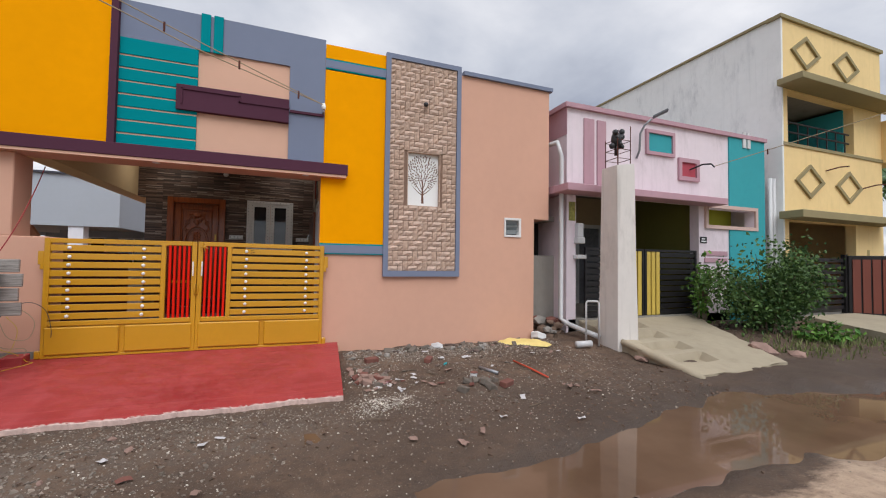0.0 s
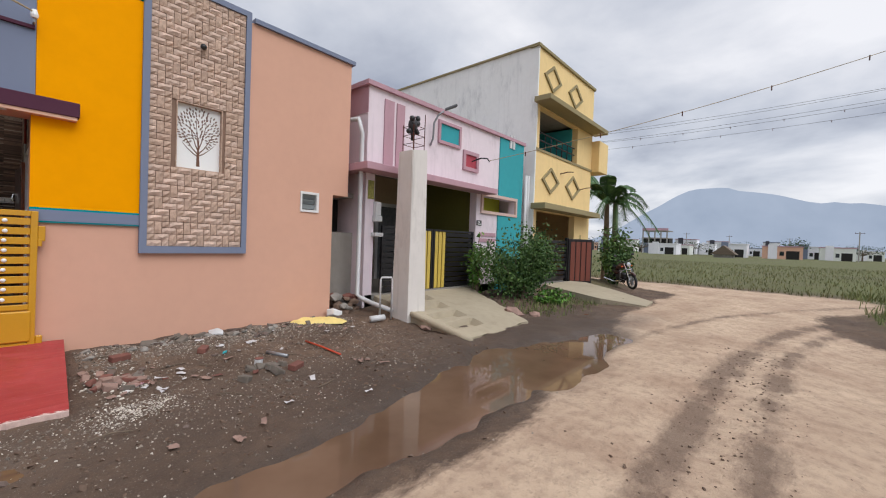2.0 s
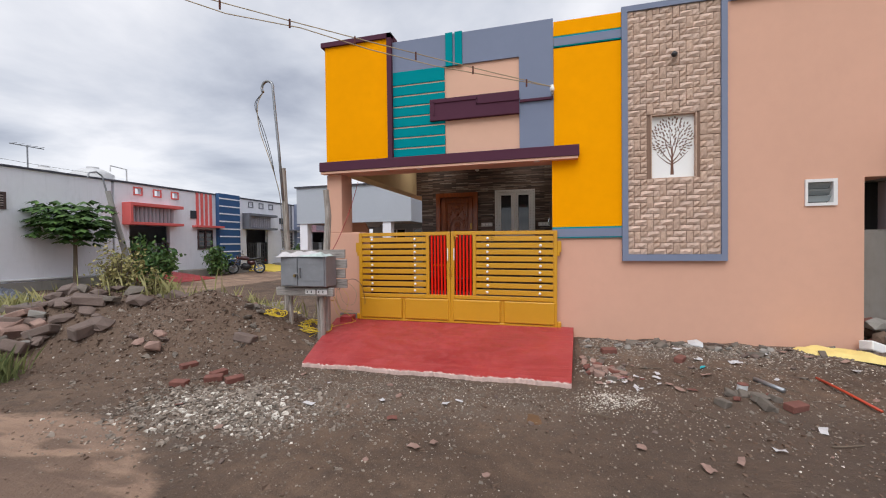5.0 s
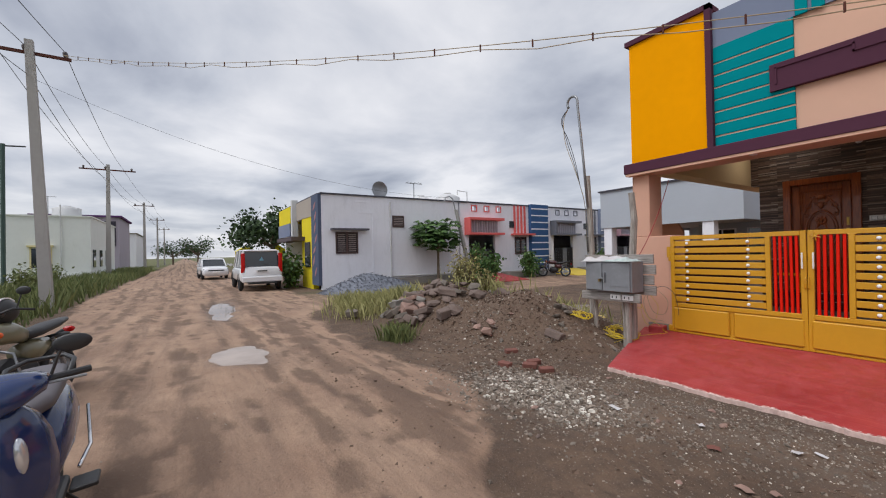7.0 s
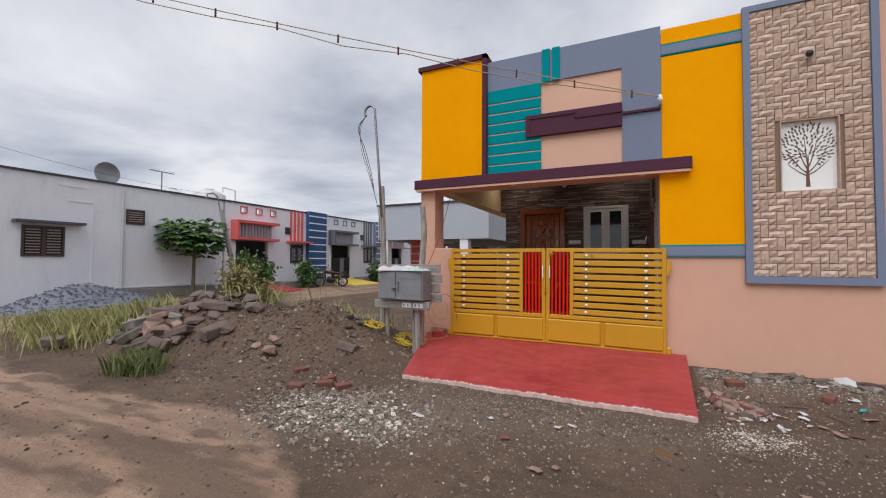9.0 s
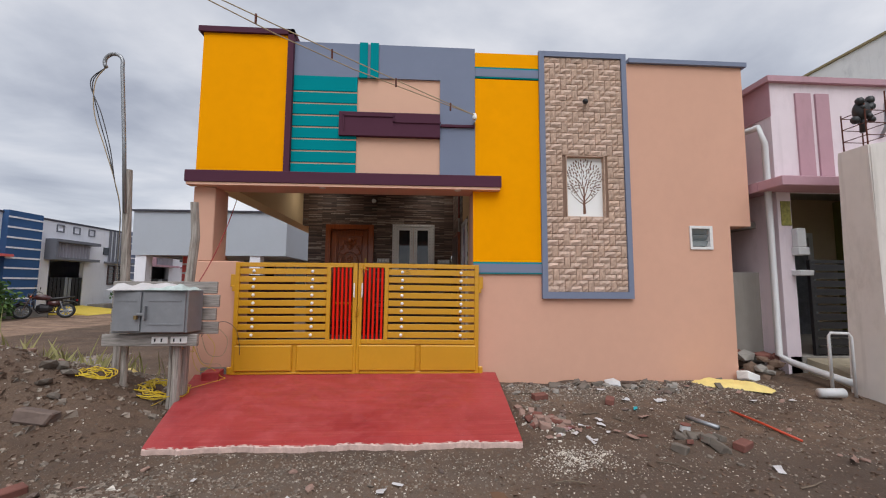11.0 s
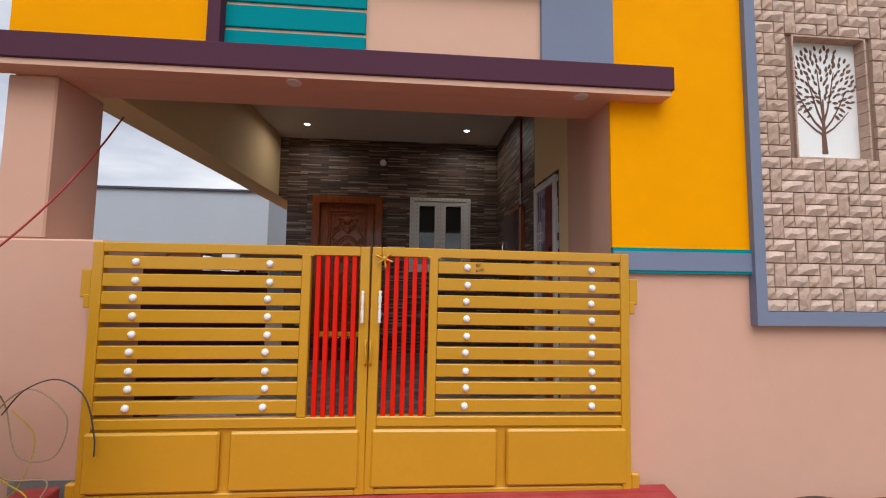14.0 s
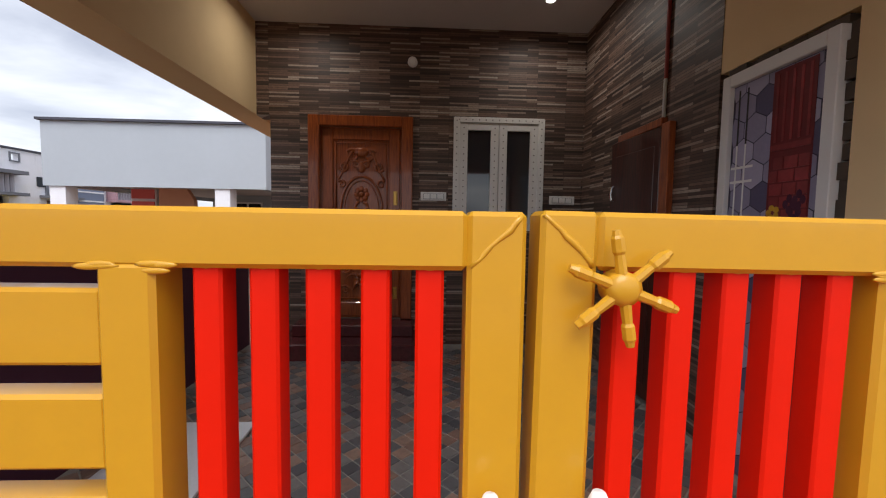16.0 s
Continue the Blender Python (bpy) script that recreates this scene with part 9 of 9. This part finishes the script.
scooter(-2.76, -0.19, 4)
motorbike(-5.75, -0.95, -18, "olive and black motorcycle parked by the roadside", surf("olive_tank_paint", lin(120, 116, 92), 0.3, 0.05, coat=0.5), True)
motorbike(-5.2, -2.0, -12, "grey motorcycle parked beside another", surf("grey_tank_paint", lin(150, 152, 156), 0.3, 0.05, coat=0.5))
motorbike(16.1, 5.55, -130, "dark motorcycle parked beside the hedge", surf("maroon_tank_paint", lin(70, 36, 36), 0.3, coat=0.5))
motorbike(-15.6, 18.6, -150, "dark motorcycle parked outside the row house", bpy.data.materials["maroon_tank_paint"])


def car(x, y, turn, name, label, L, W, H, belt, clear, wr, cabin, paint):
    """cabin: (rear foot, rear top, front top, front foot) along x."""
    c = thing(name, label, "car")
    c.matrix_basis = pose(x, y, gz(x, y), 0, 0, turn)
    hw = W / 2
    mid = (clear + belt) / 2
    hh = (belt - clear) / 2
    st = [(-L / 2, mid, hw * 0.86, hh * 0.8), (-L / 2 + 0.08, mid, hw * 0.96, hh * 0.97), (-L / 2 + 0.5, mid, hw, hh), (L * 0.2, mid, hw, hh), (L / 2 - 0.7, mid - 0.02, hw * 0.98, hh * 0.96), (L / 2 - 0.12, mid - 0.06, hw * 0.92, hh * 0.85), (L / 2, mid - 0.1, hw * 0.8, hh * 0.6)]
    part("body", loft(bmesh.new(), st, 28, 5.0), paint, c, "", True)
    r0, r1, f1, f0 = cabin
    bm = bmesh.new()
    ring0 = [(r0, hw * 0.93, belt - 0.03), (r1, hw * 0.80, H - 0.07), (f1, hw * 0.80, H - 0.07), (f0, hw * 0.90, belt - 0.03)]
    vs = {}
    for sg in (-1, 1):
        vs[sg] = [bm.verts.new((px, sg * py, pz)) for px, py, pz in ring0]
    for k in range(3):
        bm.faces.new((vs[-1][k], vs[-1][k + 1], vs[1][k + 1], vs[1][k]))
    bm.faces.new(vs[-1]); bm.faces.new(vs[1][::-1])
    bmesh.ops.recalc_face_normals(bm, faces=bm.faces)
    part("glasshouse", bm, GLASS, c, "dark tinted windows")
    part("roof", loft(bmesh.new(), [(r1 - 0.05, H - 0.05, hw * 0.74, 0.03), (r1 + 0.1, H - 0.03, hw * 0.82, 0.045), ((r1 + f1) / 2, H - 0.015, hw * 0.83, 0.05), (f1 - 0.1, H - 0.03, hw * 0.82, 0.045), (f1 + 0.05, H - 0.06, hw * 0.74, 0.03)], 20, 4.0), paint, c, "", True)
    for sg in (-1, 1):
        for a, b in ((ring0[0], ring0[1]), (ring0[3], ring0[2])):
            part("pillar", tube(bmesh.new(), [(a[0], sg * a[1], a[2]), (b[0], sg * b[1], b[2] + 0.03)], 0.045, 6), paint, c)
        for px in ((r0 + f0) / 2 - 0.35, (r0 + f0) / 2 + 0.65):
            part("pillar", tube(bmesh.new(), [(px, sg * hw * 0.92, belt - 0.03), (px - 0.05, sg * hw * 0.81, H - 0.06)], 0.04, 6), paint, c)
        mm = bmesh.new(); ball(mm, (f0 - 0.45, sg * (hw + 0.1), belt + 0.06), 0.09, 10, 6, (0.5, 1, 0.75)); part("mirror", mm, paint, c, "", True)
        for wx in (-L / 2 + 0.82, L / 2 - 0.86):
            wheel(c, wx, sg * (hw - 0.10), wr, 0.2, STEEL, 6)
            part("wheel_arch", tube(bmesh.new(), [(wx + (wr + 0.06) * math.cos(a), sg * (hw - 0.02), wr + (wr + 0.06) * math.sin(a)) for a in np.linspace(0.1, 3.04, 12)], 0.035, 6), BLACKPL, c)
    return c, hw, belt


suv, hw, belt = car(-21.4, 3.45, 180, "suv", "white sport utility vehicle parked on the roadside", 4.4, 1.8, 1.88, 1.12, 0.38, 0.37, (-2.05, -1.92, 0.75, 1.25), CARPAINT)
for sg in (-1, 1):
    part("tail_light", B((-2.20, -2.05, sg * 0.78 - 0.08, sg * 0.78 + 0.08, 0.85, 1.72), bev=0.02), LAMPRED, suv, "tall red tail light")
part("rear_bumper", B((-2.30, -2.12, -0.85, 0.85, 0.42, 0.68), bev=0.04), CARPAINT, suv)
part("rear_step", B((-2.33, -2.15, -0.6, 0.6, 0.34, 0.42)), BLACKPL, suv)
npl = part("number_plate", B((-2.235, -2.22, -0.26, 0.26, 0.86, 0.98)), STUD, suv, "pale number plate")
part("lettering", B((-2.24, -2.235, -0.2, 0.2, 0.895, 0.945)), BLACKPL, npl)
part("wiper", tube(bmesh.new(), [(-2.05, 0.0, 1.17), (-2.02, -0.35, 1.22)], 0.012, 5), BLACKPL, suv)
part("window_sticker", prism(bmesh.new(), [(-0.1, 1.38), (0.1, 1.38), (0.0, 1.56)], "x", -2.035, -2.02), surf("pale_blue_sticker", lin(120, 170, 190), 0.5), suv)
hatch, hw2, belt2 = car(-33.5, 2.2, 4, "car", "white hatchback parked facing the road", 3.97, 1.68, 1.46, 0.95, 0.25, 0.3, (-1.75, -1.3, 0.35, 1.05), CARPAINT)
for sg in (-1, 1):
    hm = bmesh.new(); ball(hm, (1.86, sg * 0.6, 0.70), 0.13, 10, 6, (0.5, 1.4, 0.7)); part("headlight", hm, LENS, hatch, "", True)
part("grille", B((1.92, 1.99, -0.5, 0.5, 0.60, 0.68), (1.90, 1.98, -0.55, 0.55, 0.32, 0.46)), BLACKPL, hatch)
part("number_plate", B((1.98, 2.0, -0.25, 0.25, 0.48, 0.58)), STUD, hatch)

# grey sheet gate and compound posts across the road
cp = thing("compound_gate", "grey sheet gate between low posts across the road", "gate")
part("sheet", B((-16.9, -16.84, -6.6, -4.9, 0.25, 1.25), bev=0.01), PALEGREY, cp)
for yy in (-6.75, -4.75):
    ps = part("post", B((-17.0, -16.75, yy - 0.13, yy + 0.13, -0.1, 1.4), bev=0.01), CEMENT, cp)
    bb = bmesh.new(); ball(bb, (-16.88, yy, 1.47), 0.1, 10, 8); part("finial", bb, PVC, ps, "", True)


# ---------------- pieces: stone cladding and porch floor ----------------
def stone_mesh(w, h, seed, material=None, rough=1.0):
    """A split-face block with a chiselled front; origin at its back centre, front towards -y."""
    r = random.Random(seed)
    bm = bmesh.new()
    d = r.uniform(0.026, 0.034)
    x, z = w / 2 - 0.0016, h / 2 - 0.0016
    nx_, nz_ = (4, 2) if w > h * 1.5 else ((2, 4) if h > w * 1.5 else (2, 2))
    grid = []
    for j in range(nz_ + 1):
        row = []
        for i in range(nx_ + 1):
            rim = i in (0, nx_) or j in (0, nz_)
            px, pz = -x + 2 * x * i / nx_, -z + 2 * z * j / nz_
            if rim:
                px *= 0.965; pz *= 0.94
                y = -d * r.uniform(0.55, 0.8)
            else:
                px += r.uniform(-0.012, 0.012); pz += r.uniform(-0.012, 0.012)
                y = -d * (1 + rough * r.uniform(0.0, 0.45))
            row.append(bm.verts.new((px, y, pz)))
        grid.append(row)
    for j in range(nz_):
        for i in range(nx_):
            bm.faces.new((grid[j][i], grid[j][i + 1], grid[j + 1][i + 1], grid[j + 1][i]))
    edge = grid[0] + [g[-1] for g in grid[1:]] + grid[-1][-2::-1] + [g[0] for g in grid[-2:0:-1]]
    low = [bm.verts.new((max(-x, min(x, v.co.x * 1.04)), 0, max(-z, min(z, v.co.z * 1.07)))) for v in edge]
    for k in range(len(edge)):
        q = (k + 1) % len(edge)
        bm.faces.new((low[k], low[q], edge[q], edge[k]))
    return finish("stone", bm, material or STONE)


UX, UZ = 1.2 / 14, 3.555 / 42
flat_stones = [stone_mesh(2 * UX, UZ, 300 + k) for k in range(9)]
smooth_flats = [stone_mesh(2 * UX, UZ, 310 + k, STONE_DULL, 0.2) for k in range(3)]
tall_stones = [stone_mesh(UX, 2 * UZ, 320 + k, STONE_DULL, 0.5) for k in range(5)]
half_stones = [stone_mesh(UX, UZ, 340 + k, STONE if k % 2 else STONE_DULL) for k in range(5)]
end_stones = [stone_mesh(UX, UZ, 350 + k, STONE_DULL) for k in range(3)]
rs = random.Random(17)
SX0, SZ0 = 1.33, 1.345


def lay(me, i, j, w, h):
    ob = new("stone", me)
    ob.parent = stone_bay
    ob.location = (SX0 + (i + w / 2) * UX, FY - 0.012, SZ0 + (j + h / 2) * UZ)


cols, rws = 14, 42
taken = {(i, j) for i in range(cols) for j in range(rws) if 1.60 < SX0 + (i + 0.5) * UX < 2.25 and 2.43 < SZ0 + (j + 0.5) * UZ < 3.38}     # the panel's recess
PANEL_ROWS = {j for i, j in taken}
for j in range(rws):
    for i in range(cols):
        if (i, j) in taken:
            continue
        c, up = (i + 2 * ((j // 2) % 2)) % 4, j % 2
        if c == 3 and not up and (i, j + 1) not in taken:
            w, h = 1, 2
        elif ((c == 0 and not up) or (c == 1 and up)) and i + 1 < cols and (i + 1, j) not in taken:
            w, h = 2, 1
        else:
            w, h = 1, 1
        taken.update({(i + a, j + b) for a in range(w) for b in range(h)})
        if h == 2:
            me = rs.choice(tall_stones)
        elif w == 2:
            me = rs.choice(smooth_flats if j in PANEL_ROWS else flat_stones)
        else:
            me = rs.choice(half_stones if c == 2 else end_stones)
        lay(me, i, j, w, h)

# diamond-laid porch tiles
TILE = Mat("porch_paver")
_oi = TILE.n.new("ShaderNodeObjectInfo")
_rp = TILE.n.new("ShaderNodeValToRGB")
_rp.color_ramp.interpolation = "CONSTANT"
_rp.color_ramp.elements[0].color = (*lin(92, 90, 92), 1)
_rp.color_ramp.elements[1].position, _rp.color_ramp.elements[1].color = 0.35, (*lin(116, 110, 108), 1)
for _ps, _cl2 in ((0.6, (128, 100, 88)), (0.75, (76, 74, 78)), (0.88, (146, 118, 104))):
    _rp.color_ramp.elements.new(_ps).color = (*lin(*_cl2), 1)
_sm = TILE.n.new("ShaderNodeMath"); _sm.operation = "ADD"
TILE.l.new(_oi.outputs["Random"], _sm.inputs[0]); TILE.l.new(TILE.geo.outputs["Random Per Island"], _sm.inputs[1])
_fr = TILE.n.new("ShaderNodeMath"); _fr.operation = "FRACT"
TILE.l.new(_sm.outputs[0], _fr.inputs[0]); TILE.l.new(_fr.outputs[0], _rp.inputs[0])
TILE.color(TILE.mix(TILE.ramp(TILE.noise(30, 4), 0.3, 0.7), _rp.outputs[0], TILE.mix(0.3, _rp.outputs[0], lin(60, 56, 54))))
TILE.rough(0.42); TILE.bump(TILE.noise(60, 3), 0.15, 0.003)
TILE = TILE.m
porch_floor = tagged(new("floor", finish("floor", B((-3.44, RX, 7.09, BW, FLOOR - 0.014, FLOOR - 0.006)), CEMENT)), "small diamond-laid grey and brown paving tiles", "floor", "", "structure")


def tile_into(bm, cx, cy, s, z):
    top = [bm.verts.new((cx + dx * (s - 0.006), cy + dy * (s - 0.006), z)) for dx, dy in ((0, -1), (1, 0), (0, 1), (-1, 0))]
    bot = [bm.verts.new((cx + dx * s, cy + dy * s, z - 0.008)) for dx, dy in ((0, -1), (1, 0), (0, 1), (-1, 0))]
    bm.faces.new(top)
    for k in range(4):
        bm.faces.new((bot[k], bot[(k + 1) % 4], top[(k + 1) % 4], top[k]))


bm = bmesh.new(); tile_into(bm, 0, 0, 0.068, 0); tile_me = finish("tile", bm, TILE)
rest = bmesh.new()
count = 0
pitch = 0.071
for j in range(int(3.9 / pitch)):
    for i in range(int(3.7 / (2 * pitch)) + 1):
        x, y = -3.38 + (2 * i + (j % 2)) * pitch, 7.17 + j * pitch
        if x > 0.23 or y > BW - 0.07:
            continue
        if -2.2 < x < -0.5 and 8.2 < y < 10.1 and count < 300:
            t = new("tile", tile_me); t.parent = porch_floor; t.location = (x, y, FLOOR); count += 1
        else:
            tile_into(rest, x, y, 0.068, FLOOR)
o = new("tile", finish("tiles", rest, TILE)); o.parent = porch_floor; tagged(o, kind="stuff")
